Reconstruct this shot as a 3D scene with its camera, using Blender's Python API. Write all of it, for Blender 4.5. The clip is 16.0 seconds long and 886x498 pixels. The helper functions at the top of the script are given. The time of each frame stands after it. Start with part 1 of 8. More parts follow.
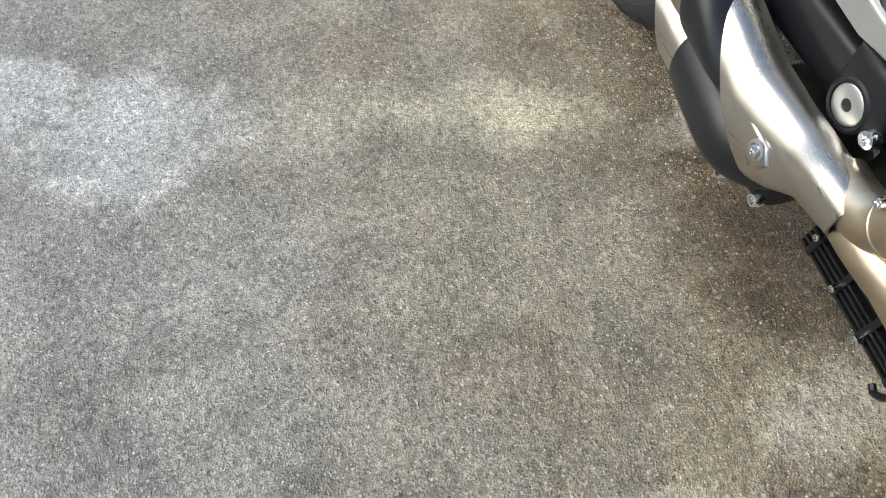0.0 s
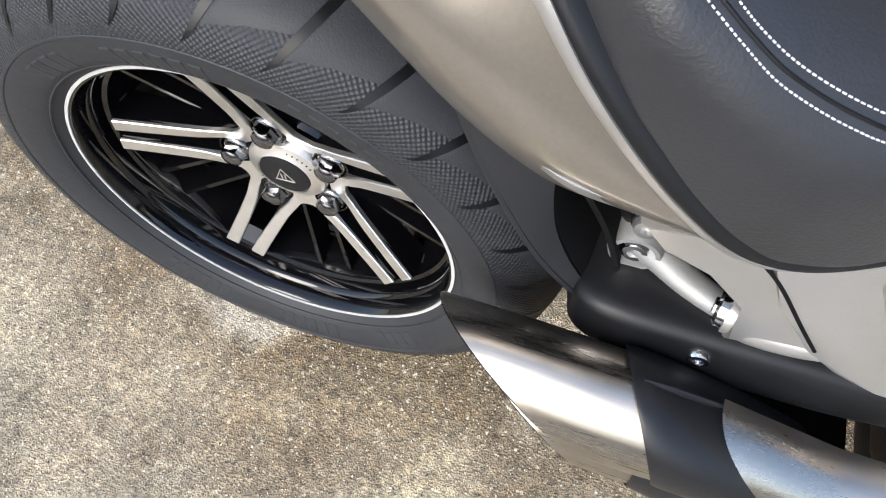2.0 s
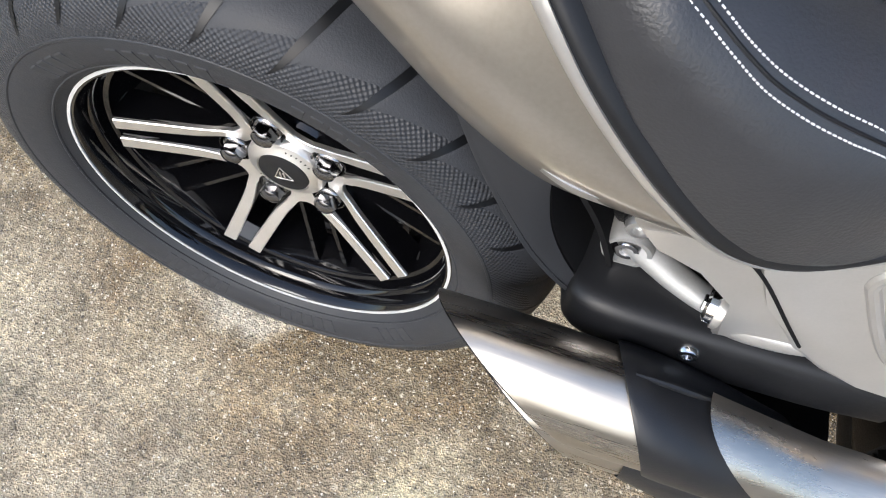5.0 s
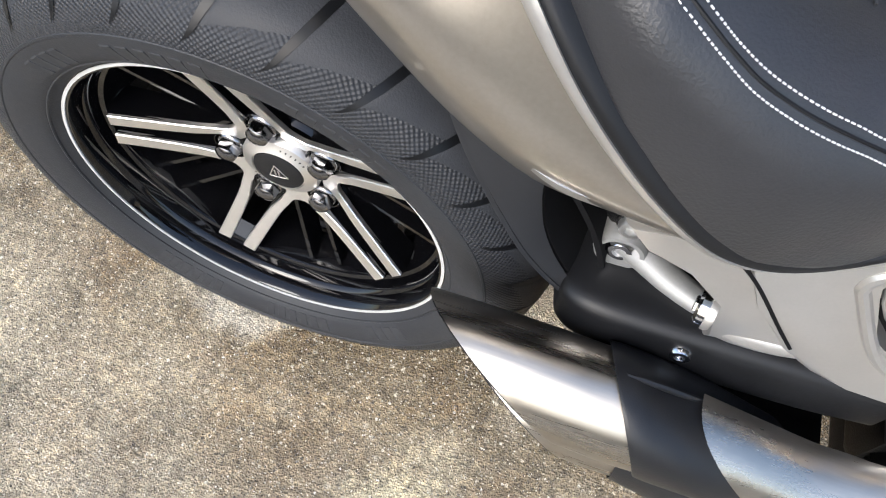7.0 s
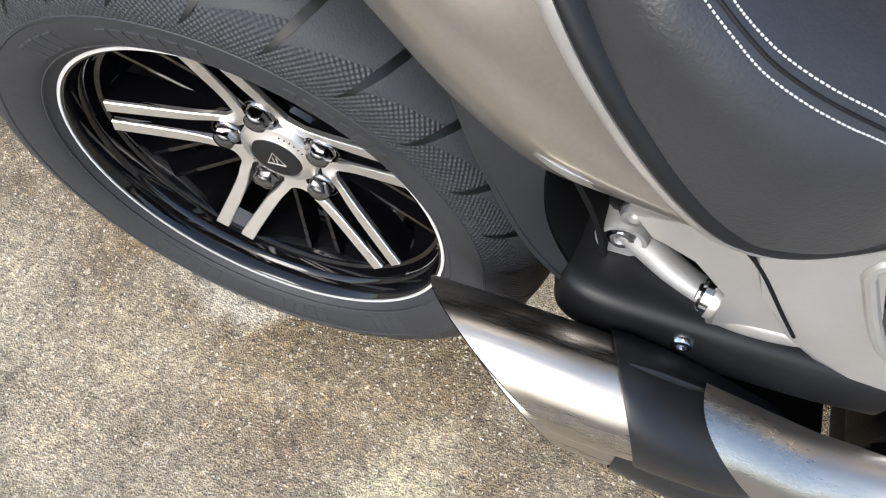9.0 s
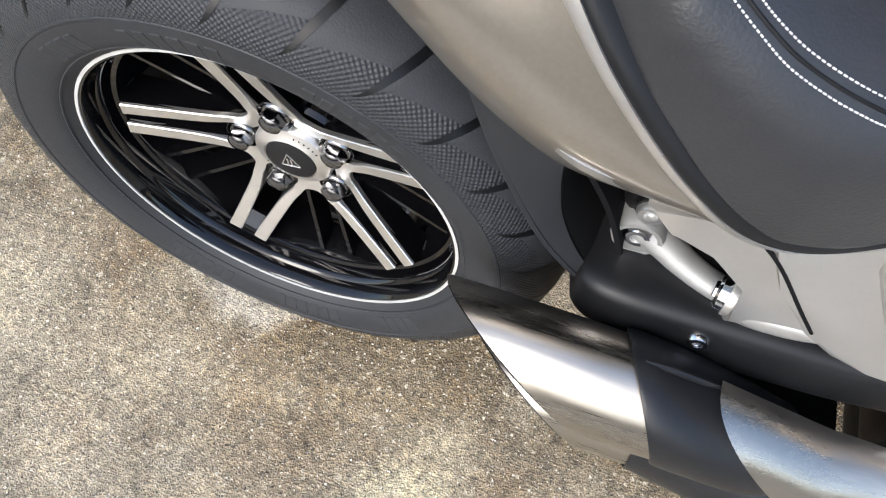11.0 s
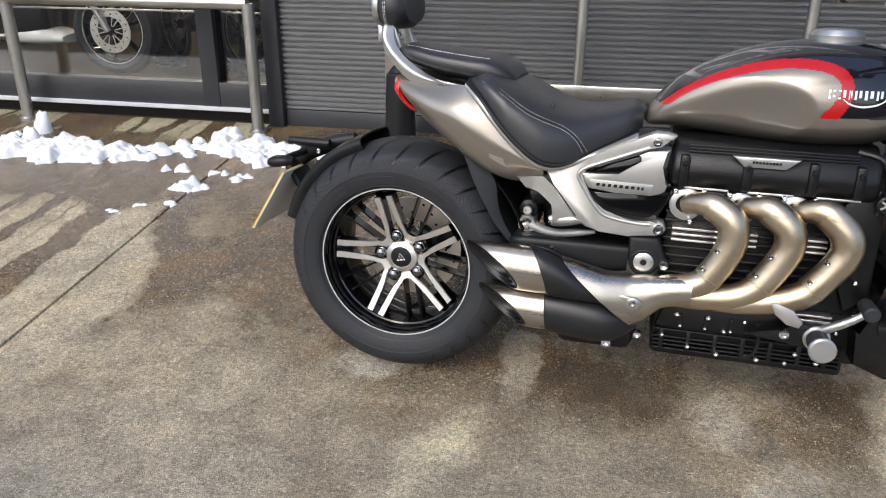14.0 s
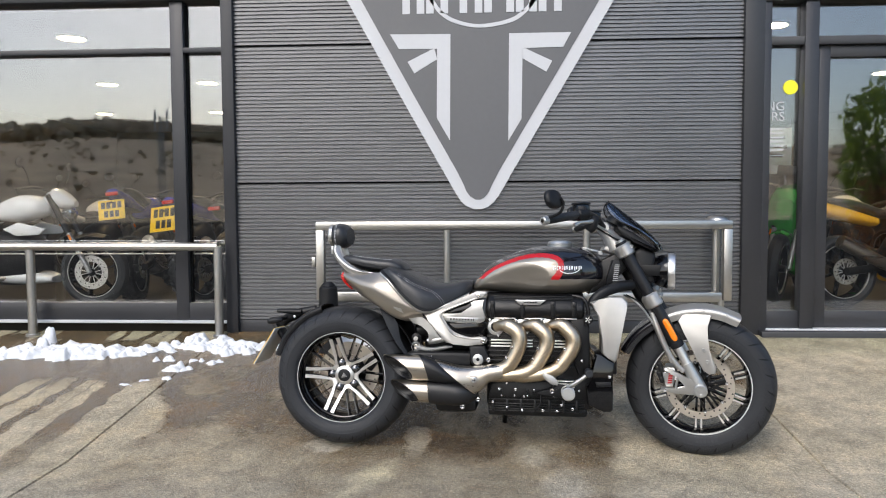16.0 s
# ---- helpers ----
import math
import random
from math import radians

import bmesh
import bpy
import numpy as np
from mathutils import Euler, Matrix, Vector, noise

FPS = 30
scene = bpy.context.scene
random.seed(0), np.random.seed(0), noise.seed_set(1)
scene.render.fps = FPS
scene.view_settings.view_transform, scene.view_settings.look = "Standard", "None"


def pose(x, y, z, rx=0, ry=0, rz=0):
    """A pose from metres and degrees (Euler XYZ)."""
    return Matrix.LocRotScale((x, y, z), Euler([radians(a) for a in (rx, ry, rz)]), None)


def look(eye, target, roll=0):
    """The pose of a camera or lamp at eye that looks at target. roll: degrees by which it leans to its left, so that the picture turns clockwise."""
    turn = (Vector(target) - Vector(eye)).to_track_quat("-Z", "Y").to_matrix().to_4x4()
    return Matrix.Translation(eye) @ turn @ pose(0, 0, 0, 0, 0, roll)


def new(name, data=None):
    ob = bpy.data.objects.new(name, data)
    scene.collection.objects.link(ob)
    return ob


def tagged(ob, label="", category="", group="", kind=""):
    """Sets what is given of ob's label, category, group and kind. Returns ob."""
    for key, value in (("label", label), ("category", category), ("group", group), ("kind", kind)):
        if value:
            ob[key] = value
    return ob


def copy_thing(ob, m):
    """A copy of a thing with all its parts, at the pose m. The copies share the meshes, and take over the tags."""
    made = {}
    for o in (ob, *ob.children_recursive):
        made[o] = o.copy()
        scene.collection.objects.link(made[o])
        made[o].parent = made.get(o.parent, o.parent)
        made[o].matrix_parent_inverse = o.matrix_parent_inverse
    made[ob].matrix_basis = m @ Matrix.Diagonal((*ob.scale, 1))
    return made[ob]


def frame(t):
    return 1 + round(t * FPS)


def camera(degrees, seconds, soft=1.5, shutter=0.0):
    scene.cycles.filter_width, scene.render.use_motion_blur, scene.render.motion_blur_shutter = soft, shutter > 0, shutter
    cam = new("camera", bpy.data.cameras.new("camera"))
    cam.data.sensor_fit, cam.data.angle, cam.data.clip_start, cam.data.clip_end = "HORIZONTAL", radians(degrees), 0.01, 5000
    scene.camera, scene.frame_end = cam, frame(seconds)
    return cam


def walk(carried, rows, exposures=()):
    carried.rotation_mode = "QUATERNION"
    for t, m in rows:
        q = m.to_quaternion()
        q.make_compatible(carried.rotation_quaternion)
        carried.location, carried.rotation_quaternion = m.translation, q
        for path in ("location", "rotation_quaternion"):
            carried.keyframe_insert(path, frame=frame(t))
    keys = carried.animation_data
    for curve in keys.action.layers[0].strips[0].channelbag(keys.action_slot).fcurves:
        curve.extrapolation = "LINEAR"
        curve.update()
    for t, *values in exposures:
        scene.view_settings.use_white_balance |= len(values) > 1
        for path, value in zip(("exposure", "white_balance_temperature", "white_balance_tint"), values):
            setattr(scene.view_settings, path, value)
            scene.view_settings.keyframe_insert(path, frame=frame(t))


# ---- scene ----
cam = camera(61.8, 16.0, soft=1.1)
PATH = [
    (0, (1.006, -0.803, 1.136), (0.125, -0.496, -0.618), -0.2),
    (0.3, (0.793, -0.758, 1.148), (-0.056, -0.191, -0.572), -0.9),
    (0.5, (0.685, -0.679, 1.131), (-0.091, -0.015, -0.589), -4.0),
    (0.8, (0.593, -0.582, 1.107), (-0.061, 0.225, -0.602), -4.9),
    (1, (0.507, -0.511, 1.123), (0.032, 0.324, -0.631), -3.0),
    (1.5, (0.328, -0.416, 1.113), (0.093, 0.463, -0.668), 1.5),
    (2, (0.256, -0.407, 1.075), (0.095, 0.432, -0.734), 4.4),
    (2.5, (0.247, -0.412, 1.073), (0.104, 0.401, -0.749), 5.5),
    (3, (0.246, -0.419, 1.075), (0.106, 0.387, -0.75), 5.7),
    (3.5, (0.244, -0.427, 1.079), (0.105, 0.391, -0.741), 5.6),
    (4, (0.247, -0.423, 1.088), (0.111, 0.405, -0.727), 5.8),
    (6.5, (0.249, -0.413, 1.092), (0.133, 0.43, -0.718), 7.7),
    (7, (0.253, -0.415, 1.091), (0.131, 0.425, -0.719), 7.4),
    (7.5, (0.25, -0.42, 1.087), (0.127, 0.416, -0.725), 7.4),
    (8, (0.25, -0.415, 1.087), (0.129, 0.416, -0.728), 7.5),
    (8.5, (0.25, -0.415, 1.085), (0.134, 0.414, -0.732), 7.9),
    (9, (0.252, -0.416, 1.083), (0.14, 0.407, -0.736), 8.0),
    (11.5, (0.242, -0.434, 1.084), (0.104, 0.409, -0.724), 6.3),
    (12, (0.273, -0.509, 1.112), (0.069, 0.436, -0.639), 2.0),
    (12.5, (0.358, -0.749, 1.129), (0.072, 0.403, -0.481), -1.0),
    (13, (0.391, -1.082, 1.161), (0.008, 0.316, -0.216), -1.7),
    (13.5, (0.386, -1.506, 1.175), (-0.058, 0.107, 0.079), -1.1),
    (14, (0.508, -1.92, 1.2), (0.139, -0.111, 0.433), 0.4),
    (14.5, (0.623, -2.381, 1.215), (0.412, -0.439, 0.787), 0.0),
    (15, (0.732, -2.816, 1.214), (0.594, -0.836, 0.969), -0.7),
    (15.5, (0.745, -3.222, 1.209), (0.616, -1.233, 1.041), -0.6),
    (16, (0.689, -3.578, 1.186), (0.576, -1.585, 1.071), -0.3),
]
EXPOSURES = [(0.0, 1.1, 6250, 4), (0.5, 1.0, 6600, 9), (1.0, 1.1, 6500, 10), (1.5, 1.48, 6450, 9), (2.0, 1.6, 6420, 9), (11.5, 1.6, 6420, 9), (12.5, 1.28, 6500, 10), (14.0, 0.93, 6500, 10), (16.0, 0.85, 6400, 9)]
walk(cam, [(t, look(eye, target, roll)) for t, eye, target, roll in PATH], EXPOSURES)

# ---- sky and sun ----
world = bpy.data.worlds.new("overcast_sky")
scene.world = world
world.use_nodes = True
wt = world.node_tree
sky = wt.nodes.new("ShaderNodeTexSky")
sky.sky_type, sky.sun_disc = "NISHITA", False
sky.sun_elevation, sky.sun_rotation = radians(38), radians(200)
sky.air_density, sky.dust_density, sky.ozone_density = 1.0, 2.0, 1.0
wt.nodes["Background"].inputs["Strength"].default_value = 0.14
wt.links.new(sky.outputs["Color"], wt.nodes["Background"].inputs["Color"])
sun = new("sun", bpy.data.lights.new("sun", "SUN"))
sun.data.energy, sun.data.angle, sun.data.color = 1.0, radians(30), (1.0, 0.97, 0.93)
sun.matrix_basis = look((-6, -12, 14), (0, 0, 0))

# ---- tools ----
def node_mat(name, col, rough=0.5, metal=0.0, var=0.0, scale=6.0, bump=0.0, bump_scale=60.0, col2=None, rvar=0.0, coat=0.0, spec=0.5, emit=None, stretch=None):
    """A surface with blotches at one scale, grain at a finer one, and a fine relief."""
    m = bpy.data.materials.new(name)
    m.use_nodes = True
    nt = m.node_tree
    b = nt.nodes["Principled BSDF"]
    b.inputs["Roughness"].default_value = rough
    b.inputs["Metallic"].default_value = metal
    b.inputs["Coat Weight"].default_value = coat
    b.inputs["Coat Roughness"].default_value = 0.06
    b.inputs["Specular IOR Level"].default_value = spec
    b.inputs["Base Color"].default_value = (*col, 1)
    if emit:
        b.inputs["Emission Color"].default_value = (*emit[:3], 1)
        b.inputs["Emission Strength"].default_value = emit[3]
    tc = nt.nodes.new("ShaderNodeTexCoord")
    mp = nt.nodes.new("ShaderNodeMapping")
    nt.links.new(tc.outputs["Object"], mp.inputs["Vector"])
    if stretch:
        mp.inputs["Scale"].default_value = stretch
    if var or col2 or rvar:
        n1 = nt.nodes.new("ShaderNodeTexNoise")
        n1.inputs["Scale"].default_value, n1.inputs["Detail"].default_value = scale, 6
        n2 = nt.nodes.new("ShaderNodeTexNoise")
        n2.inputs["Scale"].default_value, n2.inputs["Detail"].default_value = scale * 14, 3
        for n in (n1, n2):
            nt.links.new(mp.outputs["Vector"], n.inputs["Vector"])
        mix = nt.nodes.new("ShaderNodeMix")
        mix.data_type = "FLOAT"
        mix.inputs[0].default_value = 0.35
        nt.links.new(n1.outputs["Fac"], mix.inputs[2])
        nt.links.new(n2.outputs["Fac"], mix.inputs[3])
        ramp = nt.nodes.new("ShaderNodeValToRGB")
        ramp.color_ramp.elements[0].position, ramp.color_ramp.elements[1].position = 0.32, 0.68
        c2 = col2 or tuple(c * (1 + var) for c in col)
        ramp.color_ramp.elements[0].color = (*[c * (1 - var) for c in col], 1)
        ramp.color_ramp.elements[1].color = (*c2, 1)
        nt.links.new(mix.outputs[0], ramp.inputs["Fac"])
        nt.links.new(ramp.outputs["Color"], b.inputs["Base Color"])
        if rvar:
            mr = nt.nodes.new("ShaderNodeMapRange")
            mr.inputs["From Min"].default_value, mr.inputs["From Max"].default_value = 0.3, 0.7
            mr.inputs["To Min"].default_value, mr.inputs["To Max"].default_value = max(0.02, rough - rvar), min(1, rough + rvar)
            nt.links.new(mix.outputs[0], mr.inputs["Value"])
            nt.links.new(mr.outputs["Result"], b.inputs["Roughness"])
    if bump:
        n3 = nt.nodes.new("ShaderNodeTexNoise")
        n3.inputs["Scale"].default_value, n3.inputs["Detail"].default_value = bump_scale, 4
        nt.links.new(mp.outputs["Vector"], n3.inputs["Vector"])
        bp = nt.nodes.new("ShaderNodeBump")
        bp.inputs["Strength"].default_value, bp.inputs["Distance"].default_value = bump, 0.004
        nt.links.new(n3.outputs["Fac"], bp.inputs["Height"])
        nt.links.new(bp.outputs["Normal"], b.inputs["Normal"])
    return m


def mesh_of(name, bm, material, smooth=True, angle=35):
    me = bpy.data.meshes.new(name)
    bmesh.ops.recalc_face_normals(bm, faces=bm.faces[:])
    if smooth:
        lim = radians(angle)
        for f in bm.faces:
            f.smooth = True
        for e in bm.edges:
            if len(e.link_faces) == 2 and e.calc_face_angle(0) > lim:
                e.smooth = False
    bm.to_mesh(me)
    bm.free()
    for m in (material if isinstance(material, (list, tuple)) else [material]):
        me.materials.append(m)
    return me


def part(name, bm, material, parent=None, label="", smooth=True, angle=35):
    """Links a bmesh as one mesh object, under a thing or a part."""
    ob = new(name, mesh_of(name, bm, material, smooth, angle))
    if parent is not None:
        ob.parent = parent
    if label:
        ob["label"] = label
    return ob


def thing(name, m, label, category, group=""):
    ob = new(name)
    ob.matrix_basis = m
    return tagged(ob, label, category, group)


def V(*a):
    return Vector(a)


def catmull(pts, n):
    """n + 1 points along a smooth line through pts."""
    pts = [Vector(p) for p in pts]
    if len(pts) == 2:
        return [pts[0].lerp(pts[1], i / n) for i in range(n + 1)]
    ext = [pts[0] * 2 - pts[1]] + pts + [pts[-1] * 2 - pts[-2]]
    out, k = [], len(pts) - 1
    for i in range(n + 1):
        s = i / n * k
        j = min(int(s), k - 1)
        t = s - j
        a, b, c, d = ext[j:j + 4]
        out.append(0.5 * (2 * b + (c - a) * t + (2 * a - 5 * b + 4 * c - d) * t * t + (3 * b - a - 3 * c + d) * t ** 3))
    return out


def skin(bm, rings, closed=True, caps=True):
    """Faces between rings of points."""
    vs = [[bm.verts.new(p) for p in r] for r in rings]
    n = len(rings[0])
    for a, b in zip(vs, vs[1:]):
        for i in range(n if closed else n - 1):
            bm.faces.new((a[i], a[(i + 1) % n], b[(i + 1) % n], b[i]))
    if caps and closed:
        bm.faces.new(vs[0][::-1])
        bm.faces.new(vs[-1])
    return bm


def box(bm, size, centre, bevel=0.0, m=None, seg=2):
    r = bmesh.ops.create_cube(bm, size=1.0)
    mat = Matrix.Translation(centre) @ (m or Matrix.Identity(4)) @ Matrix.Diagonal((*size, 1))
    bmesh.ops.transform(bm, matrix=mat, verts=r["verts"])
    if bevel:
        es = list({e for v in r["verts"] for e in v.link_edges})
        bmesh.ops.bevel(bm, geom=es, offset=bevel, segments=seg, affect="EDGES", profile=0.5)
    return bm


def frame_of(d):
    d = d.normalized()
    a = d.cross(V(0, 0, 1)) if abs(d.z) < 0.95 else d.cross(V(1, 0, 0))
    a.normalize()
    return a, d.cross(a).normalized()


def rod(bm, a, b, r, r2=None, n=12, chamfer=0.0):
    """A cylinder or cone from a to b, its rims chamfered."""
    a, b = Vector(a), Vector(b)
    r2 = r if r2 is None else r2
    d = b - a
    L = d.length
    p, q = frame_of(d)
    st = [(0, r), (1, r2)] if not chamfer else [(0, r - chamfer), (chamfer / L, r), (1 - chamfer / L, r2), (1, r2 - chamfer)]
    rings = [[a + d * s + (p * math.cos(2 * math.pi * i / n) + q * math.sin(2 * math.pi * i / n)) * rr for i in range(n)] for s, rr in st]
    return skin(bm, rings)


def tube(bm, pts, r, n=12, steps=None, flat=1.0):
    """A bent tube through pts; r is one radius or one for each point."""
    steps = steps or 5 * (len(pts) - 1)
    path = catmull(pts, steps)
    rs = [r] * len(pts) if isinstance(r, (int, float)) else list(r)
    rr = [x.x for x in catmull([V(x, 0, 0) for x in rs], steps)]
    rings, p = [], None
    for i, c in enumerate(path):
        d = (path[min(i + 1, steps)] - path[max(i - 1, 0)]).normalized()
        if p is None:
            p, _ = frame_of(d)
        p = (p - d * p.dot(d)).normalized()
        q = d.cross(p)
        rings.append([c + (p * math.cos(2 * math.pi * k / n) + q * flat * math.sin(2 * math.pi * k / n)) * rr[i] for k in range(n)])
    return skin(bm, rings)


def lathe(bm, profile, centre=(0, 0, 0), n=64, closed=False):
    """Turns a profile of (radius, y) about the y axis through centre."""
    c = Vector(centre)
    prof = list(profile) + ([profile[0]] if closed else [])
    rings = [[c + V(r * math.cos(2 * math.pi * k / n), y, r * math.sin(2 * math.pi * k / n)) for k in range(n)] for r, y in prof]
    return skin(bm, rings, caps=False)


def prism(bm, outline, v0, v1, bevel=0.0, seg=2, axis="y"):
    """Extrudes an outline of (x, z) from y = v0 to v1, with rounded edges."""
    put = (lambda a, b, c: V(a, c, b)) if axis == "y" else ((lambda a, b, c: V(c, a, b)) if axis == "x" else (lambda a, b, c: V(a, b, c)))
    A = [bm.verts.new(put(a, b, v0)) for a, b in outline]
    B = [bm.verts.new(put(a, b, v1)) for a, b in outline]
    n = len(A)
    fs = [bm.faces.new(A[::-1]), bm.faces.new(B)]
    fs += [bm.faces.new((A[i], A[(i + 1) % n], B[(i + 1) % n], B[i])) for i in range(n)]
    if bevel:
        bmesh.ops.bevel(bm, geom=list({e for f in fs[:2] for e in f.edges}), offset=bevel, segments=seg, affect="EDGES", profile=0.5)
    return bm


def patch(bm, rows, nu=20, nv=12, thick=0.004):
    """A smooth panel through a grid of points, with thickness."""
    g = [catmull(r, nu) for r in rows]
    cols = [catmull([r[i] for r in g], nv) for i in range(nu + 1)]
    P = [[cols[i][j] for i in range(nu + 1)] for j in range(nv + 1)]
    N = []
    for j in range(nv + 1):
        row = []
        for i in range(nu + 1):
            du = P[j][min(i + 1, nu)] - P[j][max(i - 1, 0)]
            dv = P[min(j + 1, nv)][i] - P[max(j - 1, 0)][i]
            nn = du.cross(dv)
            row.append(nn.normalized() if nn.length > 1e-9 else V(0, 1, 0))
        N.append(row)
    top = [[bm.verts.new(P[j][i]) for i in range(nu + 1)] for j in range(nv + 1)]
    bot = [[bm.verts.new(P[j][i] - N[j][i] * thick) for i in range(nu + 1)] for j in range(nv + 1)]
    for j in range(nv):
        for i in range(nu):
            bm.faces.new((top[j][i], top[j][i + 1], top[j + 1][i + 1], top[j + 1][i]))
            bm.faces.new((bot[j][i], bot[j + 1][i], bot[j + 1][i + 1], bot[j][i + 1]))
    for i in range(nu):
        bm.faces.new((top[0][i], bot[0][i], bot[0][i + 1], top[0][i + 1]))
        bm.faces.new((top[nv][i], top[nv][i + 1], bot[nv][i + 1], bot[nv][i]))
    for j in range(nv):
        bm.faces.new((top[j][0], top[j + 1][0], bot[j + 1][0], bot[j][0]))
        bm.faces.new((top[j][nu], bot[j][nu], bot[j + 1][nu], top[j + 1][nu]))
    return bm


def ring(x, w, hv, hw, e=2.4, n=28, shift=0.0, tilt=0.0, lower=None):
    """A rounded cross-section at x: centre height w, half width hv, half height hw (lower: below the centre)."""
    out = []
    for k in range(n):
        a = 2 * math.pi * k / n
        c, s = math.cos(a), math.sin(a)
        y = hv * math.copysign(abs(c) ** (2 / e), c)
        z = (hw if s >= 0 or lower is None else lower) * math.copysign(abs(s) ** (2 / e), s)
        out.append(V(x + tilt * z, y + shift, w + z))
    return out


def loft(bm, secs, steps=4, caps=True):
    """A smooth body through cross-sections."""
    n = len(secs[0])
    lines = [catmull([s[i] for s in secs], steps * (len(secs) - 1)) for i in range(n)]
    return skin(bm, [[lines[i][j] for i in range(n)] for j in range(len(lines[0]))], caps=caps)


def bolt(name, centre, r, parent, mat, depth=0.008, socket=True, label=""):
    """A domed socket-head bolt that faces the viewer's side."""
    bm = bmesh.new()
    lathe(bm, [(r, depth * 0.3), (r, -depth * 0.5), (r * 0.85, -depth), (r * 0.5, -depth * 1.05)] + ([(r * 0.42, -depth * 0.4), (0.0005, -depth * 0.4)] if socket else [(0.0005, -depth * 1.15)]), centre, n=18)
    return part(name, bm, mat, parent, label)

# ---- materials ----
M = {}
M["rubber"] = node_mat("tyre_rubber", (0.022, 0.0236, 0.0272), 0.55, spec=0.32, var=0.18, scale=9, bump=0.12, bump_scale=500, rvar=0.1)
M["knurl"] = node_mat("knurled_rubber", (0.021, 0.0225, 0.026), 0.52, spec=0.34, var=0.15, scale=12)
kn = M["knurl"].node_tree
ku, ks, kb = kn.nodes.new("ShaderNodeUVMap"), kn.nodes.new("ShaderNodeSeparateXYZ"), kn.nodes.new("ShaderNodeBump")
ku.uv_map = "knurl"
kn.links.new(ku.outputs["UV"], ks.inputs[0])
waves = []
for axis in (0, 1):
    turn, wave = kn.nodes.new("ShaderNodeMath"), kn.nodes.new("ShaderNodeMath")
    turn.operation, wave.operation = "MULTIPLY", "SINE"
    turn.inputs[1].default_value = 2 * math.pi
    kn.links.new(ks.outputs[axis], turn.inputs[0])
    kn.links.new(turn.outputs[0], wave.inputs[0])
    waves.append(wave)
prod = kn.nodes.new("ShaderNodeMath")
prod.operation = "MULTIPLY"
kn.links.new(waves[0].outputs[0], prod.inputs[0])
kn.links.new(waves[1].outputs[0], prod.inputs[1])
kb.inputs["Strength"].default_value, kb.inputs["Distance"].default_value = 0.5, 0.0011
kn.links.new(prod.outputs[0], kb.inputs["Height"])
kn.links.new(kb.outputs["Normal"], kn.nodes["Principled BSDF"].inputs["Normal"])
M["worn_rubber"] = node_mat("worn_raised_rubber", (0.0275, 0.0288, 0.032), 0.62, spec=0.3, var=0.25, scale=30)
M["groove"] = node_mat("tyre_groove_shade", (0.004, 0.0042, 0.005), 0.35, spec=0.25, var=0.2, scale=20)
M["gloss_black"] = node_mat("gloss_black_enamel", (0.003, 0.003, 0.0036), 0.06, spec=0.5, var=0.2, scale=12)
M["matt_black"] = node_mat("matt_black_plastic", (0.0065, 0.0068, 0.0078), 0.48, spec=0.32, var=0.2, scale=14, bump=0.05, bump_scale=700, rvar=0.08)
M["guard"] = node_mat("dark_grey_guard_plastic", (0.020, 0.0208, 0.023), 0.46, spec=0.35, var=0.15, scale=14, bump=0.04, bump_scale=700, rvar=0.06)
M["satin_black"] = node_mat("satin_black_ceramic", (0.0095, 0.0098, 0.0112), 0.40, spec=0.4, var=0.18, scale=10, bump=0.08, bump_scale=700, rvar=0.06)
M["case_black"] = node_mat("engine_case_black", (0.005, 0.005, 0.0056), 0.36, spec=0.34, var=0.3, scale=18, bump=0.2, bump_scale=400, rvar=0.1)
M["leather"] = node_mat("black_seat_vinyl", (0.0235, 0.0238, 0.0258), 0.38, var=0.15, scale=7, spec=0.55, bump=0.14, bump_scale=480, rvar=0.06)
M["thread"] = node_mat("pale_thread", (0.62, 0.62, 0.62), 0.7, var=0.15, scale=80)
M["tail"] = node_mat("storm_grey_paint", (0.285, 0.257, 0.219), 0.31, metal=0.7, var=0.06, scale=300, coat=0.7)
M["silver"] = node_mat("satin_silver_paint", (0.46, 0.448, 0.427), 0.38, metal=0.75, var=0.05, scale=30, rvar=0.05)
M["steel"] = node_mat("brushed_stainless", (0.46, 0.42, 0.365), 0.30, metal=1.0, var=0.1, scale=5, rvar=0.08, bump=0.03, bump_scale=250, stretch=(0.25, 6, 6))
M["header"] = node_mat("heat_tinted_steel", (0.54, 0.43, 0.29), 0.38, metal=1.0, var=0.14, scale=7, rvar=0.08, col2=(0.58, 0.50, 0.39))
M["machined"] = node_mat("machined_aluminium", (0.82, 0.80, 0.77), 0.40, metal=1.0, var=0.06, scale=40, bump=0.05, bump_scale=600)
M["alloy"] = node_mat("cast_alloy", (0.52, 0.52, 0.51), 0.38, metal=0.9, var=0.08, scale=30, bump=0.06, bump_scale=500)
M["cast"] = node_mat("matt_cast_alloy", (0.30, 0.30, 0.295), 0.58, metal=0.6, var=0.08, scale=30, bump=0.05, bump_scale=600)
M["chrome"] = node_mat("bright_bolt_steel", (0.75, 0.75, 0.76), 0.14, metal=1.0, var=0.08, scale=60)
M["dark_chrome"] = node_mat("black_chrome", (0.20, 0.20, 0.21), 0.16, metal=1.0, var=0.1, scale=60)
M["disc"] = node_mat("brake_disc_steel", (0.66, 0.60, 0.52), 0.40, metal=1.0, var=0.12, scale=14, rvar=0.1)
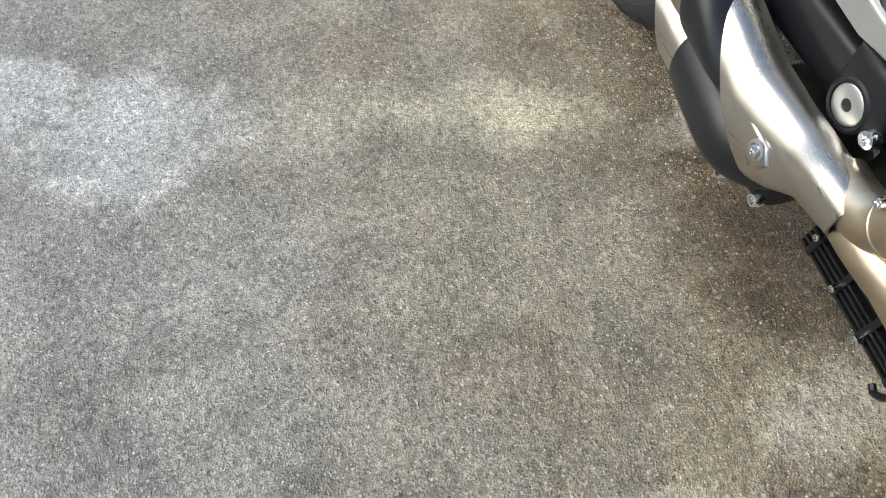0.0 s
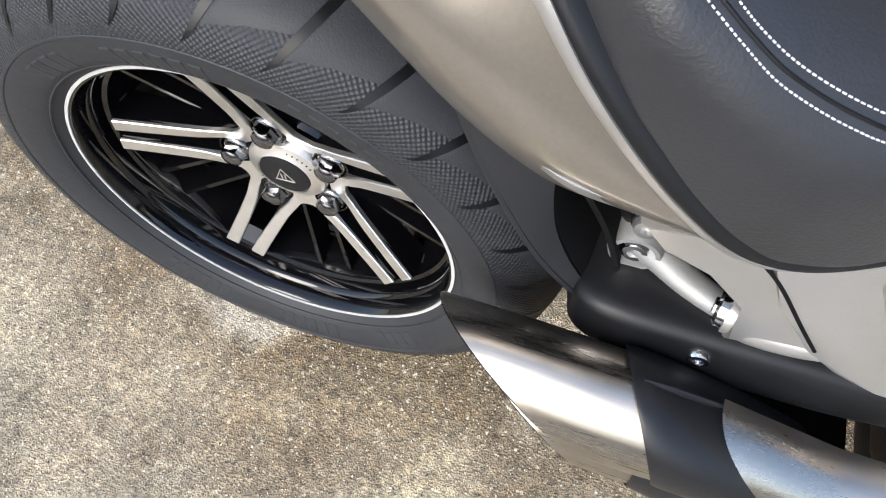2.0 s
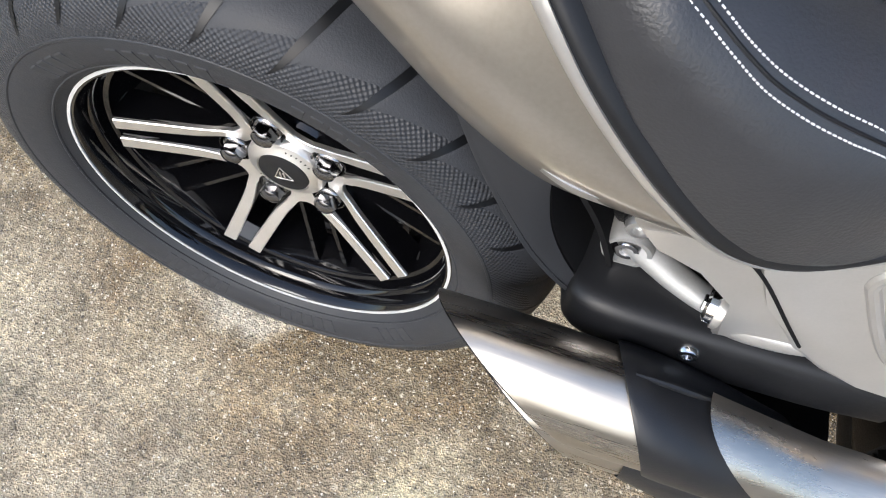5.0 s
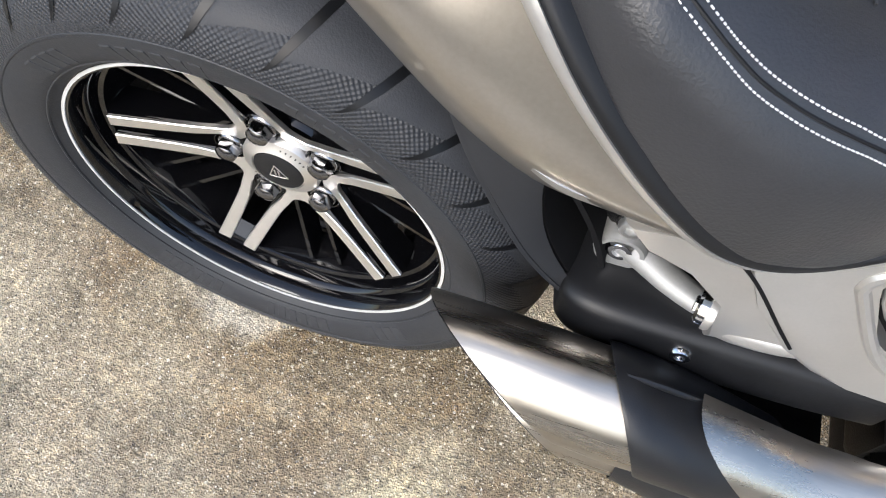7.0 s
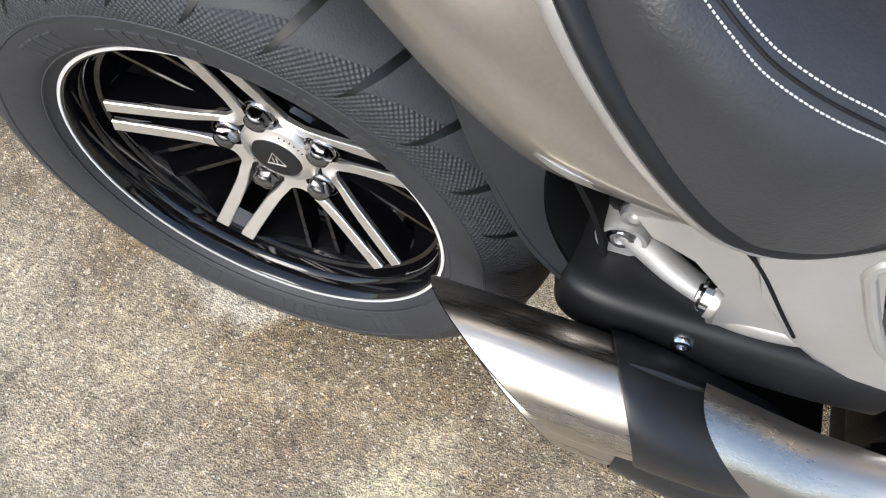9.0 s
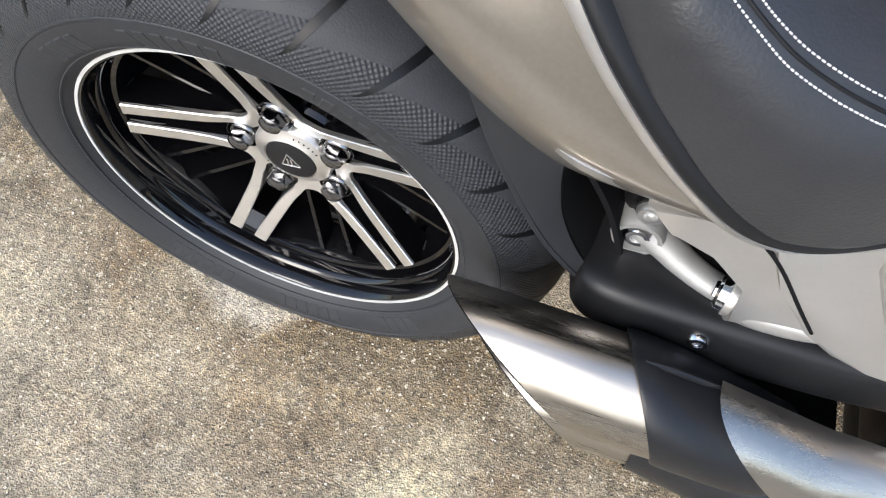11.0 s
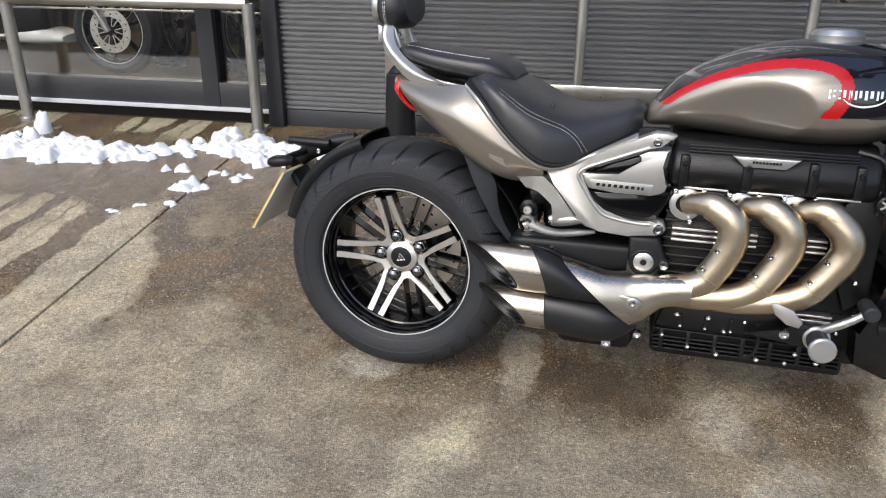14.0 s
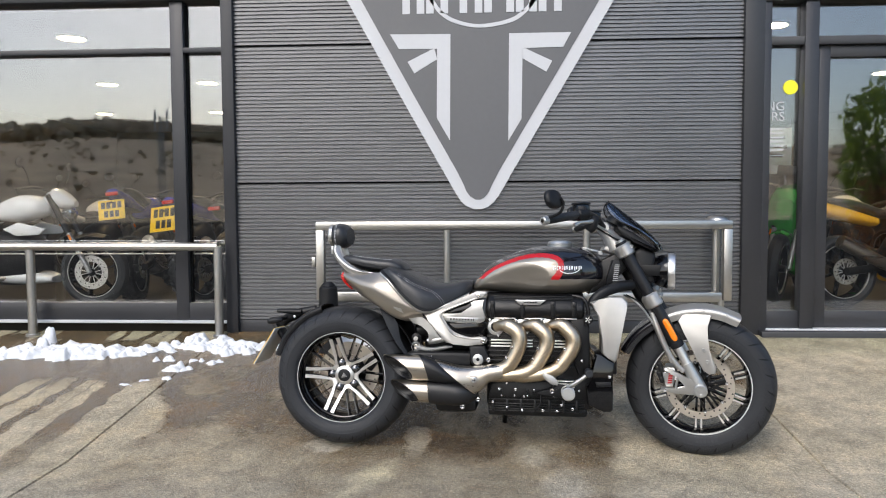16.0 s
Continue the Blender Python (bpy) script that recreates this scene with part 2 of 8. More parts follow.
M["red"] = node_mat("red_stripe_paint", (0.42, 0.006, 0.010), 0.28, var=0.08, scale=30, coat=0.3)
M["pinstripe"] = node_mat("white_pinstripe", (0.46, 0.46, 0.45), 0.30, var=0.05, scale=30)
M["white"] = node_mat("white_badge", (0.82, 0.82, 0.82), 0.35, var=0.04, scale=20)
M["red_lens"] = node_mat("red_tail_lens", (0.55, 0.015, 0.012), 0.12, var=0.1, scale=40, coat=0.5)
M["amber"] = node_mat("amber_reflector", (0.95, 0.24, 0.01), 0.2, var=0.06, scale=60, coat=0.5)
M["plate_grey"] = node_mat("plate_back_white", (0.62, 0.61, 0.58), 0.4, var=0.08, scale=12)
M["plate_yellow"] = node_mat("plate_yellow", (0.80, 0.50, 0.012), 0.35, var=0.06, scale=12)
M["plate_bar"] = node_mat("plate_black", (0.02, 0.02, 0.02), 0.4, var=0.1, scale=20)
M["tank_black"] = node_mat("tank_black_paint", (0.010, 0.010, 0.013), 0.10, var=0.1, scale=9, coat=0.8)
M["clad"] = node_mat("anthracite_cladding", (0.175, 0.177, 0.185), 0.34, metal=0.55, var=0.10, scale=1.3, rvar=0.06, bump=0.03, bump_scale=90)
M["frame_grey"] = node_mat("anthracite_frame", (0.030, 0.031, 0.035), 0.38, metal=0.1, var=0.10, scale=3, rvar=0.06)
M["gap"] = node_mat("dark_joint_and_void", (0.005, 0.005, 0.0055), 0.8, spec=0.1, var=0.2, scale=20)
M["sign_grey"] = node_mat("sign_grey_vinyl", (0.105, 0.106, 0.112), 0.40, var=0.05, scale=2, rvar=0.04)
M["sign_white"] = node_mat("sign_white_vinyl", (0.52, 0.53, 0.55), 0.38, var=0.03, scale=3)
M["rail"] = node_mat("brushed_rail_steel", (0.50, 0.485, 0.455), 0.33, metal=1.0, var=0.08, scale=3, rvar=0.07, stretch=(1, 1, 1))
M["snow"] = node_mat("old_snow", (0.66, 0.675, 0.70), 0.7, var=0.12, scale=14, bump=0.5, bump_scale=120)
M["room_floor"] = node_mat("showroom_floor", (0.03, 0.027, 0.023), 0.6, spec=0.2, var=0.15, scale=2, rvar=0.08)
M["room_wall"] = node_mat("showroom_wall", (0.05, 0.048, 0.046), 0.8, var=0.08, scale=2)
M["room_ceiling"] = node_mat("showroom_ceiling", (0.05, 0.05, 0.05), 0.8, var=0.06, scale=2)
M["downlight"] = node_mat("warm_lamp", (0.9, 0.8, 0.6), 0.5, emit=(1.0, 0.72, 0.40, 60.0))
M["yellow_sticker"] = node_mat("yellow_sticker", (0.85, 0.82, 0.03), 0.5, var=0.05, scale=20)
M["hill"] = node_mat("winter_hillside", (0.46, 0.30, 0.15), 0.95, var=0.5, scale=0.16, col2=(0.72, 0.56, 0.36), bump=0.6, bump_scale=0.5)
M["bark"] = node_mat("bark", (0.07, 0.055, 0.042), 0.9, var=0.3, scale=6, bump=0.5, bump_scale=40)
M["leaf_green"] = node_mat("laurel_leaf", (0.17, 0.25, 0.06), 0.35, var=0.4, scale=3)
M["leaf_brown"] = node_mat("beech_leaf", (0.22, 0.10, 0.05), 0.7, var=0.4, scale=3)
for key in ("leaf_green", "leaf_brown"):
    lt = M[key].node_tree
    thin, both = lt.nodes.new("ShaderNodeBsdfTranslucent"), lt.nodes.new("ShaderNodeMixShader")
    thin.inputs["Color"].default_value = (0.36, 0.46, 0.08, 1) if key == "leaf_green" else (0.42, 0.20, 0.09, 1)
    both.inputs["Fac"].default_value = 0.5
    lt.links.new(lt.nodes["Principled BSDF"].outputs[0], both.inputs[1])
    lt.links.new(thin.outputs[0], both.inputs[2])
    lt.links.new(both.outputs[0], lt.nodes["Material Output"].inputs["Surface"])
M["mast"] = node_mat("galvanised_mast", (0.35, 0.36, 0.37), 0.5, metal=0.6, var=0.1, scale=2)
M["paint_white"] = node_mat("white_fairing", (0.85, 0.86, 0.87), 0.25, var=0.05, scale=8, coat=0.5)
M["paint_blue"] = node_mat("blue_tank_paint", (0.045, 0.05, 0.30), 0.25, var=0.1, scale=8, coat=0.5)
M["paint_yellow"] = node_mat("yellow_fairing", (0.82, 0.42, 0.015), 0.25, var=0.06, scale=8, coat=0.5)
M["paint_green"] = node_mat("green_fairing", (0.05, 0.40, 0.06), 0.25, var=0.06, scale=8, coat=0.5)
M["lens"] = node_mat("clear_lens", (0.70, 0.72, 0.74), 0.06, metal=0.85, var=0.1, scale=40)


def clear_mat(name, mirror, tint, rough=0.02):
    """Coated glass: lets part of the light through and mirrors the rest."""
    m = bpy.data.materials.new(name)
    m.use_nodes = True
    nt = m.node_tree
    nt.nodes.remove(nt.nodes["Principled BSDF"])
    out = nt.nodes["Material Output"]
    tr, gl, mx = nt.nodes.new("ShaderNodeBsdfTransparent"), nt.nodes.new("ShaderNodeBsdfGlossy"), nt.nodes.new("ShaderNodeMixShader")
    tr.inputs["Color"].default_value = (*tint, 1)
    gl.inputs["Color"].default_value, gl.inputs["Roughness"].default_value = (0.95, 0.97, 1.0, 1), rough
    lw = nt.nodes.new("ShaderNodeLayerWeight")
    lw.inputs["Blend"].default_value = 0.3
    mr = nt.nodes.new("ShaderNodeMapRange")
    mr.inputs["To Min"].default_value, mr.inputs["To Max"].default_value = mirror, 1.0
    nt.links.new(lw.outputs["Fresnel"], mr.inputs["Value"])
    nt.links.new(mr.outputs["Result"], mx.inputs["Fac"])
    nt.links.new(tr.outputs[0], mx.inputs[1])
    nt.links.new(gl.outputs[0], mx.inputs[2])
    nt.links.new(mx.outputs[0], out.inputs["Surface"])
    return m


M["glass"] = clear_mat("coated_glass", 0.082, (0.97, 0.98, 0.98))
M["smoke"] = clear_mat("smoked_screen", 0.07, (0.88, 0.88, 0.89))


def concrete_mat():
    """Brushed concrete with exposed grit, damp brown stains and drier pale patches."""
    m = bpy.data.materials.new("damp_concrete")
    m.use_nodes = True
    nt = m.node_tree
    N, Lk = nt.nodes, nt.links
    b = N["Principled BSDF"]
    geo = N.new("ShaderNodeNewGeometry")
    pos = geo.outputs["Position"]

    def noise_at(scale, detail=4, rough=0.55, off=(0, 0, 0), squash=(1, 1, 1)):
        mp = N.new("ShaderNodeMapping")
        mp.inputs["Location"].default_value, mp.inputs["Scale"].default_value = off, squash
        Lk.new(pos, mp.inputs["Vector"])
        n = N.new("ShaderNodeTexNoise")
        n.inputs["Scale"].default_value, n.inputs["Detail"].default_value, n.inputs["Roughness"].default_value = scale, detail, rough
        Lk.new(mp.outputs["Vector"], n.inputs["Vector"])
        return n.outputs["Fac"]

    def ramp(fac, *stops):
        r = N.new("ShaderNodeValToRGB")
        e = r.color_ramp.elements
        e[0].position, e[0].color = stops[0][0], (*stops[0][1], 1)
        e[1].position, e[1].color = stops[-1][0], (*stops[-1][1], 1)
        for p, c in stops[1:-1]:
            e.new(p).color = (*c, 1)
        Lk.new(fac, r.inputs["Fac"])
        return r.outputs["Color"]

    def mix(fac, a, c, kind="MIX"):
        x = N.new("ShaderNodeMix")
        x.data_type, x.blend_type = "RGBA", kind
        for s, v in ((0, fac), (6, a), (7, c)):
            if isinstance(v, (int, float)):
                x.inputs[s].default_value = v
            elif isinstance(v, tuple):
                x.inputs[s].default_value = (*v, 1)
            else:
                Lk.new(v, x.inputs[s])
        return x.outputs[2]

    def value(fac, lo, hi, a=0.0, c=1.0):
        r = N.new("ShaderNodeMapRange")
        r.interpolation_type = "SMOOTHSTEP"
        r.inputs["From Min"].default_value, r.inputs["From Max"].default_value = lo, hi
        r.inputs["To Min"].default_value, r.inputs["To Max"].default_value = a, c
        Lk.new(fac, r.inputs["Value"])
        return r.outputs["Result"]

    def maths(op, a, c):
        x = N.new("ShaderNodeMath")
        x.operation, x.use_clamp = op, True
        for s, v in ((0, a), (1, c)):
            if isinstance(v, (int, float)):
                x.inputs[s].default_value = v
            else:
                Lk.new(v, x.inputs[s])
        return x.outputs[0]

    def blob(cx, cy, rx, ry, soft=0.5, turn=0.0):
        """1 inside a stain about (cx, cy), with a ragged rim."""
        mp = N.new("ShaderNodeMapping")
        mp.vector_type = "TEXTURE"
        mp.inputs["Location"].default_value = (cx, cy, 0)
        mp.inputs["Rotation"].default_value = (0, 0, radians(turn))
        mp.inputs["Scale"].default_value = (rx, ry, 1000)
        Lk.new(pos, mp.inputs["Vector"])
        ln = N.new("ShaderNodeVectorMath")
        ln.operation = "LENGTH"
        Lk.new(mp.outputs["Vector"], ln.inputs[0])
        add = N.new("ShaderNodeMath")
        add.operation = "MULTIPLY_ADD"
        Lk.new(noise_at(5.5, 8, 0.72, (cx * 3, cy * 5, 0)), add.inputs[0])
        add.inputs[1].default_value = 2.6
        Lk.new(ln.outputs["Value"], add.inputs[2])
        return value(add.outputs[0], 2.25 - soft * 1.2, 2.25 + soft * 0.5, 1.0, 0.0)

    tone = ramp(noise_at(1.3, 6, 0.62), (0.30, (0.355, 0.314, 0.234)), (0.5, (0.445, 0.397, 0.305)), (0.70, (0.535, 0.487, 0.392)))
    tone = mix(value(noise_at(9, 6, 0.7, (3, 1, 0)), 0.44, 0.66, 0, 0.35), tone, (0.32, 0.29, 0.235))
    tone = mix(value(noise_at(24, 5, 0.65, (5, 1, 0)), 0.50, 0.70, 0, 0.45), tone, (0.54, 0.475, 0.36))
    tone = mix(value(noise_at(2.6, 5, 0.6, (9, 4, 0)), 0.50, 0.70, 0, 0.45), tone, (0.46, 0.37, 0.235))
    # pale mossy strip along the wall
    sx = N.new("ShaderNodeSeparateXYZ")
    Lk.new(pos, sx.inputs[0])
    moss = maths("MULTIPLY", value(sx.outputs[1], 1.25, 1.7), value(noise_at(3.1, 4, 0.6, (1, 7, 0)), 0.3, 0.6, 0.3, 0.8))
    tone = mix(moss, tone, (0.30, 0.29, 0.185))
    # grit of several sizes and colours, on slightly jumbled coordinates
    jn = N.new("ShaderNodeTexNoise")
    jn.inputs["Scale"].default_value, jn.inputs["Detail"].default_value = 170, 2
    Lk.new(pos, jn.inputs["Vector"])
    jv = N.new("ShaderNodeVectorMath")
    jv.operation = "MULTIPLY_ADD"
    jv.inputs[1].default_value = (0.0045, 0.0045, 0)
    Lk.new(jn.outputs["Color"], jv.inputs[0])
    Lk.new(pos, jv.inputs[2])
    ragged = jv.outputs[0]
    def cells(scale, *stops):
        v = N.new("ShaderNodeTexVoronoi")
        v.voronoi_dimensions = "2D"
        v.inputs["Scale"].default_value = scale
        Lk.new(ragged, v.inputs["Vector"])
        sp = N.new("ShaderNodeSeparateColor")
        Lk.new(v.outputs["Color"], sp.inputs[0])
        return ramp(sp.outputs[0], *stops), v, sp
    grit, vo, _ = cells(300, (0.0, (0.50, 0.49, 0.48)), (0.16, (0.82, 0.81, 0.80)), (0.6, (0.98, 0.97, 0.95)), (0.88, (1.15, 1.13, 1.08)), (1.0, (1.55, 1.5, 1.4)))
    grit2, _, _ = cells(640, (0.0, (0.55, 0.54, 0.53)), (0.5, (1.0, 0.99, 0.97)), (1.0, (1.4, 1.37, 1.3)))
    grit = mix(0.55, grit, grit2, "MULTIPLY")
    grit3, _, _ = cells(150, (0.0, (0.55, 0.53, 0.50)), (0.25, (0.86, 0.85, 0.83)), (0.75, (1.06, 1.05, 1.02)), (1.0, (1.55, 1.52, 1.42)))
    grit = mix(0.35, grit, grit3, "MULTIPLY")
    col = mix(0.9, tone, grit, "MULTIPLY")
    fine = noise_at(420, 3, 0.7)
    pits = value(noise_at(95, 4, 0.72, (2, 2, 0)), 0.62, 0.69)
    col = mix(maths("MULTIPLY", pits, 0.6), col, (0.055, 0.045, 0.035))
    # pale dried patches and a yellowed one
    dry = blob(0.02, -1.07, 0.17, 0.19, 0.22)
    dry = maths("MAXIMUM", dry, blob(-0.16, -1.29, 0.13, 0.13, 0.22))
    dry = maths("MAXIMUM", dry, maths("MULTIPLY", blob(-0.07, -0.06, 0.13, 0.075, 0.35), 0.9))
    dry = maths("MAXIMUM", dry, maths("MULTIPLY", blob(0.36, 0.02, 0.07, 0.18, 0.35), 0.7))
    dry = maths("MAXIMUM", dry, maths("MULTIPLY", maths("MAXIMUM", blob(0.90, -0.14, 0.09, 0.15, 0.35), blob(1.02, -0.46, 0.12, 0.19, 0.35)), 0.6))
    col = mix(maths("MULTIPLY", dry, 0.6), col, mix(0.8, (0.66, 0.64, 0.59), grit, "MULTIPLY"))
    yel = maths("MAXIMUM", blob(0.20, -0.38, 0.17, 0.085, 0.7, 66), maths("MULTIPLY", blob(0.11, -0.62, 0.20, 0.09, 0.8, 72), 0.6))
    col = mix(maths("MULTIPLY", yel, 0.7), col, mix(0.9, (0.70, 0.645, 0.455), grit, "MULTIPLY"))
    # damp: darker, browner and shinier; the middle bay is wet, runs drain away from the wall beside it
    def bent(source, scale, amount, off):
        """A coordinate swayed by a noise of the given size."""
        x = N.new("ShaderNodeMath")
        x.operation = "MULTIPLY_ADD"
        Lk.new(noise_at(scale, 7, 0.62, off), x.inputs[0])
        x.inputs[1].default_value = amount
        Lk.new(source, x.inputs[2])
        return x.outputs[0]

    wx = bent(sx.outputs[0], 2.3, 0.50, (2, 8, 0))        # about 0.25 m beyond x
    wy = bent(sx.outputs[1], 2.0, 0.50, (7, 3, 0))
    wx2 = bent(sx.outputs[0], 5.0, 0.16, (4, 4, 0))       # about 0.08 m beyond x
    edge = N.new("ShaderNodeMath")
    edge.operation = "MULTIPLY_ADD"
    Lk.new(value(sx.outputs[1], 0.22, 0.80), edge.inputs[0])
    edge.inputs[1].default_value = 0.30
    Lk.new(wx, edge.inputs[2])
    mid = maths("MULTIPLY", value(edge.outputs[0], -0.79, -0.71), value(wx, 1.50, 1.62, 1, 0))
    smear = value(noise_at(3.4, 5, 0.6, (1, 6, 0), (1.0, 0.45, 1)), 0.40, 0.56, 0.70, 1.0)
    back = maths("MULTIPLY", value(wy, 0.96, 1.12), value(wy, 1.95, 1.88))
    back = maths("MULTIPLY", maths("MULTIPLY", back, smear), value(wx, 2.7, 2.5))
    wet = maths("MULTIPLY", mid, value(noise_at(1.9, 5, 0.6, (0, 0, 5), (1, 0.7, 1)), 0.34, 0.50, 0.55, 1.0))
    left = value(noise_at(3.2, 4, 0.55, (4, 2, 0), (1, 0.16, 1)), 0.49, 0.53)
    left = maths("MULTIPLY", left, value(wx2, -1.84, -1.90))
    for centre, half, near_y in ((-1.47, 0.080, -0.55), (-1.745, 0.048, -0.10), (-1.93, 0.034, 0.25), (-1.62, 0.018, 0.45), (-2.10, 0.05, 0.2)):
        band = maths("MULTIPLY", value(wx2, centre - half, centre - half + 0.022), value(wx2, centre + half, centre + half - 0.022))
        left = maths("MAXIMUM", left, maths("MULTIPLY", band, value(wy, near_y + 0.1, near_y + 0.5, 0.35, 1.0)))
    wet = maths("MAXIMUM", maths("MAXIMUM", wet, value(sx.outputs[1], -1.5, -1.9)), maths("MAXIMUM", left, back))
    wet = maths("MULTIPLY", wet, maths("SUBTRACT", 1.0, maths("MULTIPLY", maths("MAXIMUM", dry, yel), 0.85)))
    # less damp at the left front; part of this paleness paints sky sheen
    near = maths("SUBTRACT", 1.0, maths("MULTIPLY", blob(-0.68, -0.26, 0.50, 0.50, 0.7), 0.72))
    wet = maths("MULTIPLY", wet, near)
    wet = maths("MULTIPLY", wet, maths("SUBTRACT", 1.0, maths("MULTIPLY", maths("MULTIPLY", value(sx.outputs[1], 0.25, -0.15), value(sx.outputs[1], -1.45, -1.2)), maths("MULTIPLY", value(noise_at(2.1, 5, 0.6, (3, 3, 0)), 0.38, 0.62, 0.0, 0.35), value(wx, 0.75, 0.25)))))
    front = maths("MULTIPLY", value(sx.outputs[1], 0.05, -0.40, 1.0, 0.46), value(sx.outputs[1], -0.50, -0.85, 1.0, 0.55))
    wet = maths("MULTIPLY", wet, maths("MAXIMUM", front, maths("MULTIPLY", value(wx, 0.72, 0.95), value(sx.outputs[1], -0.50, -0.15, 0.0, 0.9))))
    col = mix(wet, col, mix(1.0, col, (0.225, 0.170, 0.098), "MULTIPLY"))
    # rusty drips in the wet bay
    rust = maths("MULTIPLY", maths("MULTIPLY", wet, value(noise_at(4.2, 6, 0.66, (3, 9, 0)), 0.48, 0.62)), 0.6)
    col = mix(rust, col, mix(1.0, grit, (0.185, 0.110, 0.045), "MULTIPLY"))
    # shade of the motorcycle below the silencers, painted into the concrete colour
    under_shade = maths("MULTIPLY", blob(0.60, -0.08, 0.26, 0.15, 0.6), maths("SUBTRACT", 1.0, dry))
    col = mix(maths("MULTIPLY", under_shade, 0.8), col, mix(1.0, col, (0.42, 0.37, 0.31), "MULTIPLY"))
    mott = ramp(noise_at(7, 7, 0.68, (6, 3, 0)), (0.32, (0.52, 0.50, 0.46)), (0.5, (1.0, 0.99, 0.97)), (0.66, (1.38, 1.34, 1.25)))
    col = mix(0.75, col, mott, "MULTIPLY")
    speck = ramp(noise_at(62, 7, 0.80, (1, 9, 0)), (0.36, (0.50, 0.49, 0.47)), (0.5, (1.0, 1.0, 1.0)), (0.64, (1.45, 1.42, 1.36)))
    col = mix(0.85, col, speck, "MULTIPLY")
    for size, keep in ((75, 0.88), (115, 0.75), (200, 0.70)):
        chip, vs, pick = cells(size, (0.0, (0.46, 0.40, 0.30)), (0.5, (0.66, 0.60, 0.47)), (1.0, (0.84, 0.80, 0.72)))
        chips = maths("MULTIPLY", value(maths("MULTIPLY", vs.outputs["Distance"], maths("ADD", pick.outputs[0], 0.45)), 0.11, 0.20, 1, 0), value(pick.outputs[1], keep, keep + 0.03))
        col = mix(maths("MULTIPLY", chips, maths("SUBTRACT", 0.78, maths("MULTIPLY", under_shade, 0.5))), col, chip)
        dots = maths("MULTIPLY", value(vs.outputs["Distance"], 0.10, 0.18, 1, 0), value(pick.outputs[2], keep, keep + 0.03))
        col = mix(maths("MULTIPLY", dots, 0.8), col, (0.05, 0.045, 0.04))
    # the stretch before the bay is greyer; beyond the apron lies dark asphalt
    grey = N.new("ShaderNodeRGBToBW")
    Lk.new(col, grey.inputs[0])
    col = mix(value(wy, -0.05, -1.00, 0.0, 0.55), col, mix(1.0, grey.outputs[0], (1.03, 1.0, 0.97), "MULTIPLY"))
    col = mix(value(sx.outputs[1], -1.60, -1.85), col, mix(1.0, grit, (0.030, 0.029, 0.028), "MULTIPLY"))
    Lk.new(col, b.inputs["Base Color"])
    rg = maths("SUBTRACT", value(fine, 0.3, 0.7, 0.58, 0.78), maths("MULTIPLY", wet, 0.52))
    far = value(sx.outputs[1], -1.60, -1.85)
    Lk.new(maths("MAXIMUM", rg, maths("MULTIPLY", far, 0.92)), b.inputs["Roughness"])
    Lk.new(value(sx.outputs[1], -1.60, -1.85, 0.48, 0.05), b.inputs["Specular IOR Level"])
    bp = N.new("ShaderNodeBump")
    bp.inputs["Strength"].default_value, bp.inputs["Distance"].default_value = 0.7, 0.0045
    h = N.new("ShaderNodeMath")
    h.operation = "ADD"
    Lk.new(fine, h.inputs[0])
    Lk.new(vo.outputs["Distance"], h.inputs[1])
    h2 = N.new("ShaderNodeMath")
    h2.operation = "MULTIPLY_ADD"
    Lk.new(noise_at(60, 5, 0.6, (5, 5, 0)), h2.inputs[0])
    h2.inputs[1].default_value = 4.2
    Lk.new(h.outputs[0], h2.inputs[2])
    Lk.new(h2.outputs[0], bp.inputs["Height"])
    Lk.new(bp.outputs["Normal"], b.inputs["Normal"])
    return m


M["concrete"] = concrete_mat()

# ---- ground and building ----
SLOPE0, SLOPE = -0.27, 0.1108


def ground_z(y):
    return SLOPE * max(0.0, min(y, 1.9) - SLOPE0)


JOINTS = (-8.23, -4.75, -1.27, 2.21, 5.69)   # saw cuts across the apron


def build_ground():
    bm = bmesh.new()
    ys = [-400, -60, -12, -6, -3, -1.2, -0.6, SLOPE0, 0.0, 0.4, 0.9, 1.4, 1.93]
    xs = [-400, -60, -12]
    for j in JOINTS:
        xs += [j - 0.007, j - 0.003, j + 0.003, j + 0.007]
    xs += [12, 60, 400]
    def z(x, y):
        deep = any(abs(x - j) < 0.004 for j in JOINTS) and y > -14
        return ground_z(y) - (0.012 if deep else 0)
    g = [[bm.verts.new((x, y, z(x, y))) for x in xs] for y in ys]
    for a, b in zip(g, g[1:]):
        for i in range(len(xs) - 1):
            bm.faces.new((a[i], a[i + 1], b[i + 1], b[i]))
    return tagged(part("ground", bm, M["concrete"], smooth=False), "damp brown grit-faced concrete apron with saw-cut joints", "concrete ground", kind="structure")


build_ground()

WALL_Y, FLOOR_Z = 1.94, 0.31
PX0, PX1 = -1.18, 2.55


